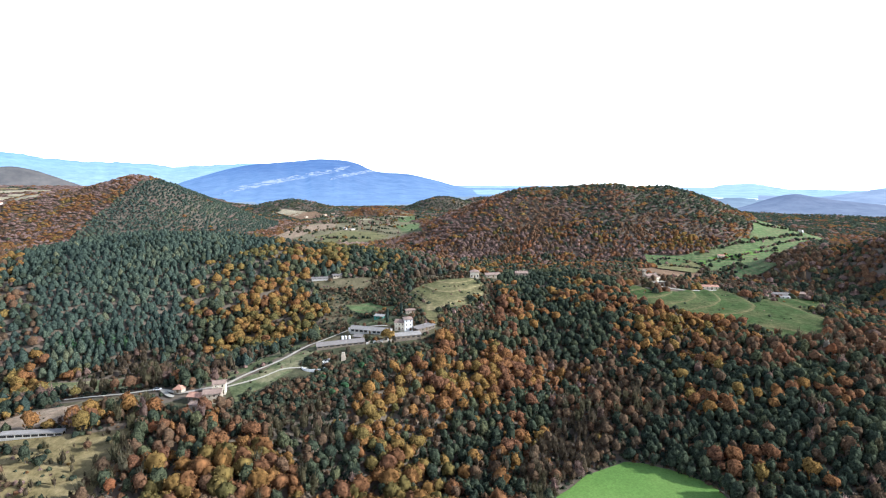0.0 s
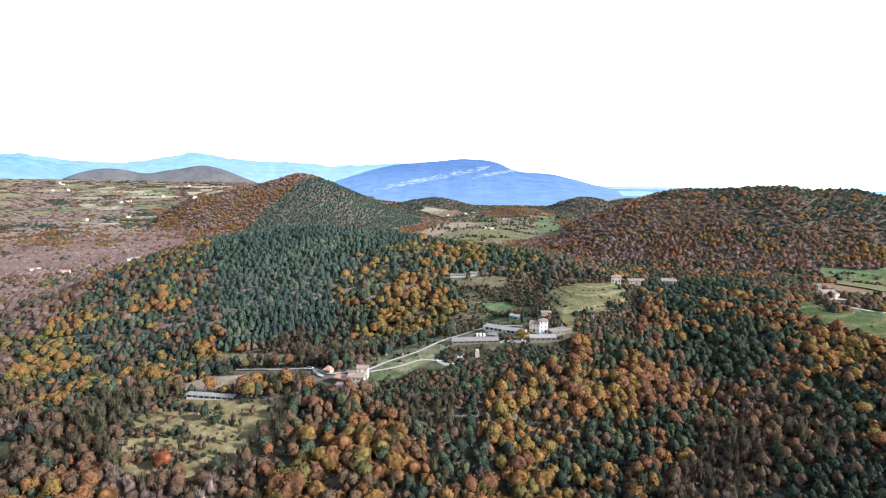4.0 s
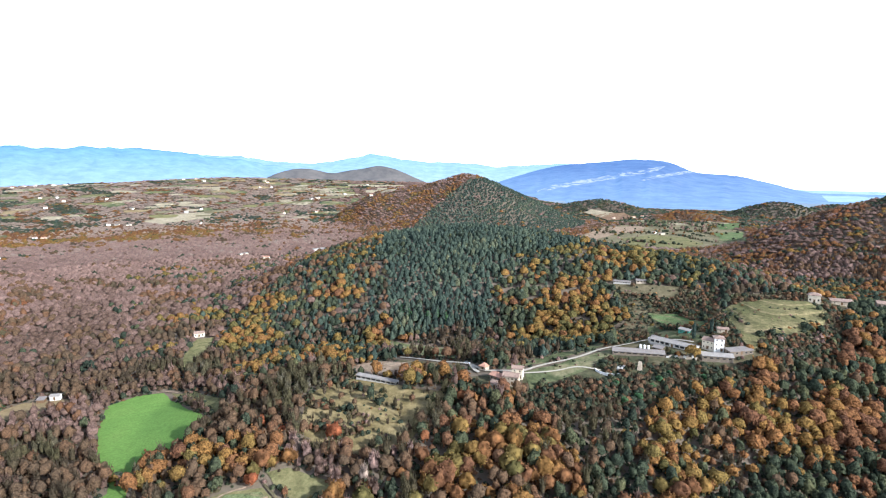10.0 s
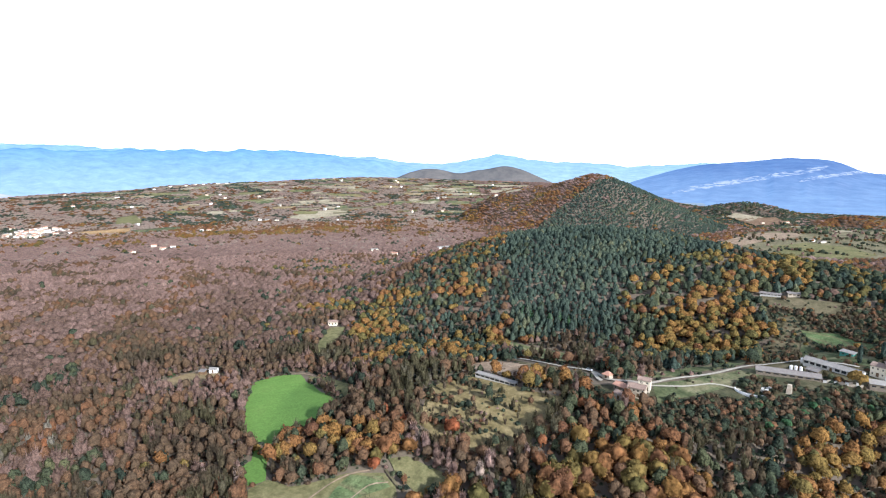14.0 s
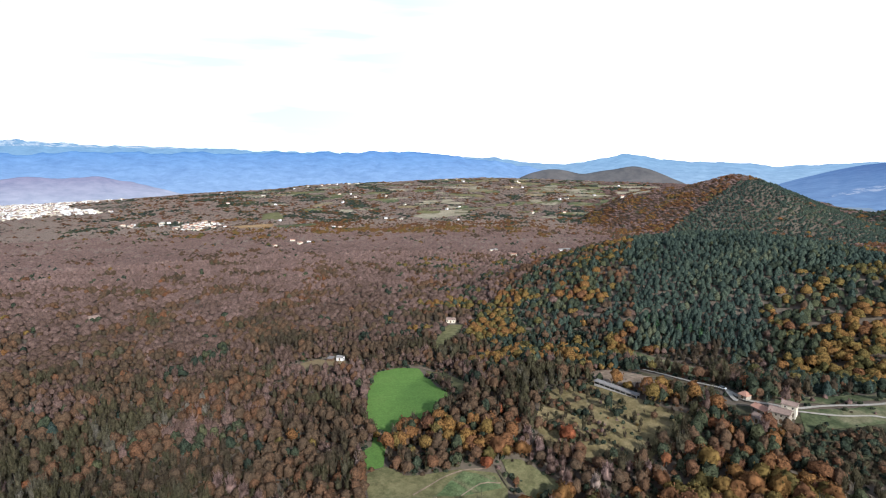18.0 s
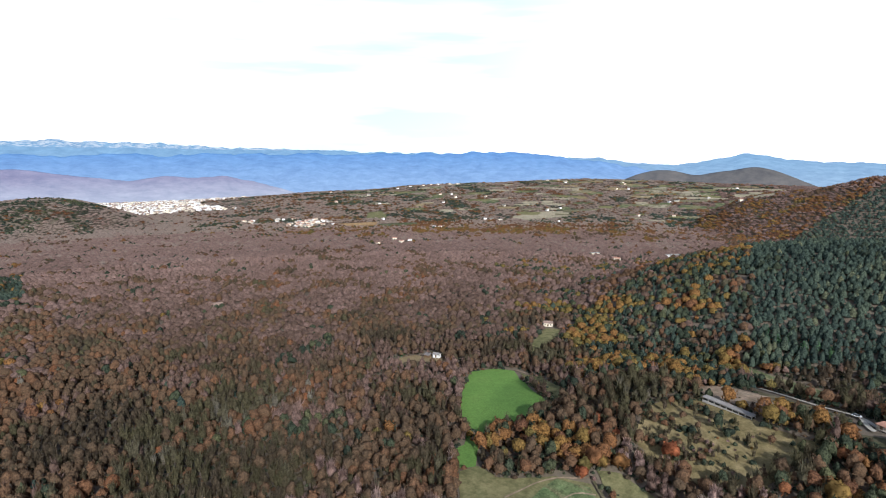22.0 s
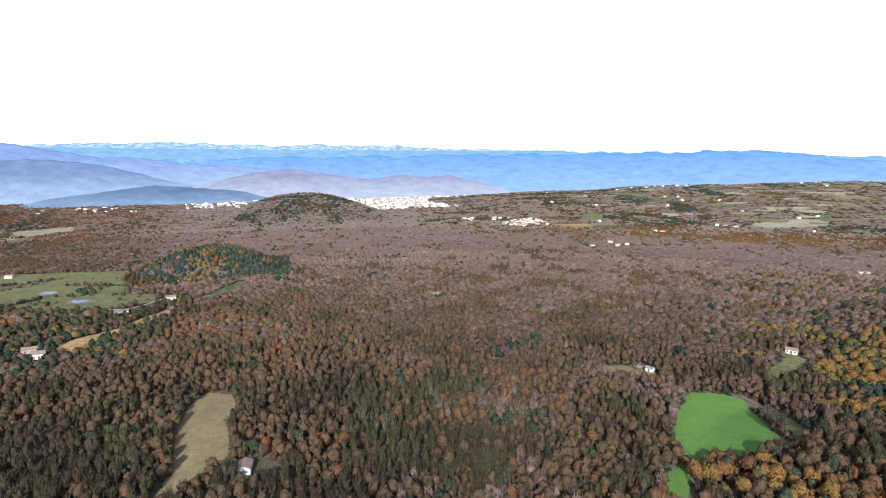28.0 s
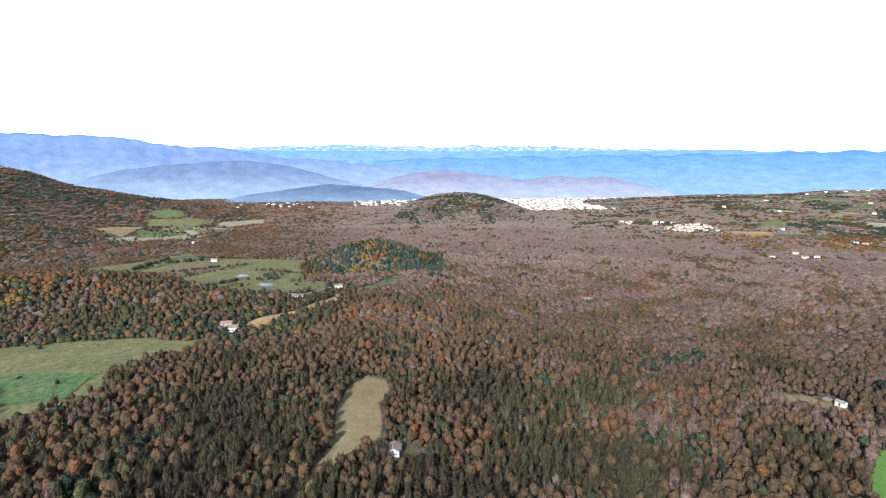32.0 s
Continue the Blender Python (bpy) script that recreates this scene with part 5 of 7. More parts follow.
    draped("field", "reddish tilled field on the plateau foot", [(-1445, 272), (-1439, 388), (-1353, 359), (-1360, 288)],
           G_OCHRE, 1.2, 16.0)
    draped("field", "green field on the plateau foot", [(-1392, 369), (-1389, 482), (-1312, 460), (-1340, 369)],
           G_MEADOW, 1.2, 16.0)
    draped("field", "pale dry field on the plateau", [(-1398, 777), (-1428, 867), (-1406, 991), (-1321, 920), (-1324, 786)],
           G_PALE, 1.2, 16.0)
    draped("field", "grey-green field on the plateau slope", [(-1621, 402), (-1648, 458), (-1498, 435), (-1496, 365)],
           G_OLIVE, 1.2, 16.0)
    draped("field", "olive-yellow strip field on the valley floor", [(318, 773), (359, 786), (377, 758), (337, 695), (306, 709)],
           G_OLIVE, 0.85, 7.0)
    draped("field", "reddish fallow strip among valley hedges", [(-358, 1156), (-360, 1352), (-277, 1436), (-270, 1324), (-298, 1238), (-312, 1122)],
           G_EARTH, 1.6, 16.0)
    draped("field", "green strip among valley hedges", [(-326, 1563), (-264, 1636), (-234, 1549), (-270, 1437)],
           G_MEADOW, 1.6, 16.0)
    draped("field", "pale strips of far valley fields", [(-527, 1776), (-443, 1773), (-443, 1634), (-545, 1713)],
           G_PALE, 1.6, 16.0)
    # treeless patch placed to open the camera's view of the track
    draped("field", "scrubby slope cleared to show the white track", [(-210, 280), (-180, 279), (-155, 278), (-149, 267), (-166, 260), (-185, 258)],
           G_SCRUB, 0.4, 4.0)
    draped("meadow", "grassy bank above the farm track", [(-130, 281), (-113, 299), (-101, 322), (-90, 346), (-95, 366), (-106, 332), (-120, 305), (-132, 287)],
           G_MEADOW, 0.4, 4.0)
    draped("meadow", "olive grass terrace between scrubby banks", [(-180, 225), (-174, 227), (-167, 227), (-158, 222), (-163, 220), (-169, 221)],
           G_DRY, 0.4, 4.0)
    draped("meadow", "long dry grass terrace between scrubby banks", [(-191, 215), (-180, 215), (-164, 215), (-154, 212), (-162, 208), (-172, 208), (-181, 208)],
           G_DRY, 0.75, 4.0)
    draped("meadow", "greener strip of grass between wheel tracks", [(-201, 138), (-187, 147), (-180, 146), (-190, 126), (-195, 119)],
           G_VALLEY, 0.75, 4.0)
    draped("meadow", "worn scrubby yard before a small cabin", [(-255, -111), (-264, -94), (-252, -86), (-240, -84), (-234, -98)],
           G_SCRUB, 0.4, 4.0)
    draped("field", "tan stubble field under the wooded hill", [(-964, -1131), (-1007, -1113), (-1051, -1072), (-1013, -1063), (-908, -992), (-965, -1094)],
           G_STRAW, 1.9, 9.0)
    draped("field", "green strip fields along a far lane", [(-1135, -1153), (-1201, -1137), (-1214, -1101), (-1178, -1069), (-1123, -1101)],
           G_VALLEY, 1.9, 9.0)
    draped("field", "pale stubble field on the far valley floor", [(-1185, -969), (-1307, -965), (-1342, -941), (-1272, -889), (-1152, -905)],
           G_PALE, 1.9, 9.0)
    draped("field", "brown fallow field on the far valley floor", [(-1073, -948), (-1131, -889), (-1068, -852), (-997, -862)],
           G_TILLED, 1.9, 9.0)
    draped("field", "green winter crop beside a far lane", [(-1007, -1056), (-1059, -964), (-985, -898), (-913, -959)],
           G_VALLEY, 1.9, 9.0)
    draped("field", "olive pasture strips on the far valley floor", [(-1098, -1109), (-1186, -1051), (-1215, -995), (-1118, -993), (-1062, -1074)],
           G_OLIVE, 1.9, 9.0)
    draped("field", "bright green strip between hillside hedges", [(378, 791), (443, 811), (521, 839), (527, 828), (433, 792), (381, 779)],
           G_BRIGHT, 1.9, 9.0)
    draped("field", "yellow-green field at the foot of the hill", [(324, 788), (368, 796), (375, 765), (308, 652), (279, 696)],
           G_OLIVE, 1.9, 9.0)
    draped("field", "green meadow beyond the church spur", [(359, 653), (388, 636), (389, 614), (361, 608), (338, 611)],
           G_VALLEY, 1.9, 9.0)
    pond(-632, -481, 7.5, "small pond with pale bare banks")
    pond(-580, -408, 11, "blue farm pond with earth banks")
    ribbon("road", "pale gravel farm track along the hillside", [(-213, 288), (-180, 282), (-168, 282), (-155, 282), (-140, 274), (-128, 278), (-120, 282), (-112, 296), (-98, 315), (-88, 339), (-78, 352), (-66, 370), (-50, 371), (-39, 368)], 2.0, M_TRACK, 0.8)
    ribbon("road", "narrow gravel path between the farms", [(-118, 280), (-104, 290), (-93, 302), (-80, 304)], 1.4, M_TRACK, 0.8)
    ribbon("road", "white gravel road curving by the church", [(227, 544), (204, 515), (208, 503), (234, 500), (272, 519), (303, 518)], 3.4, M_TRACK, 1.2)
    ribbon("road", "earthy lane into the meadow", [(-189, 151), (-184, 150), (-176, 148)], 1.3, G_SCRUB, 0.8)
    ribbon("road", "earthy track along the head of the field", [(-341, 190), (-336, 195), (-329, 198)], 1.2, G_EARTH, 0.8)
    ribbon("road", "pale wheel track across the meadow", [(-192, 151), (-196, 145), (-201, 139), (-204, 127), (-201, 111)], 0.9, G_EARTH, 0.8)
    ribbon("road", "pale wheel track in the meadow grass", [(-182, 147), (-188, 140), (-188, 129)], 0.8, G_EARTH, 0.8)
    ribbon("road", "gravel drive to a stone farmhouse", [(-155, 282), (-145, 272), (-142, 271)], 2.2, M_TRACK, 0.8)
    ribbon("road", "pale lane by the ponds", [(-544, -360), (-549, -333), (-623, -328)], 2.5, M_TRACK, 1.2)
    draped("meadow", "ivy-green overgrown slope below the farms", [(-118, 276), (-77, 302), (-68, 302), (-48, 324), (-15, 348), (-6, 358), (-4, 342), (-42, 307), (-52, 279), (-84, 252), (-105, 251)], G_IVY, 0.22, 5.0)
    CLEAR.pop()
    draped("meadow", "dry scrubby hillside above the farm", [(-120, 479), (-38, 494), (-24, 407), (-38, 432), (-94, 436), (-107, 452)], G_SCRUB, 0.22, 5.0)
    CLEAR.pop()
    draped("meadow", "overgrown terraces round the long barn", [(-220, 208), (-216, 246), (-171, 239), (-148, 245), (-147, 221), (-145, 203), (-159, 186), (-177, 181), (-201, 184)], G_DRY, 0.22, 5.0)
    CLEAR.pop()
    draped("meadow", "rough ground about the farmyard", [(-93, 448), (-31, 459), (-2, 376), (-5, 350), (-83, 340), (-99, 408)], G_SCRUB, 0.22, 5.0)
    CLEAR.pop()
    draped("meadow", "green thicket floor below the stone farm", [(-146, 264), (-118, 278), (-112, 257), (-129, 246)], G_IVY, 0.22, 5.0)
    CLEAR.pop()
    draped("meadow", "dry scrub at the meadow edge", [(-28, 489), (54, 533), (39, 372), (-2, 354), (-18, 386)], G_SCRUB, 0.22, 5.0)
    CLEAR.pop()
    draped("meadow", "ivy-green overgrown bank under the barns", [(-88, 331), (-31, 343), (-13, 350), (0, 344), (-29, 317), (-45, 284), (-67, 272), (-95, 276), (-95, 308)], G_IVY, 0.22, 5.0)
    CLEAR.pop()
    # scattered strip fields among hedges on the plateau and in the far valleys
    r2 = random.Random(5)
    for az0, az1, d0, d1, n in ((36, 47, 1500, 2300, 62), (47, 60, 1600, 2380, 66), (60, 78, 1700, 2300, 50), (128, 142, 1250, 1600, 5), (1, 13, 1560, 1720, 7), (103, 126, 2000, 2500, 10)):
        for _ in range(n):
            a, d = r2.uniform(az0, az1), r2.uniform(d0, d1)
            ln, wd, turn = r2.uniform(14, 46) * d / 1800, r2.uniform(9, 26) * d / 1800, radians(a + r2.gauss(0, 14))
            cx, cy = pol(a, d)
            c, s = math.cos(turn), math.sin(turn)
            k = [r2.uniform(0.75, 1.25) for _ in range(6)]
            poly = [(float(cx + u * ln * c - v * wd * s), float(cy + u * ln * s + v * wd * c)) for u, v in ((-k[0], -k[1]), (0.1, -k[2]), (k[3], -0.8), (k[4], k[2]), (-0.2, k[5]), (-k[3], k[0]))]
            mat, what = r2.choice([(G_PALE, "pale dry"), (G_PALE, "pale dry"), (G_DULL, "dull"), (G_OLIVE, "olive"), (G_STRAW, "straw-coloured"), (G_MEADOW, "green")])
            draped("field", what + " strip field among hedges", poly, mat, 1.6, 14.0)


cover()


# ---- buildings ----
def part(name, bm, material, parent, label=""):
    return link_mesh(name, bm, material, parent, label)


def block(bm, x0, y0, z0, x1, y1, z1):
    v = [bm.verts.new(p) for p in ((x0, y0, z0), (x1, y0, z0), (x1, y1, z0), (x0, y1, z0), (x0, y0, z1), (x1, y0, z1), (x1, y1, z1), (x0, y1, z1))]
    for f in ((3, 2, 1, 0), (4, 5, 6, 7), (0, 1, 5, 4), (1, 2, 6, 5), (2, 3, 7, 6), (3, 0, 4, 7)):
        bm.faces.new([v[k] for k in f])


def prism(bm, low, high):
    """A solid between two outlines of as many corners."""
    a, b = [bm.verts.new(p) for p in low], [bm.verts.new(p) for p in high]
    bm.faces.new(a[::-1])
    bm.faces.new(b)
    n = len(a)
    for k in range(n):
        bm.faces.new((a[k], a[(k + 1) % n], b[(k + 1) % n], b[k]))


def pierced(length, h, holes, below=2.0, thick=0.4):
    """A wall along x, from y 0 to its thickness, with openings (x0, z0, x1, z1)."""
    bm = bmesh.new()
    xs = sorted({0.0, length, *[v for o in holes for v in (o[0], o[2])]})
    zs = sorted({-below, h, *[v for o in holes for v in (o[1], o[3])]})
    for x0, x1 in zip(xs, xs[1:]):
        for z0, z1 in zip(zs, zs[1:]):
            if not any(o[0] <= x0 + 1e-6 and x1 <= o[2] + 1e-6 and o[1] <= z0 + 1e-6 and z1 <= o[3] + 1e-6 for o in holes):
                block(bm, x0, 0, z0, x1, thick, z1)
    bmesh.ops.remove_doubles(bm, verts=bm.verts, dist=1e-4)
    return bm


def fill_holes(wall, holes, door_low):
    for x0, z0, x1, z1 in holes:
        if z0 <= door_low:
            bm = bmesh.new()
            block(bm, x0, 0.14, z0, x1, 0.22, z1)
            part("door", bm, M_WOOD, wall)
        else:
            bm = bmesh.new()
            for b in ((x0, z0, x1, z0 + 0.09), (x0, z1 - 0.09, x1, z1), (x0, z0 + 0.09, x0 + 0.09, z1 - 0.09), (x1 - 0.09, z0 + 0.09, x1, z1 - 0.09)):
                block(bm, b[0], 0.12, b[1], b[2], 0.2, b[3])
            w = part("window", bm, M_WOOD, wall)
            # glass for windows; in open barn fronts a dark sheet for the shade inside
            bm = bmesh.new()
            block(bm, x0 + 0.09, 0.15, z0 + 0.09, x1 - 0.09, 0.17, z1 - 0.09)
            pane = part("window_or_dark_opening", bm, M_GLASS, wall)


def openings(length, h, floors, per, size=(1.0, 1.3), door=True):
    out = []
    for f in range(floors):
        z = (1.0 if h / floors > 2.5 else 0.62) + f * (h / floors)
        for k in range(per):
            x = length * (k + 0.5) / per
            if f == 0 and door and k == per // 2:
                out.append((x - 0.7, -0.02, x + 0.7, 2.2))
            elif z + size[1] < h - 0.1:
                out.append((x - size[0] / 2, z, x + size[0] / 2, z + size[1]))
    return out


def building(name, label, category, p, q, deep, h, wall_mat, roof_mat, roof="gable", rise=1.6, floors=1, per=(2, 1), size=(1.0, 1.3), chimney=False, sink=0.0, over=0.45, group="", door=True):
    """A building whose front runs from p to q and which lies deep metres back from there."""
    p, q = Vector((*p, 0)), Vector((*q, 0))
    u = (q - p).normalized()
    n = Vector((-u.y, u.x, 0))
    L = (q - p).length
    mid = (p + q) / 2 + n * deep / 2
    corners = [p, q, p + n * deep, q + n * deep]
    zs = lie([c.x for c in corners], [c.y for c in corners])
    z = float(np.mean(zs)) + 0.4 - sink
    root = new(name)
    root.matrix_world = Matrix.Translation((mid.x, mid.y, z)) @ Matrix.Rotation(math.atan2(u.y, u.x), 4, "Z")
    tagged(root, label, category, group)
    below = 2.5 + float(max(zs) - min(zs)) / 2
    for k, (ln, m, ww) in enumerate(((L, pose(-L / 2, -deep / 2, 0), per[0]), (deep - 0.8, pose(L / 2, -deep / 2 + 0.4, 0, 0, 0, 90), per[1]),
                                 (L, pose(L / 2, deep / 2, 0, 0, 0, 180), per[0]), (deep - 0.8, pose(-L / 2, deep / 2 - 0.4, 0, 0, 0, -90), per[1]))):
        holes = openings(ln, h, floors, ww, size, door and k == 0) if ww else []
        w = part("wall", pierced(ln, h, holes, below), wall_mat, root)
        w.matrix_local = m
        fill_holes(w, holes, 0)
    a, b, t = L / 2 + over, deep / 2 + over, 0.22
    s = rise / (deep / 2)
    lo = h - over * s
    if roof == "gable":
        for sy in (-1, 1):
            bm = bmesh.new()
            o = [(-a, sy * b, lo), (a, sy * b, lo), (a, 0, h + rise), (-a, 0, h + rise)]
            o = o if sy < 0 else o[::-1]
            prism(bm, o, [(x, y, zz + t) for x, y, zz in o])
            part("roof", bm, roof_mat, root)
        bm = bmesh.new()
        block(bm, -a, -0.16, h + rise + t - 0.1, a, 0.16, h + rise + t + 0.1)
        part("ridge_cap", bm, roof_mat, root)
        for sx in (-1, 1):
            bm = bmesh.new()
            x0, x1 = sorted((sx * L / 2, sx * (L / 2 - 0.4)))
            o = [(x0, -deep / 2, h), (x0, deep / 2, h), (x0, 0, h + rise)]
            prism(bm, o[::-1], [(x1, y, zz) for _, y, zz in o[::-1]])
            bmesh.ops.recalc_face_normals(bm, faces=bm.faces)
            part("gable", bm, wall_mat, root)
    elif roof == "hip":
        r = max(0.2, (L - deep) / 2)
        bm = bmesh.new()
        low = [bm.verts.new(c) for c in ((-a, -b, lo), (a, -b, lo), (a, b, lo), (-a, b, lo))]
        up = [bm.verts.new(c) for c in ((-a, -b, lo + t), (a, -b, lo + t), (a, b, lo + t), (-a, b, lo + t))]
        e0, e1 = bm.verts.new((-r, 0, h + rise + t)), bm.verts.new((r, 0, h + rise + t))
        bm.faces.new(low[::-1])
        for k in range(4):
            bm.faces.new((low[k], low[(k + 1) % 4], up[(k + 1) % 4], up[k]))
        bm.faces.new((up[0], up[1], e1, e0))
        bm.faces.new((up[2], up[3], e0, e1))
        bm.faces.new((up[1], up[2], e1))
        bm.faces.new((up[3], up[0], e0))
        part("roof", bm, roof_mat, root)
    elif roof == "lean":
        bm = bmesh.new()
        o = [(-a, -b, h - 0.2), (a, -b, h - 0.2), (a, b, h + rise), (-a, b, h + rise)]
        prism(bm, o, [(x, y, zz + t) for x, y, zz in o])
        part("roof", bm, roof_mat, root)
        bm = bmesh.new()
        block(bm, -L / 2, deep / 2 - 0.4, h, L / 2, deep / 2, h + rise - 0.05)
        part("back_wall", bm, wall_mat, root)
    else:
        bm = bmesh.new()
        block(bm, -a, -b, h, a, b, h + 0.3)
        part("roof", bm, roof_mat, root)
    if chimney:
        bm = bmesh.new()
        block(bm, L * 0.22, -0.4, h + rise * 0.3, L * 0.22 + 0.7, 0.3, h + rise + 1.1)
        block(bm, L * 0.22 - 0.1, -0.5, h + rise + 1.1, L * 0.22 + 0.8, 0.4, h + rise + 1.25)
        part("chimney", bm, wall_mat, root)
    CLEAR.append([tuple(c.xy) for c in (p - n * 6.5 - u * 2.5, q - n * 6.5 + u * 2.5, q + n * (deep + 2) + u * 2, p + n * (deep + 2) - u * 2)])
    return root


def settlement():
    # tower farm
    building("farmhouse", "cream rendered farmhouse with a clay tile roof", "house", (-33.2, 359.0), (-26.6, 357.4), 7.0, 5.6, M_CREAM, M_TILE, "gable", 1.2, 2, (3, 2), (0.7, 1.0))
    building("tower_house", "white tower house with a clay hipped tile roof", "house", (-26.2, 357.0), (-20.8, 358.4), 5.8, 8.2, M_WHITE, M_TILE, "hip", 1.1, 3, (2, 2), (0.7, 1.1))
    building("barn", "long livestock barn with a pale sheet roof", "barn", (-63.5, 358.8), (-36.0, 351.5), 6.0, 2.9, M_CONCRETE, M_SHEET_PALE, "gable", 1.4, 1, (9, 1), (2.4, 1.5))
    building("barn", "long low stone barn under a grey sheet roof", "barn", (-79.5, 328.5), (-51.0, 338.5), 6.6, 2.0, M_RUBBLE, M_SHEET, "gable", 1.3, 1, (8, 0), (2.6, 0.85), door=False)
    building("barn", "short barn with a pale grey sheet roof", "barn", (-31.0, 344.0), (-14.8, 349.2), 7.0, 2.4, M_RUBBLE, M_SHEET_PALE, "gable", 1.1, 1, (5, 1), (1.8, 0.9), door=False)
    building("outbuilding", "low stone farm outbuilding beside the tower house", "outbuilding", (-17.0, 354.0), (-5.5, 365.0), 5.0, 2.5, M_RUBBLE, M_SHEET, "lean", 0.5, 1, (5, 1), (1.4, 1.0))
    # a flat teal panel, built up here with walls and roof
    building("shed", "flat teal panel modelled as a small pale-roofed shed", "shed", (-52.0, 396.0), (-45.0, 393.5), 3.5, 2.4, M_TEAL, M_SHEET_PALE, "lean", 0.5, 1, (2, 0), (0.9, 0.8))
    building("shed", "tiled shed behind the tower house", "shed", (-27.5, 392.0), (-21.0, 394.0), 3.5, 2.4, M_STONE, M_TILE, "gable", 0.7, 1, (2, 0), (0.9, 0.8))
    building("shed", "low grey shed beside the feed silos", "shed", (-59.5, 345.6), (-54.0, 344.2), 3.5, 2.2, M_RUBBLE, M_SHEET, "lean", 0.6, 1, (2, 0), (0.9, 0.8))
    # farmhouses on the ridge
    building("farmhouse", "cream arcaded farmhouse with a hipped clay roof", "house", (25.5, 493.0), (33.5, 493.0), 7.0, 5.4, M_CREAM, M_TILE, "hip", 1.6, 2, (3, 2), (1.2, 1.6))
    building("outbuilding", "low stone wing behind a ridge farmhouse", "outbuilding", (41.0, 505.0), (55.0, 508.0), 5.0, 3.0, M_STONE, M_TILE, "lean", 0.9, 1, (3, 1), (0.9, 1.0))
    building("farmhouse", "large stone farmhouse with a shallow clay roof", "house", (72.0, 527.0), (84.5, 527.5), 8.0, 4.8, M_STONE, M_TILE, "gable", 1.5, 2, (4, 2), (0.9, 1.2), chimney=True)
    building("barn", "ruined white-walled barn on a fallow terrace", "barn", (-118.0, 477.0), (-104.0, 479.5), 3.2, 1.5, M_CONCRETE, M_SHEET, "lean", 0.5, 1, (6, 0), (1.6, 0.45), door=False)
    building("barn", "small grey-roofed barn on a fallow terrace", "barn", (-99.5, 481.5), (-92.0, 484.5), 4.5, 1.9, M_STONE, M_SHEET, "lean", 0.5, 1, (3, 0), (1.6, 0.8), door=False)
    # stone farm by the track
    building("farmhouse", "old stone farmhouse with a long clay tile roof", "house", (-123.0, 262.5), (-114.5, 264.3), 6.0, 5.0, M_STONE, M_TILE, "gable", 1.3, 2, (4, 2), (0.8, 1.0), chimney=True)
    building("farmhouse", "rosy stone wing of a farm with tile roof", "house", (-132.0, 264.5), (-124.2, 263.0), 5.5, 2.9, M_RUBBLE, M_TILE_RED, "gable", 1.0, 1, (3, 1), (0.8, 1.0))
    building("outbuilding", "pale gabled annex behind the stone farmhouse", "outbuilding", (-121.5, 271.5), (-115.5, 273.0), 4.5, 5.8, M_CREAM, M_TILE, "gable", 1.0, 2, (2, 1), (0.8, 1.0))
    building("shed", "little tiled outhouse below the stone farmhouse", "shed", (-127.5, 256.5), (-122.5, 255.8), 4.5, 3.2, M_STONE, M_TILE, "gable", 0.9, 1, (1, 1), (0.7, 0.9))
    building("shed", "small shed with a bright orange-red roof", "shed", (-144.0, 274.5), (-139.6, 274.0), 4.0, 2.4, M_STONE, M_TILE_RED, "hip", 1.6, 1, (1, 0), (0.8, 0.8))
    building("barn", "long open-fronted barn with a pale sheet roof", "barn", (-207.0, 236.0), (-179.5, 239.0), 3.2, 2.3, M_CONCRETE, M_SHEET_PALE, "lean", 0.12, 1, (8, 1), (3.1, 1.2), door=False, sink=0.2, over=0.25)
    # church and its neighbours
    building("church", "stone church with a clay roof", "church", (208.5, 542.0), (219.5, 544.8), 6.0, 5.0, M_STONE, M_TILE, "gable", 1.7, 2, (2, 1), (0.7, 1.2))
    building("bell_tower", "tall stone bell wall beside the church", "tower", (205.4, 543.6), (207.8, 544.2), 2.6, 10.0, M_STONE, M_STONE, "flat", 0, 3, (1, 1), (0.8, 1.6), door=False)
    building("outbuilding", "rounded pale apse building beside the church", "outbuilding", (220.5, 546.5), (224.5, 549.0), 4.5, 4.2, M_CREAM, M_TILE, "hip", 1.4, 1, (2, 1), (0.7, 1.2))
    building("house", "low red-tiled house on the green spur", "house", (255.0, 522.5), (271.0, 520.0), 6.0, 3.0, M_CREAM, M_TILE_RED, "gable", 1.1, 1, (4, 1))
    building("farmhouse", "grey-roofed farm on the edge of the pasture", "house", (318.0, 511.0), (335.0, 508.0), 7.0, 3.4, M_RUBBLE, M_SHEET, "gable", 1.2, 1, (4, 1))
    building("farmhouse", "clay-roofed farmhouse on the edge of the pasture", "house", (338.0, 512.0), (350.0, 510.0), 7.0, 5.2, M_RUBBLE, M_TILE, "gable", 1.3, 2, (3, 1))
    building("shed", "white shed beside the pasture farm", "shed", (322.0, 503.0), (330.0, 501.0), 4.0, 2.6, M_WHITE, M_SHEET_PALE, "lean", 0.5, 1, (2, 0))
    # houses on the plain
    building("farmhouse", "white farmhouse at the edge of the bare wood", "house", (-427.0, 275.0), (-421.5, 281.0), 5.0, 3.2, M_CREAM, M_TILE, "gable", 1.2, 1, (3, 1))
    building("shed", "white garden shed in a clearing", "shed", (-387.5, 147.0), (-383.5, 150.5), 4.0, 2.7, M_WHITE, M_SHEET_PALE, "gable", 0.7, 1, (1, 1), (0.8, 0.9))
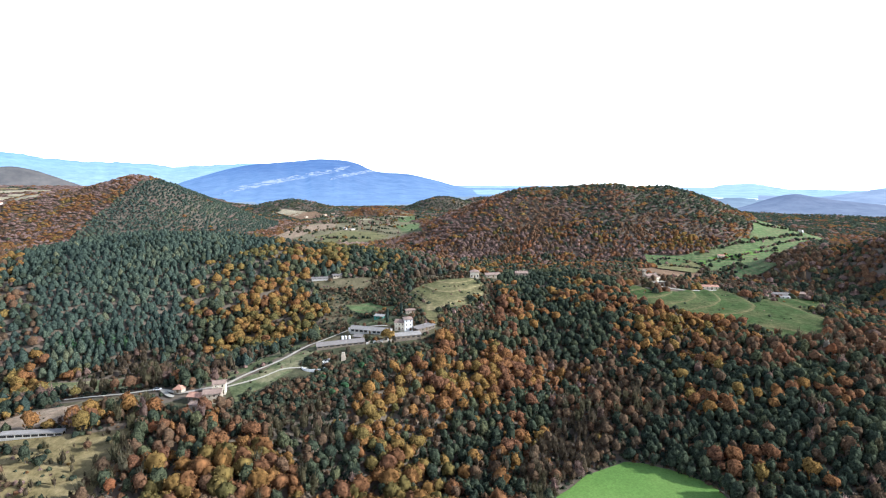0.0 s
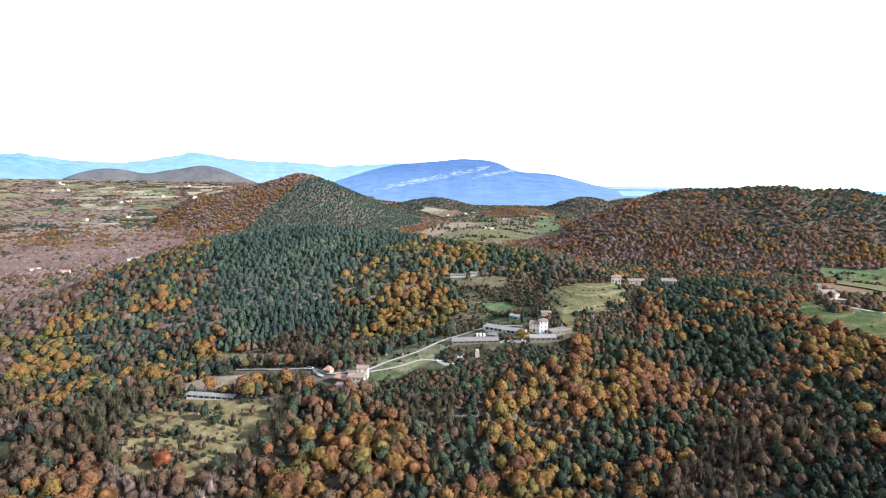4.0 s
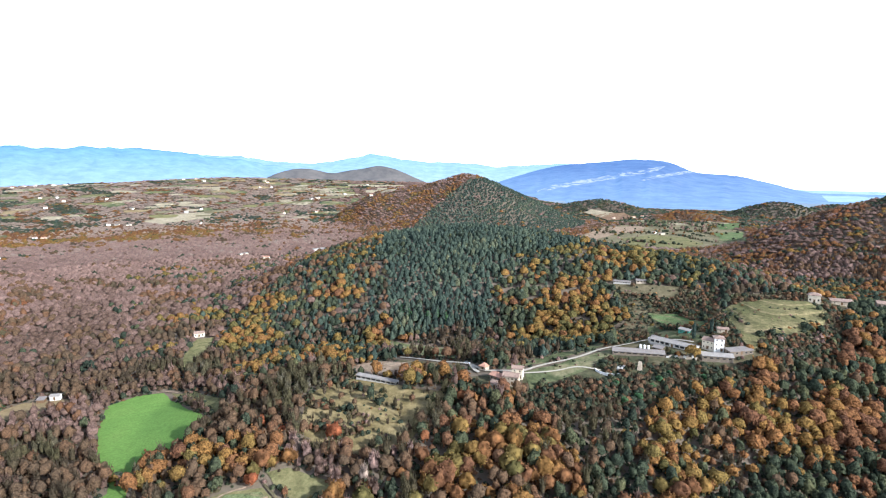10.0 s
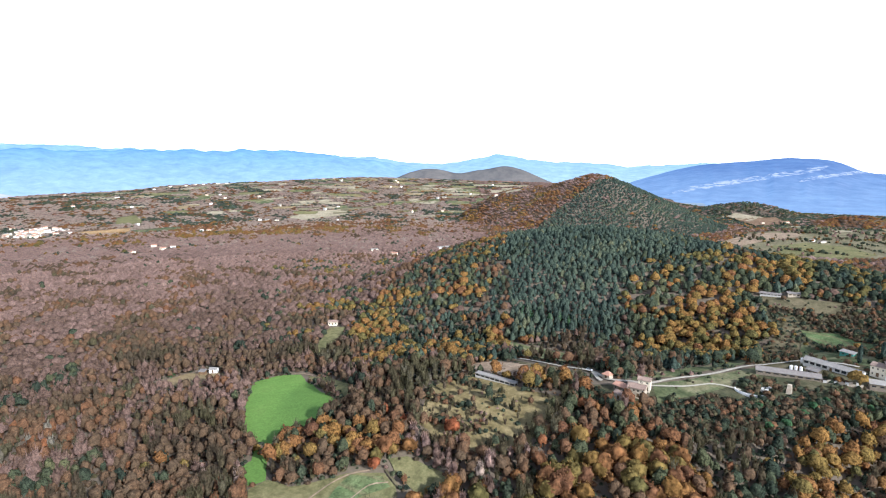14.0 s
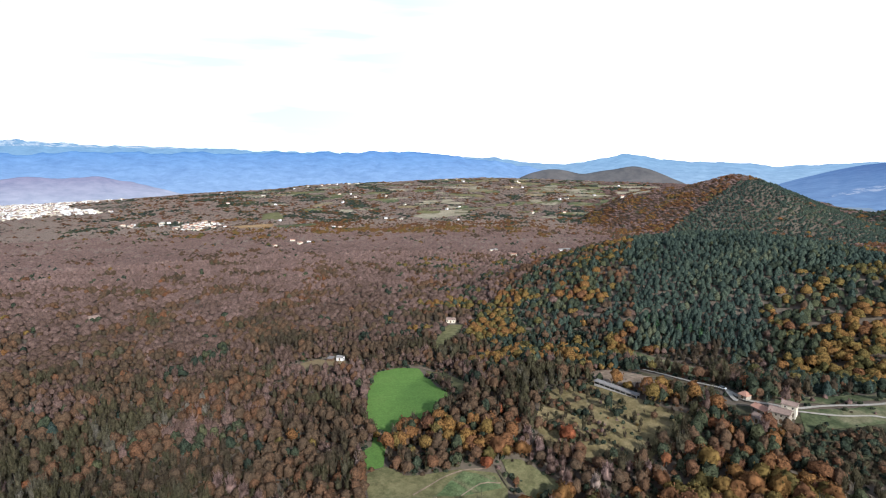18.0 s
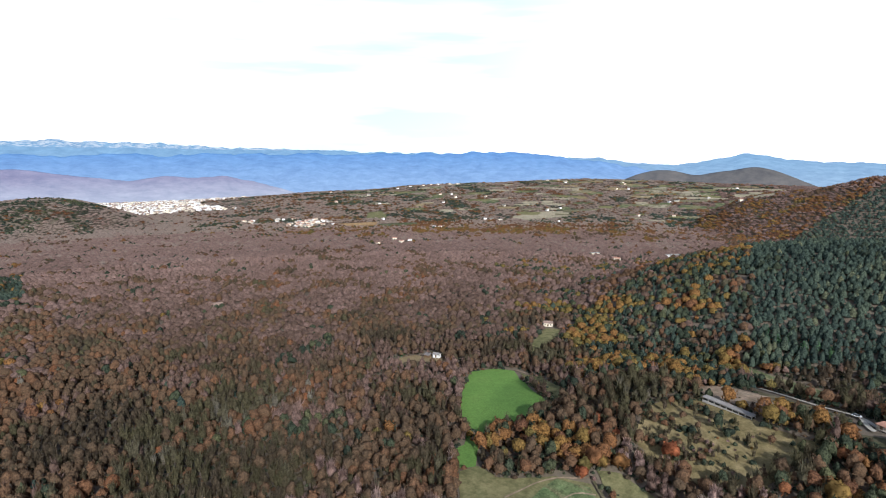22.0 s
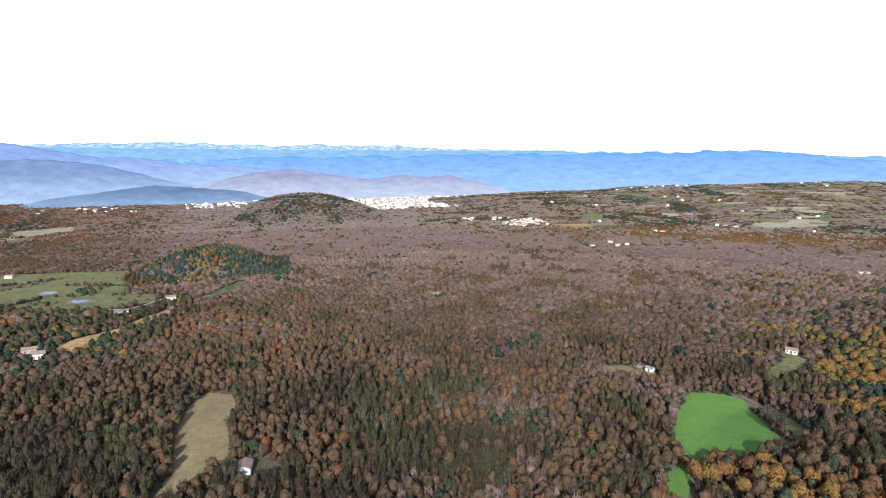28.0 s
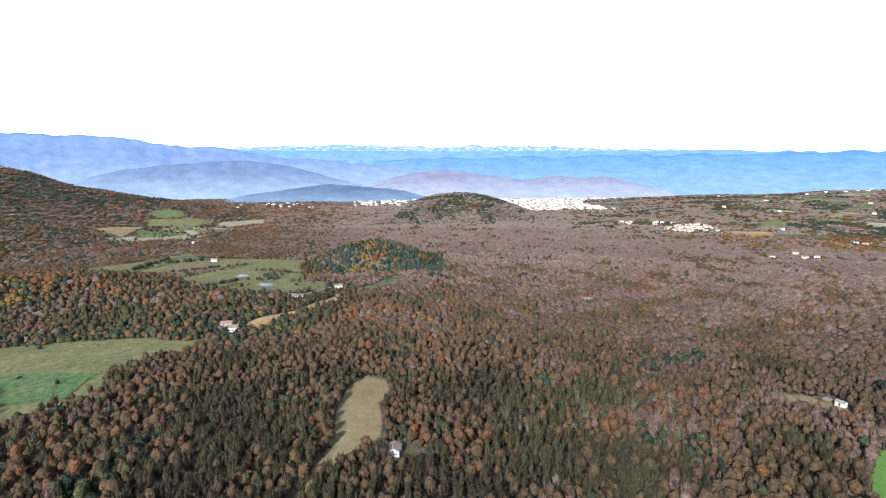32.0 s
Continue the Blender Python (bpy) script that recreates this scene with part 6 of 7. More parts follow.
    building("shed", "dark wooden shed in a clearing", "shed", (-389.8, 140.5), (-386.6, 143.3), 3.5, 2.3, M_WOOD, M_SHEET, "lean", 0.5, 1, (1, 0), (0.8, 0.9))
    building("house", "cream woodland house with a clay roof", "house", (-621.0, -17.5), (-621.0, -8.5), 6.0, 3.2, M_STONE, M_TILE, "gable", 1.4, 1, (3, 1))
    building("cabin", "small white cabin with a brown tile roof", "house", (-247.0, -97.5), (-254.8, -99.2), 6.5, 3.2, M_WHITE, M_TILE, "gable", 1.6, 1, (3, 2), (0.9, 1.1))
    building("farmhouse", "stone farmhouse with a white gable by the pasture", "house", (-406.5, -328.0), (-410.5, -321.0), 7.0, 3.8, M_WHITE, M_TILE, "gable", 1.6, 2, (3, 1))
    building("outbuilding", "stone barn beside the pasture farmhouse", "barn", (-416.5, -345.0), (-420.5, -335.5), 7.0, 3.5, M_STONE, M_TILE, "gable", 1.2, 1, (2, 1))
    building("house", "grey-roofed house near the ponds", "house", (-522.0, -332.0), (-530.0, -324.0), 7.0, 3.4, M_CREAM, M_SHEET, "gable", 1.2, 1, (3, 1))
    building("house", "cream house between pasture hedges", "house", (-599.0, -321.0), (-605.0, -313.0), 7.0, 4.0, M_CREAM, M_TILE, "gable", 1.2, 1, (2, 1))
    building("barn", "white barn at the foot of the wooded hill", "barn", (-683.0, 676.0), (-674.0, 698.0), 9.0, 4.5, M_WHITE, M_SHEET_PALE, "gable", 1.4, 1, (4, 1))


settlement()


# ---- village, far farmhouses and the town ----
def simple_house(kind, wall_mat, roof_mat, L, W, h, rise, floors):
    ob = building(kind, "", "house", (0, 0), (L, 0), W, h, wall_mat, roof_mat, "gable" if rise > 0.1 else "flat", rise, floors, (0, 0))
    CLEAR.pop()
    return ob


def hamlets():
    r3 = random.Random(11)
    looks = [("white two-storey village house with a clay roof", M_WHITE, M_TILE, 8, 6.5, 4.4, 1.1, 2),
             ("cream village house with a red tile roof", M_CREAM, M_TILE_RED, 9, 6.5, 4.2, 1.1, 2),
             ("long white farm building with a pale roof", M_CREAM, M_SHEET_PALE, 14, 7, 3.2, 0.9, 1)]
    models = []
    for label, *rest in looks:
        m = simple_house("village_house", *rest)
        tagged(m, label, "house")
        models.append(m)
    first = [True] * len(models)
    spots = []
    for _ in range(62):                                   # village in the plain
        a = r3.gauss(82.2, 1.1) if r3.random() < 0.75 else r3.uniform(82, 88.5)
        spots.append((a, 1440 + r3.uniform(-40, 110) + abs(a - 82) * 12, "houses of the village in the plain"))
    for _ in range(34):
        spots.append((r3.uniform(36, 80), r3.uniform(1500, 2380), "farmhouses scattered on the plateau"))
    for a, d in ((62.0, 1545), (62.9, 1552), (63.6, 1560), (72.5, 1080), (71.6, 1100), (73.2, 1130), (75.0, 1060), (68.4, 1350), (69.0, 1362), (70.1, 2300), (68.6, 2330), (67.4, 2325), (66.5, 2340), (69.3, 2340), (57.2, 2360), (56.1, 2390),
                 (9.6, 1290), (10.3, 1302), (0.4, 1480), (-0.3, 1495), (0.9, 1520), (12.3, 1700), (11.5, 1730), (14.2, 1650), (8.8, 1850), (-33.6, 1180), (-27.5, 900), (131.5, 1180), (129.8, 940), (133.0, 1400), (50.0, 905), (52.2, 960)):
        spots.append((a, d, "farmhouses scattered in the valleys"))
    for a, d, grp in spots:
        k = r3.choices((0, 1, 2), (5, 4, 2))[0]
        x, y = (float(v) for v in pol(a, d))
        z = float(lie(x, y)[0]) + 0.6
        m = pose(x, y, z, 0, 0, a + r3.uniform(-70, 70))
        if first[k]:
            models[k].matrix_world, first[k], ob = m, False, models[k]
        else:
            ob = copy_thing(models[k], m)
        tagged(ob, group=grp)
        CLEAR.append([(x - 13, y - 13), (x + 13, y - 13), (x + 13, y + 13), (x - 13, y + 13)])


def town():
    """Hundreds of pale houses and blocks, joined, drawn small and near to fit the camera's view."""
    r4 = np.random.default_rng(21)
    pieces = {}
    for area, (a0, a1, d0, d1, n) in enumerate(((88.0, 100.8, 1900, 2650, 1500), (84.5, 88.5, 1850, 2300, 70), (108, 116, 2200, 2600, 110), (118, 128, 2100, 2400, 18))):
        a, d = r4.uniform(a0, a1, n), d0 + (d1 - d0) * r4.random(n) ** 0.9
        x, y = pol(a, d)
        z = lie(x, y)
        for k in range(n):
            if z[k] > 16:
                continue
            big = r4.random() < 0.22
            L, W, h = (r4.uniform(12, 20), r4.uniform(8, 10), r4.uniform(6, 9)) if big else (r4.uniform(6, 11), r4.uniform(5.5, 8), r4.uniform(3.5, 6))
            t = r4.uniform(0, math.pi)
            c, s = math.cos(t), math.sin(t)

            def at(u, v, zz):
                return (x[k] + u * c - v * s, y[k] + u * s + v * c, z[k] + zz)
            lo = [at(-L / 2, -W / 2, -3), at(L / 2, -W / 2, -3), at(L / 2, W / 2, -3), at(-L / 2, W / 2, -3)]
            up = [at(-L / 2, -W / 2, h), at(L / 2, -W / 2, h), at(L / 2, W / 2, h), at(-L / 2, W / 2, h)]
            rise = 0.4 if big else 2.2
            r0, r1 = at(-L / 2, 0, h + rise), at(L / 2, 0, h + rise)
            wall = pieces.setdefault((area, "wall", int(r4.random() < 0.35)), [])
            for i in range(4):
                wall.append([lo[i], lo[(i + 1) % 4], up[(i + 1) % 4], up[i]])
            wall.append([up[1], up[2], r1, r1])
            wall.append([up[3], up[0], r0, r0])
            roof = pieces.setdefault((area, "roof", int(big)), [])
            roof.append([up[0], up[1], r1, r0])
            roof.append([up[2], up[3], r0, r1])
    for (area, what, k), quads in pieces.items():
        v = np.array(quads)
        mat = ((M_WHITE, M_CREAM) if what == "wall" else (M_TILE, M_CONCRETE))[k]
        ob = new("town_buildings", mesh_from("town_buildings", v, 4, np.arange(len(v) * 4), mat))
        tagged(ob, "pale walls of a dense town in the valley" if what == "wall" else "clay and grey roofs of a dense town", "town", kind="stuff")


hamlets()
town()
TOWN = ((87.5, 101, 1870, 2660), (108, 118, 2140, 2600))


# ---- single trees, hedges and small things ----
def cypress(x, y, h):
    root = new("cypress_tree")
    root.location = (x, y, float(lie(x, y)[0]) - 0.1)
    tagged(root, "slim dark cypress beside the farm", "tree", "cypresses at the farm")
    bm = bmesh.new()
    bmesh.ops.create_cone(bm, cap_ends=True, segments=7, radius1=0.2, radius2=0.08, depth=h * 0.5, matrix=Matrix.Translation((0, 0, h * 0.25)))
    part("trunk", bm, M_BARK, root)
    v, f = ringed(9, [(0.9, 0.30), (0.7, 0.46), (0.45, 0.5), (0.2, 0.46), (0.03, 0.3)])
    v = v * (1 + rng.uniform(-0.12, 0.12, (len(v), 1)) * np.array([1, 1, 0.1]))
    k = rng.integers(1, len(v), 70)
    q = joined((v, f), faces_of(quads_at(v[k], unit(70), rng.uniform(0.05, 0.11, 70))))
    c = new("crown", mesh_from("crown", q[0] * np.array([2.6, 2.6, h]), 3, q[1], LEAF["pine"], tint=np.full(len(q[1]), 0.0)))
    c.parent = root


cypress(-40.0, 377.0, 11.5)
cypress(-31.0, 390.0, 11.0)


def feed_silo(x, y):
    root = new("feed_silo")
    root.location = (x, y, float(lie(x, y)[0]))
    tagged(root, "white feed silo on legs beside a barn", "silo", "feed silos at the barn")
    for nm, r0, r1, z0, z1 in (("hopper", 0.2, 0.8, 0.9, 1.9), ("tank", 0.8, 0.8, 1.9, 3.9), ("cap", 0.85, 0.2, 3.9, 4.4)):
        bm = bmesh.new()
        bmesh.ops.create_cone(bm, cap_ends=True, segments=16, radius1=r0, radius2=r1, depth=z1 - z0, matrix=Matrix.Translation((0, 0, (z0 + z1) / 2)))
        part(nm, bm, M_WHITE, root)
    for k in range(4):
        bm = bmesh.new()
        cx, cy = 0.62 * math.cos(k * math.pi / 2 + 0.78), 0.62 * math.sin(k * math.pi / 2 + 0.78)
        block(bm, cx - 0.06, cy - 0.06, -0.5, cx + 0.06, cy + 0.06, 2.4)
        part("leg", bm, M_CONCRETE, root)


feed_silo(-66.0, 342.6)
feed_silo(-63.8, 342.9)
feed_silo(-61.4, 343.2)
feed_silo(-64.6, 361.5)


def curved_wall():
    """Pale curved retaining wall of a farm ramp."""
    bm = bmesh.new()
    n = 14
    z0 = float(lie(-76, 303)[0])
    for k in range(n):
        a0, a1 = math.pi * (1.0 + k / n), math.pi * (1.0 + (k + 1) / n)
        ring = [(-76 + r * math.cos(a) * 1.15, 305 + r * math.sin(a) * 0.7) for a, r in ((a0, 6.4), (a1, 6.4), (a1, 5.9), (a0, 5.9))]
        prism(bm, [(x, y, z0 - 2) for x, y in ring], [(x, y, z0 + 1.5) for x, y in ring])
    bmesh.ops.recalc_face_normals(bm, faces=bm.faces)
    ob = link_mesh("retaining_wall", bm, M_WHITE)
    tagged(ob, "pale curved retaining wall below the farm", "wall")
    bm = bmesh.new()
    block(bm, -72.5, 309, float(lie(-71, 312)[0]) - 2, -69.0, 317, float(lie(-71, 312)[0]) + 1.2)
    tagged(link_mesh("loading_ramp", bm, M_CONCRETE), "concrete loading ramp beside the low barn", "ramp")
    bm = bmesh.new()
    zz = float(lie(-60.6, 316)[0])
    prism(bm, [(-62.2, 315, zz - 2), (-59.2, 315.6, zz - 2), (-59.4, 318, zz - 2), (-62, 318, zz - 2)], [(-61.6, 315.6, zz + 5), (-59.8, 316, zz + 5), (-59.9, 317.6, zz + 5), (-61.6, 317.6, zz + 5)])
    tagged(link_mesh("stone_buttress", bm, M_STONE), "pale ochre stone buttress under the barn", "wall")


curved_wall()


def ruined_wall(p, q, n, h):
    """Broken stone wall: blocks of uneven height, end to end."""
    r = random.Random(31)
    p, q = Vector((*p, 0)), Vector((*q, 0))
    u = (q - p).normalized()
    step = (q - p).length / n
    root = new("ruined_wall")
    root.matrix_world = Matrix.Translation((p.x, p.y, float(lie(p.x, p.y)[0]))) @ Matrix.Rotation(math.atan2(u.y, u.x), 4, "Z")
    tagged(root, "broken pale stone wall of a roofless barn", "wall")
    for k in range(n):
        c = p + u * step * (k + 0.5)
        z = float(lie(c.x, c.y)[0]) - root.matrix_world.translation.z
        bm = bmesh.new()
        a, b = h * r.uniform(0.45, 1.0), h * r.uniform(0.45, 1.0)
        x0, x1 = k * step, (k + 1) * step - 0.02
        prism(bm, [(x0, 0, z - 2), (x1, 0, z - 2), (x1, 0.6, z - 2), (x0, 0.6, z - 2)], [(x0, 0, z + a), (x1, 0, z + b), (x1, 0.6, z + b), (x0, 0.6, z + a)])
        part("wall_piece", bm, M_STONE if k % 3 else M_CONCRETE, root)


ruined_wall((-50.0, 338.4), (-33.5, 343.8), 11, 2.6)


def car(x, y, turn, colour, label="small white car parked by the farm track"):
    root = new("car")
    root.matrix_world = pose(x, y, float(lie(x, y)[0]) + 0.95, 0, 0, turn)
    tagged(root, label, "car")
    m, nt, b = nodes_of("car_paint")
    b.inputs["Base Color"].default_value, b.inputs["Roughness"].default_value = (*colour, 1), 0.3
    bm = bmesh.new()
    block(bm, -2.0, -0.85, 0.3, 2.0, 0.85, 0.85)
    bmesh.ops.bevel(bm, geom=bm.edges[:], offset=0.12, segments=2, affect="EDGES")
    part("body", bm, m, root)
    bm = bmesh.new()
    prism(bm, [(-1.5, -0.8, 0.85), (1.1, -0.8, 0.85), (1.1, 0.8, 0.85), (-1.5, 0.8, 0.85)], [(-1.2, -0.65, 1.42), (0.5, -0.65, 1.42), (0.5, 0.65, 1.42), (-1.2, 0.65, 1.42)])
    part("cabin", bm, M_GLASS, root)
    for cx in (-1.25, 1.25):
        for cy in (-0.8, 0.8):
            bm = bmesh.new()
            bmesh.ops.create_cone(bm, cap_ends=True, segments=14, radius1=0.32, radius2=0.32, depth=0.2, matrix=Matrix.Translation((cx, cy, 0.32)) @ Matrix.Rotation(math.pi / 2, 4, "X"))
            part("wheel", bm, M_WOOD, root)


car(-156.0, 280.8, 15, (0.8, 0.8, 0.8))
# pasture vehicles of unsure make, drawn with the car's shape
car(-331.3, -344.6, 40, (0.8, 0.8, 0.8), "small white vehicle standing in a pasture")
car(-332.3, -335.2, 70, (0.6, 0.45, 0.2), "small ochre vehicle standing in a pasture")


def keep_clear(x, y):
    r = np.zeros(len(x), bool)
    for poly in CLEAR:
        p = np.array(poly)
        m = (x > p[:, 0].min()) & (x < p[:, 0].max()) & (y > p[:, 1].min()) & (y < p[:, 1].max())
        if m.any():
            k = np.nonzero(m)[0]
            r[k[inside(x[k], y[k], poly)]] = True
    for line, w in CLEAR_LINES:
        r |= near_line(x, y, line, w)
    az, d = np.degrees(np.arctan2(-x, y)), np.hypot(x, y)
    for a0, a1, d0, d1 in TOWN:
        r |= (az > a0) & (az < a1) & (d > d0) & (d < d1) & (rng.random(len(x)) < 0.7)
    return r


def bushes():
    """Shrubs and small trees standing loose in meadows, and hedges along their edges."""
    r5 = np.random.default_rng(3)
    xs, ys, ss = [], [], []
    for poly, n, s in ((CLEAR[0], 90, 0.28), (CLEAR[7], 90, 0.32), (CLEAR[3], 14, 0.3), (CLEAR[2], 12, 0.35), (CLEAR[5], 6, 0.25), (CLEAR[6], 16, 0.25), (CLEAR[8], 70, 0.8), (CLEAR[11], 120, 0.8),
                       (CLEAR[28], 40, 0.45), (CLEAR[23], 8, 0.3), (CLEAR[22], 4, 0.3), (CLEAR[26], 6, 0.6), (CLEAR[36], 130, 0.09), (CLEAR[19], 5, 0.2), (CLEAR[33], 60, 1.0)):
        p = np.array(poly)
        x, y = r5.uniform(p[:, 0].min(), p[:, 0].max(), n * 4), r5.uniform(p[:, 1].min(), p[:, 1].max(), n * 4)
        k = np.nonzero(inside(x, y, poly))[0][:n]
        xs += list(x[k])
        ys += list(y[k])
        ss += list(s * r5.uniform(0.6, 1.4, len(k)))
    for line, n, s in HEDGES:
        for (x0, y0), (x1, y1) in zip(line, line[1:]):
            m = max(2, int(math.hypot(x1 - x0, y1 - y0) / n))
            t = (np.arange(m) + r5.uniform(0, 1, m)) / m
            xs += list(x0 + (x1 - x0) * t + r5.normal(0, n * 0.25, m))
            ys += list(y0 + (y1 - y0) * t + r5.normal(0, n * 0.25, m))
            ss += list(s * r5.uniform(0.7, 1.3, m))
    for x, y, n, spread, s in CLUMPS:
        xs += list(r5.normal(x, spread, n))
        ys += list(r5.normal(y, spread, n))
        ss += list(s * r5.uniform(0.6, 1.4, n))
    xs, ys, ss = np.array(xs), np.array(ys), np.array(ss)
    pick = r5.random(len(xs))
    for name, lo, hi in (("holm", 0, 0.4), ("bare", 0.4, 0.6), ("grey", 0.6, 0.9), ("oak", 0.9, 1.01)):
        m = (pick >= lo) & (pick < hi)
        v, f, t = planted(CROWNS[name][1], xs[m], ys[m], 7.0 * ss[m], 7.5 * ss[m], r5.uniform(0.1, 0.8, m.sum()))
        v[:, 2] -= 0.9 * ss[m].mean()
        ob = new("bushes", mesh_from("bushes", v, 3, f, LEAF[name], tint=t))
        tagged(ob, "loose bushes and hedges among the meadows", "bushes", kind="stuff")


CLUMPS = [
    (36, 462, 14, 5.0, 0.6),
    (29, 432, 16, 5.0, 0.7),
    (-27, 442, 14, 6.0, 0.55),
    (-20, 420, 12, 5.0, 0.5),
    (8, 470, 16, 9.0, 0.35),
    (4, 398, 14, 5.0, 0.6),
    (15, 430, 12, 8.0, 0.25),
    (305, 518, 22, 8.0, 0.9),
    (327, 517, 18, 8.0, 0.8),
    (287, 521, 10, 6.0, 0.7),
    (335, 447, 30, 12.0, 0.9),
    (395, 501, 26, 14.0, 0.9),
    (286, 507, 14, 6.0, 0.8),
    (297, 498, 12, 6.0, 0.8),
    (284, 531, 10, 5.0, 0.7),
    (357, 507, 16, 8.0, 1.0),
    (384, 519, 14, 8.0, 1.0),
    (320, 443, 12, 8.0, 0.7),
    (391, 509, 10, 7.0, 0.9),
    (349, 539, 10, 6.0, 0.9),
    (822, 1314, 16, 16.0, 1.3),
    (436, 781, 16, 12.0, 1.0),
    (364, 683, 10, 8.0, 1.0),
    (255, 541, 8, 5.0, 0.6),
    (279, 549, 8, 5.0, 0.7),
    (22, 444, 22, 5.0, 0.35),
    (7, 414, 24, 6.0, 0.35),
    (-4, 450, 14, 5.0, 0.3),
    (30, 417, 20, 6.0, 0.5),
    (11, 386, 22, 7.0, 0.55),
    (-9, 360, 12, 5.0, 0.5),
    (-259, 121, 12, 2.6, 0.5),
    (-658, -451, 12, 10.0, 0.8),
    (-700, -375, 12, 12.0, 0.9),
    (-562, -437, 8, 8.0, 0.7),
    (-402, -393, 10, 8.0, 0.5),
    (-388, -412, 6, 6.0, 0.5),
    (-239, 1450, 14, 26.0, 1.2),
    (-185, 1388, 18, 30.0, 1.2),
    (-148, 1503, 16, 26.0, 1.2),
    (-291, 1522, 12, 24.0, 1.2),
    (-331, 1268, 10, 20.0, 1.1),
    (-360, 1610, 12, 26.0, 1.2),
    (-56, 1579, 12, 22.0, 1.1),
    (-110, 307, 10, 5.0, 0.4),
    (-99, 336, 10, 5.0, 0.4),
    (-124, 291, 8, 4.0, 0.4),
    (-336, -329, 8, 9.0, 0.5),
    (-324, -459, 12, 10.0, 0.6),
    (-626, -572, 12, 14.0, 0.9),
    (-628, -442, 12, 12.0, 0.9),
    (-628, -380, 14, 14.0, 0.9),
    (-522, -426, 10, 10.0, 0.8),
    (-177, 259, 10, 5.0, 0.3),
    (-162, 266, 8, 5.0, 0.3),
]
HEDGES = [
    ([(-611, -647), (-714, -676)], 2.4, 0.5),
    ([(-600, -559), (-652, -544), (-722, -526)], 2.4, 0.5),
    ([(-531, -455), (-596, -470)], 2.4, 0.5),
    ([(-603, -612), (-664, -565)], 2.4, 0.45),
    ([(-998, -1130), (-1062, -1078)], 4, 0.7),
    ([(-1013, -1063), (-1069, -966), (-1154, -903)], 4, 0.7),
    ([(-983, -874), (-1069, -845)], 4, 0.7),
    ([(-1098, -1118), (-1177, -1061)], 4, 0.7),
    ([(-557, 1754), (-380, 1486), (-274, 1421)], 6, 0.8),
    ([(-298, 1268), (-194, 1285), (-105, 1190)], 5, 0.8),
    ([(-325, 1600), (-222, 1582), (-125, 1421)], 6, 0.8),
    ([(374, 782), (438, 802), (523, 831)], 4, 0.7),
    ([(313, 806), (363, 794), (384, 776)], 4, 0.6),
    ([(491, 828), (633, 916)], 5, 0.8),
    ([(-380, 1264), (-310, 1242), (-276, 1240)], 9.0, 1.0),
    ([(-226, 1372), (-156, 1381), (-107, 1296)], 9.0, 1.0),
    ([(-321, 1404), (-248, 1459)], 9.0, 1.0),
    ([(-311, -492), (-334, -469), (-362, -420), (-375, -388)], 3.2, 0.75),
    ([(-680, -663), (-738, -614)], 3.2, 1.0),
    ([(-496, -439), (-520, -390), (-540, -358)], 3.2, 0.75),
    ([(317, 784), (337, 774), (362, 747)], 5.0, 0.75),
    ([(223, 572), (265, 598), (303, 600)], 5.0, 0.75),
    ([(538, 937), (620, 957), (819, 1160)], 5.0, 1.0),
    ([(-323, 197), (-291, 187), (-262, 177)], 3.2, 0.36),
    ([(-184, 214), (-171, 214), (-158, 212)], 3.2, 0.36),
    ([(-190, 192), (-179, 200)], 3.2, 0.36),
    ([(-186, 184), (-174, 190)], 3.2, 0.36),
    ([(-213, 234), (-195, 243), (-182, 254)], 3.0, 0.36),
    ([(-177, 147), (-164, 149)], 3.2, 0.36),
    ([(-622, -664), (-715, -685)], 3.2, 1.0),
    ([(-604, -610), (-716, -533)], 3.2, 0.75),
    ([(-524, -451), (-608, -472)], 3.0, 0.75),
    ([(-677, -494), (-676, -409)], 3.2, 0.75),
    ([(-374, -346), (-408, -345), (-408, -320)], 3.2, 0.75),
    ([(-451, -339), (-495, -314), (-572, -308)], 3.2, 0.75),
    ([(-426, -302), (-479, -278), (-544, -272)], 3.2, 0.75),
    ([(-185, 221), (-172, 221), (-161, 220)], 3.0, 0.36),
    ([(-186, 210), (-175, 208), (-166, 208)], 3.0, 0.36),
    ([(-194, 193), (-184, 197), (-175, 203), (-164, 202), (-154, 202)], 3.0, 0.36),
    ([(-195, 175), (-184, 178), (-174, 182)], 3.0, 0.36),
    ([(-327, 194), (-307, 188), (-268, 175)], 3.0, 0.36),
    ([(-191, 152), (-180, 153), (-174, 153)], 3.0, 0.36),
    ([(-320, 201), (-277, 183), (-254, 174)], 3.2, 0.36),
    ([(331, 789), (363, 733)], 5.0, 0.75),
    ([(390, 809), (490, 849), (618, 922)], 5.0, 1.0),
    ([(333, 665), (385, 676)], 5.0, 0.75),
    ([(-296, -347), (-327, -332)], 3.2, 0.75),
    ([(-1023, -1056), (-1016, -919)], 8.0, 1.0),
    ([(-344, 1212), (-240, 1298), (-130, 1394)], 9.0, 1.0),
    ([(-352, 1407), (-252, 1529), (-140, 1674)], 9.0, 1.0),
    ([(-256, 1121), (-148, 1120)], 6.0, 1.0),
]


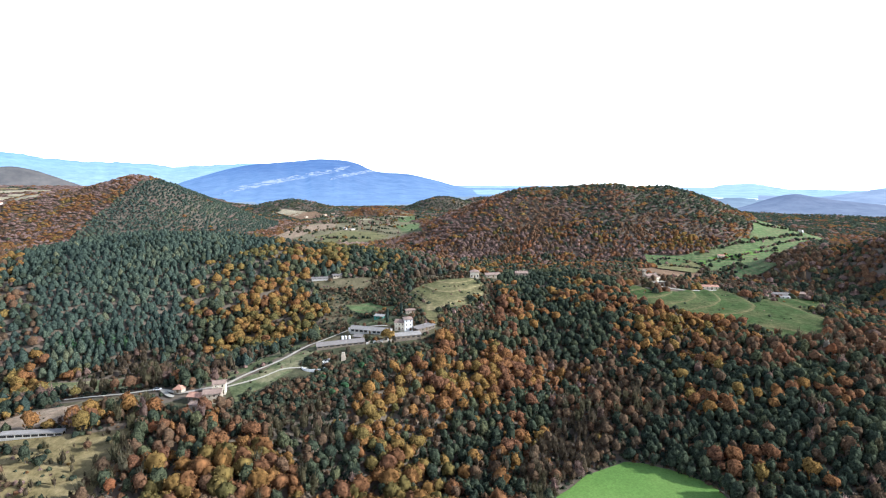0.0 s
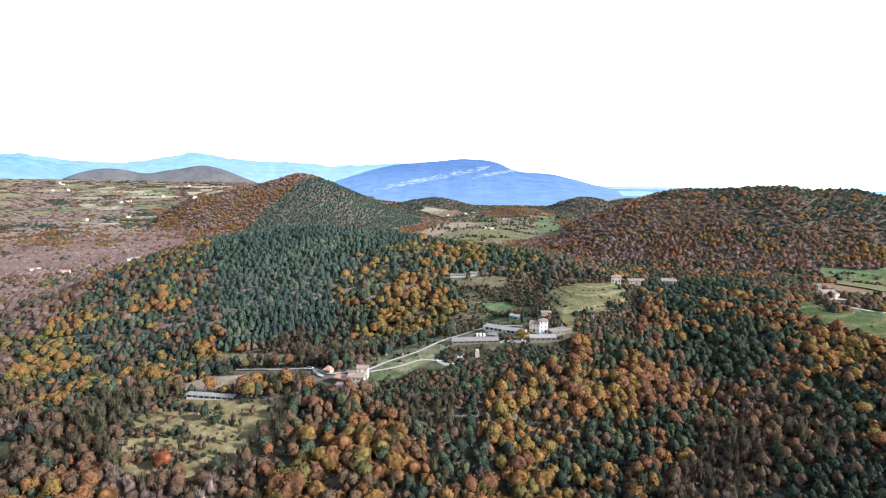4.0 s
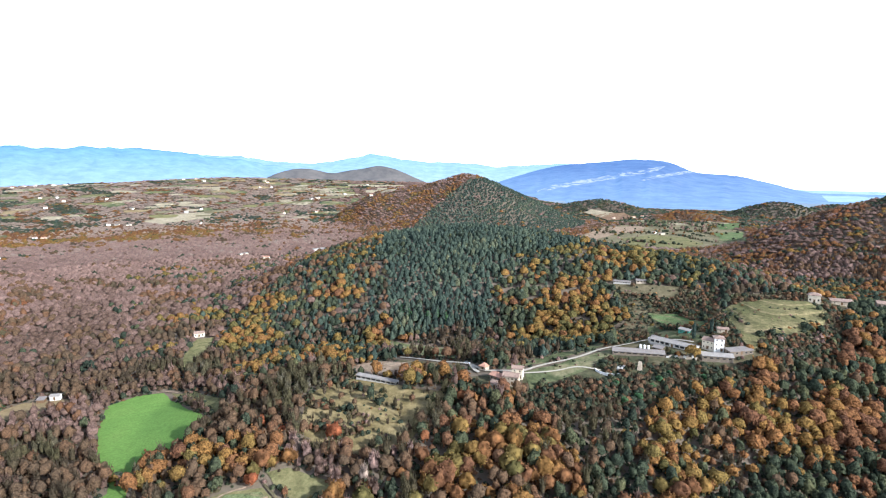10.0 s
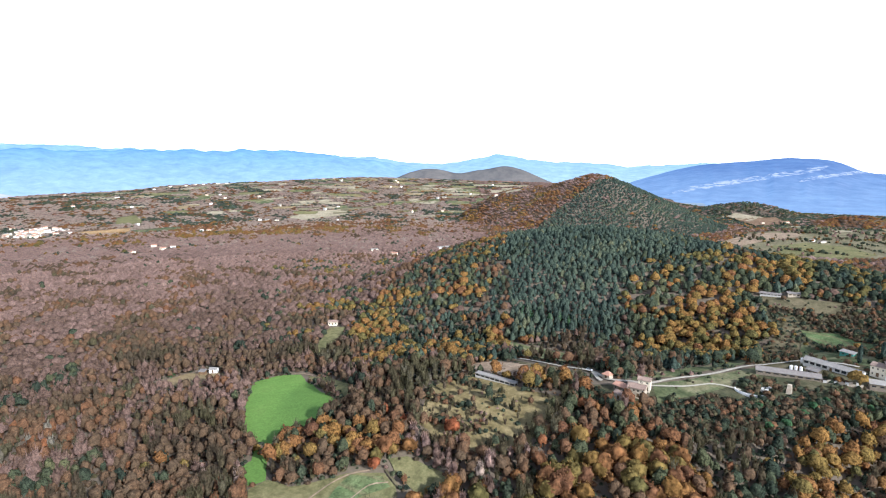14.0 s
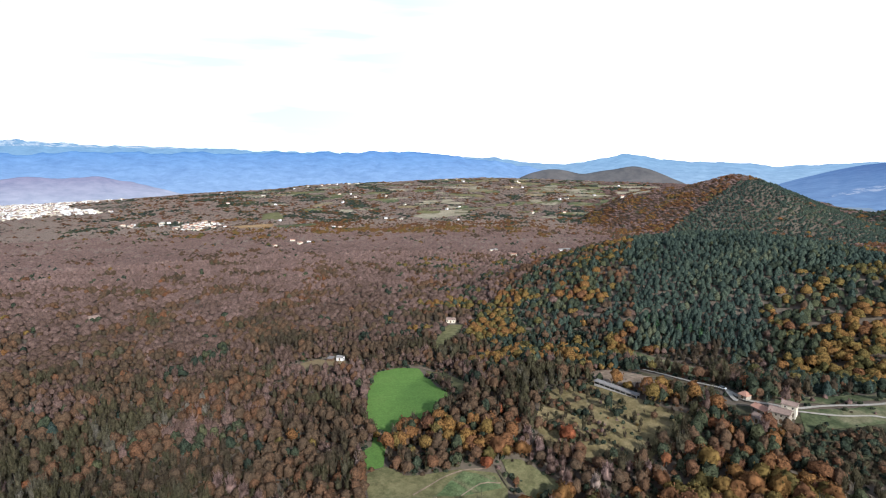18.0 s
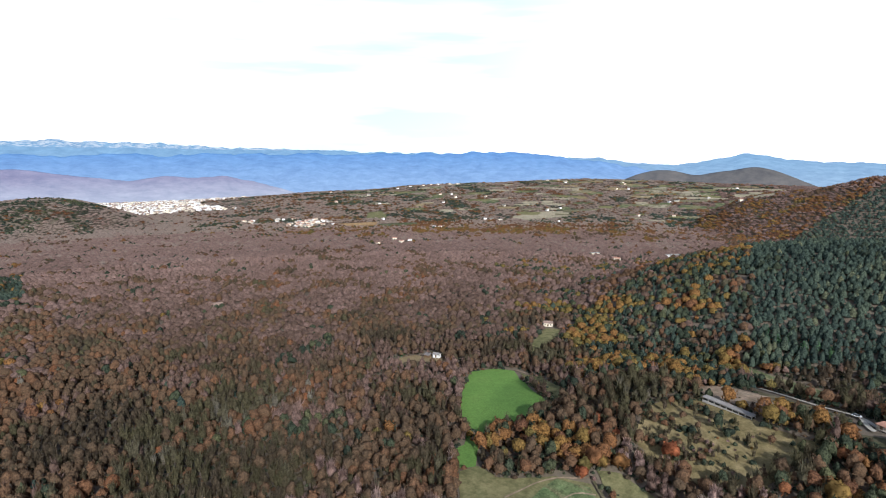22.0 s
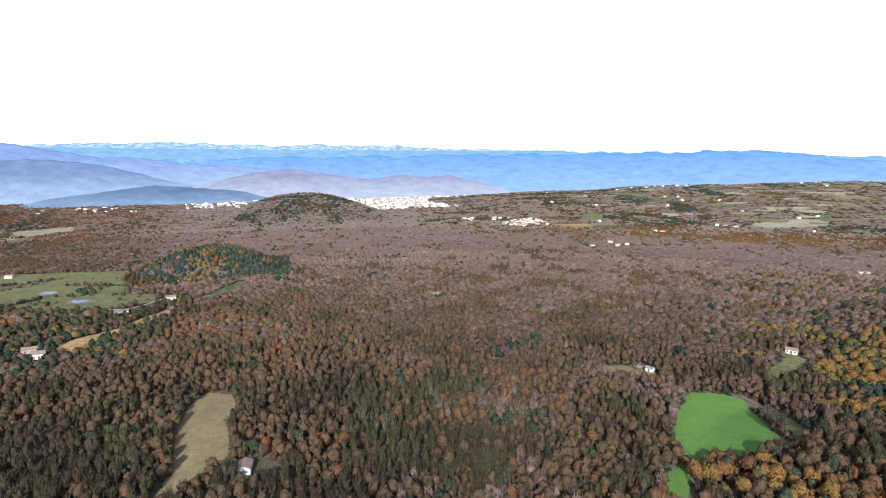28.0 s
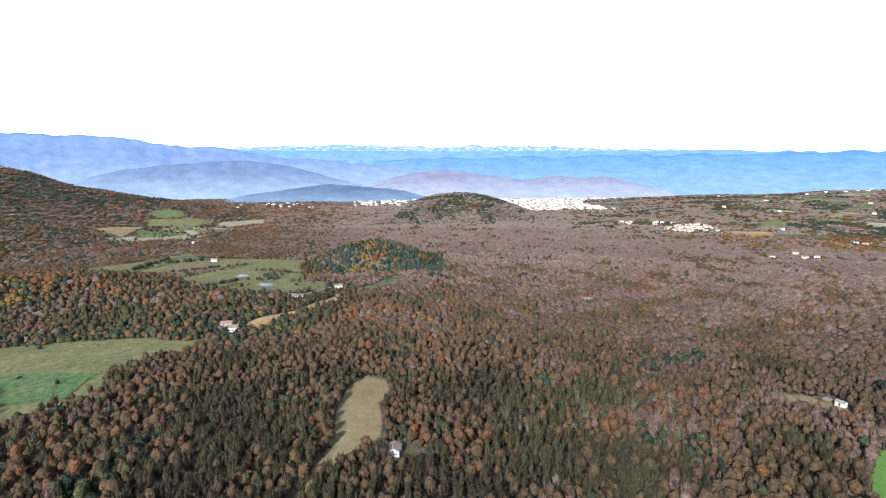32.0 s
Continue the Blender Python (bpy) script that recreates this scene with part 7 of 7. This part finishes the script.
def thicket():
    """Low brambles, box and young growth over the abandoned terraces."""
    r6 = np.random.default_rng(17)
    for poly, n_step, bare_share in zip(SCRUB, (2.5, 2.9, 2.2, 2.9, 2.6, 2.8, 2.6), (0.4, 0.6, 0.5, 0.5, 0.4, 0.6, 0.4)):
        p = np.array(poly)
        nx, ny = int((p[:, 0].max() - p[:, 0].min()) / n_step), int((p[:, 1].max() - p[:, 1].min()) / n_step)
        i, j = np.meshgrid(np.arange(nx), np.arange(ny))
        x = p[:, 0].min() + (i.ravel() + r6.random(nx * ny)) * n_step
        y = p[:, 1].min() + (j.ravel() + r6.random(nx * ny)) * n_step
        open_patch = fractal(x, y, 26, 211, 3)
        m = inside(x, y, poly) & ~keep_clear(x, y) & (open_patch < (0.56 if bare_share > 0.45 else 0.72))
        if n_step < 2.4:
            # hedges along the old terrace banks
            m &= np.sin(lie(x, y) * 2.0 + fractal(x, y, 30, 7, 2) * 3) > 0.25
        x, y = x[m], y[m]
        pick = r6.random(len(x)) * 0.6 + 0.4 * fractal(x, y, 12, 41, 2)
        cut = np.quantile(pick, [0, 0.46 - bare_share * 0.4, 0.56, 0.8, 1.0]) if len(x) else np.zeros(5)
        for k, name in enumerate(("holm", "rust", "grey", "grey")):
            s = (pick >= cut[k]) & (pick < cut[k + 1])
            if not s.any():
                continue
            size = r6.uniform(1.8, 5.4, s.sum())
            v, f, t = planted(CROWNS[name][1], x[s], y[s], size, size * r6.uniform(0.7, 1.1, s.sum()), r6.uniform(0.0, 0.8, s.sum()))
            v[:, 2] -= 0.5
            ob = new("bushes", mesh_from("bushes", v, 3, f, LEAF[name], tint=t))
            tagged(ob, "thick low scrub over abandoned terraces", "bushes", kind="stuff")


def undergrowth():
    """Low bushes and saplings under the open canopy of the nearer woods."""
    r7 = np.random.default_rng(29)
    for a0, a1, step, share in ((-44, 62, 3.4, (0.5, 0.25, 0.25)), (62, 150, 4.0, (0.2, 0.4, 0.4))):
        n = int(940 / step)
        i, j = np.meshgrid(np.arange(n), np.arange(n))
        x, y = -470 + (i.ravel() + r7.random(n * n)) * step, -470 + (j.ravel() + r7.random(n * n)) * step
        az, d = np.degrees(np.arctan2(-x, y)), np.hypot(x, y)
        m = (d > 178) & (d < 470) & (az > a0) & (az < a1)
        x, y = x[m], y[m]
        m = ~keep_clear(x, y) & ~inside(x, y, SCRUB[2])
        x, y = x[m], y[m]
        pick = r7.random(len(x))
        lo = 0.0
        for name, part_of in zip(("holm", "rust", "grey"), share):
            s = (pick >= lo) & (pick < lo + part_of)
            lo += part_of
            size = r7.uniform(2.0, 3.8, s.sum())
            v, f, t = planted(CROWNS[name][3], x[s], y[s], size, size * r7.uniform(0.6, 1.0, s.sum()), r7.uniform(0.0, 0.8, s.sum()))
            v[:, 2] -= 0.3
            ob = new("undergrowth", mesh_from("undergrowth", v, 3, f, LEAF[name], tint=t, smooth=True))
            tagged(ob, "low bushes and saplings on the wood floor", "bushes", kind="stuff")


bushes()
thicket()
undergrowth()
wood(keep_clear)
single_trees()


LONE = {}


def lone_tree(x, y, wide, tall, label, colours):
    if tuple(colours[0][1]) not in LONE:
        LONE[tuple(colours[0][1])] = foliage("lone_foliage", colours, 0.3, each=True)
    root = new("pine_tree" if "pine" in label else "bush" if "bush" in label else "oak_tree")
    root.location, root.scale = (x, y, float(lie(x, y)[0]) - 0.3), (wide, wide, tall)
    tagged(root, label, "tree")
    c, b = FINE["pine" if "pine" in label else "rust"](), joined(TRUNK, limbs())
    new("crown", mesh_from("crown", c[0], 3, c[1], LONE[tuple(colours[0][1])])).parent = root
    new("trunk", mesh_from("trunk", b[0], 3, b[1], M_BARK)).parent = root


DARK_GREEN = [(0.0, (0.042, 0.078, 0.05)), (1.0, (0.06, 0.10, 0.06))]
RED, GOLD, GREEN = [(0.0, (0.235, 0.085, 0.045)), (1.0, (0.28, 0.10, 0.05))], [(0.0, (0.36, 0.29, 0.06)), (1.0, (0.42, 0.32, 0.07))], [(0.0, (0.055, 0.12, 0.06)), (1.0, (0.085, 0.155, 0.075))]
lone_tree(-193.7, 148.3, 6.5, 7.0, "flame-red oak at the bend of a meadow track", RED)
lone_tree(-119.9, 260.4, 4.0, 4.2, "bright yellow bush before the stone farmhouse", GOLD)
lone_tree(-276.5, 377.6, 6, 8, "fresh green pine beside the darker wood", GREEN)
lone_tree(-266.6, 374.9, 7, 9, "fresh green pine beside the darker wood", GREEN)
lone_tree(-261.7, 380.7, 6.5, 9, "fresh green pine beside the darker wood", GREEN)
lone_tree(-249.9, 379.0, 7, 9.5, "fresh green pine beside the darker wood", GREEN)
lone_tree(-245.3, 386.8, 6, 8, "fresh green pine beside the darker wood", GREEN)
lone_tree(-235.2, 386.0, 7, 9, "fresh green pine beside the darker wood", GREEN)
lone_tree(-150.3, 309.4, 6, 8.5, "fresh green pine beside the darker wood", GREEN)
lone_tree(-139.0, 292.7, 5, 7, "fresh green pine beside the darker wood", GREEN)
lone_tree(-158.4, 321.1, 5, 7, "fresh green pine beside the darker wood", GREEN)
lone_tree(-299.4, 220.7, 5, 7, "fresh green pine beside the darker wood", GREEN)
lone_tree(-179.9, 187.7, 8, 9, "russet-red oak among grey bare trees", RED)
lone_tree(-204.2, 176.6, 6, 7, "russet-red oak among grey bare trees", RED)
lone_tree(-221.7, 177.5, 6, 7, "russet-red oak among grey bare trees", RED)
lone_tree(-423.8, -193.7, 6, 9, "dark green pine among bare brown trees", DARK_GREEN)
lone_tree(-432.0, -190.2, 7, 10, "dark green pine among bare brown trees", DARK_GREEN)
lone_tree(-423.3, -180.0, 6, 9, "dark green pine among bare brown trees", DARK_GREEN)
lone_tree(-408.8, -183.3, 6, 9, "dark green pine among bare brown trees", DARK_GREEN)
lone_tree(-368.5, -145.0, 6, 9, "dark green pine among bare brown trees", DARK_GREEN)
lone_tree(-358.8, -136.7, 6, 9, "dark green pine among bare brown trees", DARK_GREEN)
lone_tree(-294.3, -109.5, 5, 8, "dark green pine among bare brown trees", DARK_GREEN)
lone_tree(-229.2, -104.7, 6, 8, "dark green pine among bare brown trees", DARK_GREEN)
lone_tree(-380.8, -157.4, 6, 9, "dark green pine among bare brown trees", DARK_GREEN)
lone_tree(-48.8, 310.2, 4.5, 4, "fresh green ivy-grown bush below the barns", GREEN)
lone_tree(-44.8, 318.9, 4, 3.5, "fresh green ivy-grown bush below the barns", GREEN)
lone_tree(-55.2, 288.8, 5, 4.5, "fresh green ivy-grown bush below the barns", GREEN)
lone_tree(-60.8, 281.5, 5, 4.5, "fresh green ivy-grown bush below the barns", GREEN)
lone_tree(-27.9, 324.8, 4, 4, "fresh green ivy-grown bush below the barns", GREEN)
lone_tree(-23.3, 323.2, 4, 3.8, "fresh green ivy-grown bush below the barns", GREEN)
lone_tree(-68.4, 294.2, 4, 3.6, "fresh green ivy-grown bush below the barns", GREEN)
lone_tree(-50.9, 301.7, 4.5, 4, "fresh green ivy-grown bush below the barns", GREEN)
lone_tree(-400.8, 125.4, 6, 6.5, "round green pine in the tan clearing", GREEN)
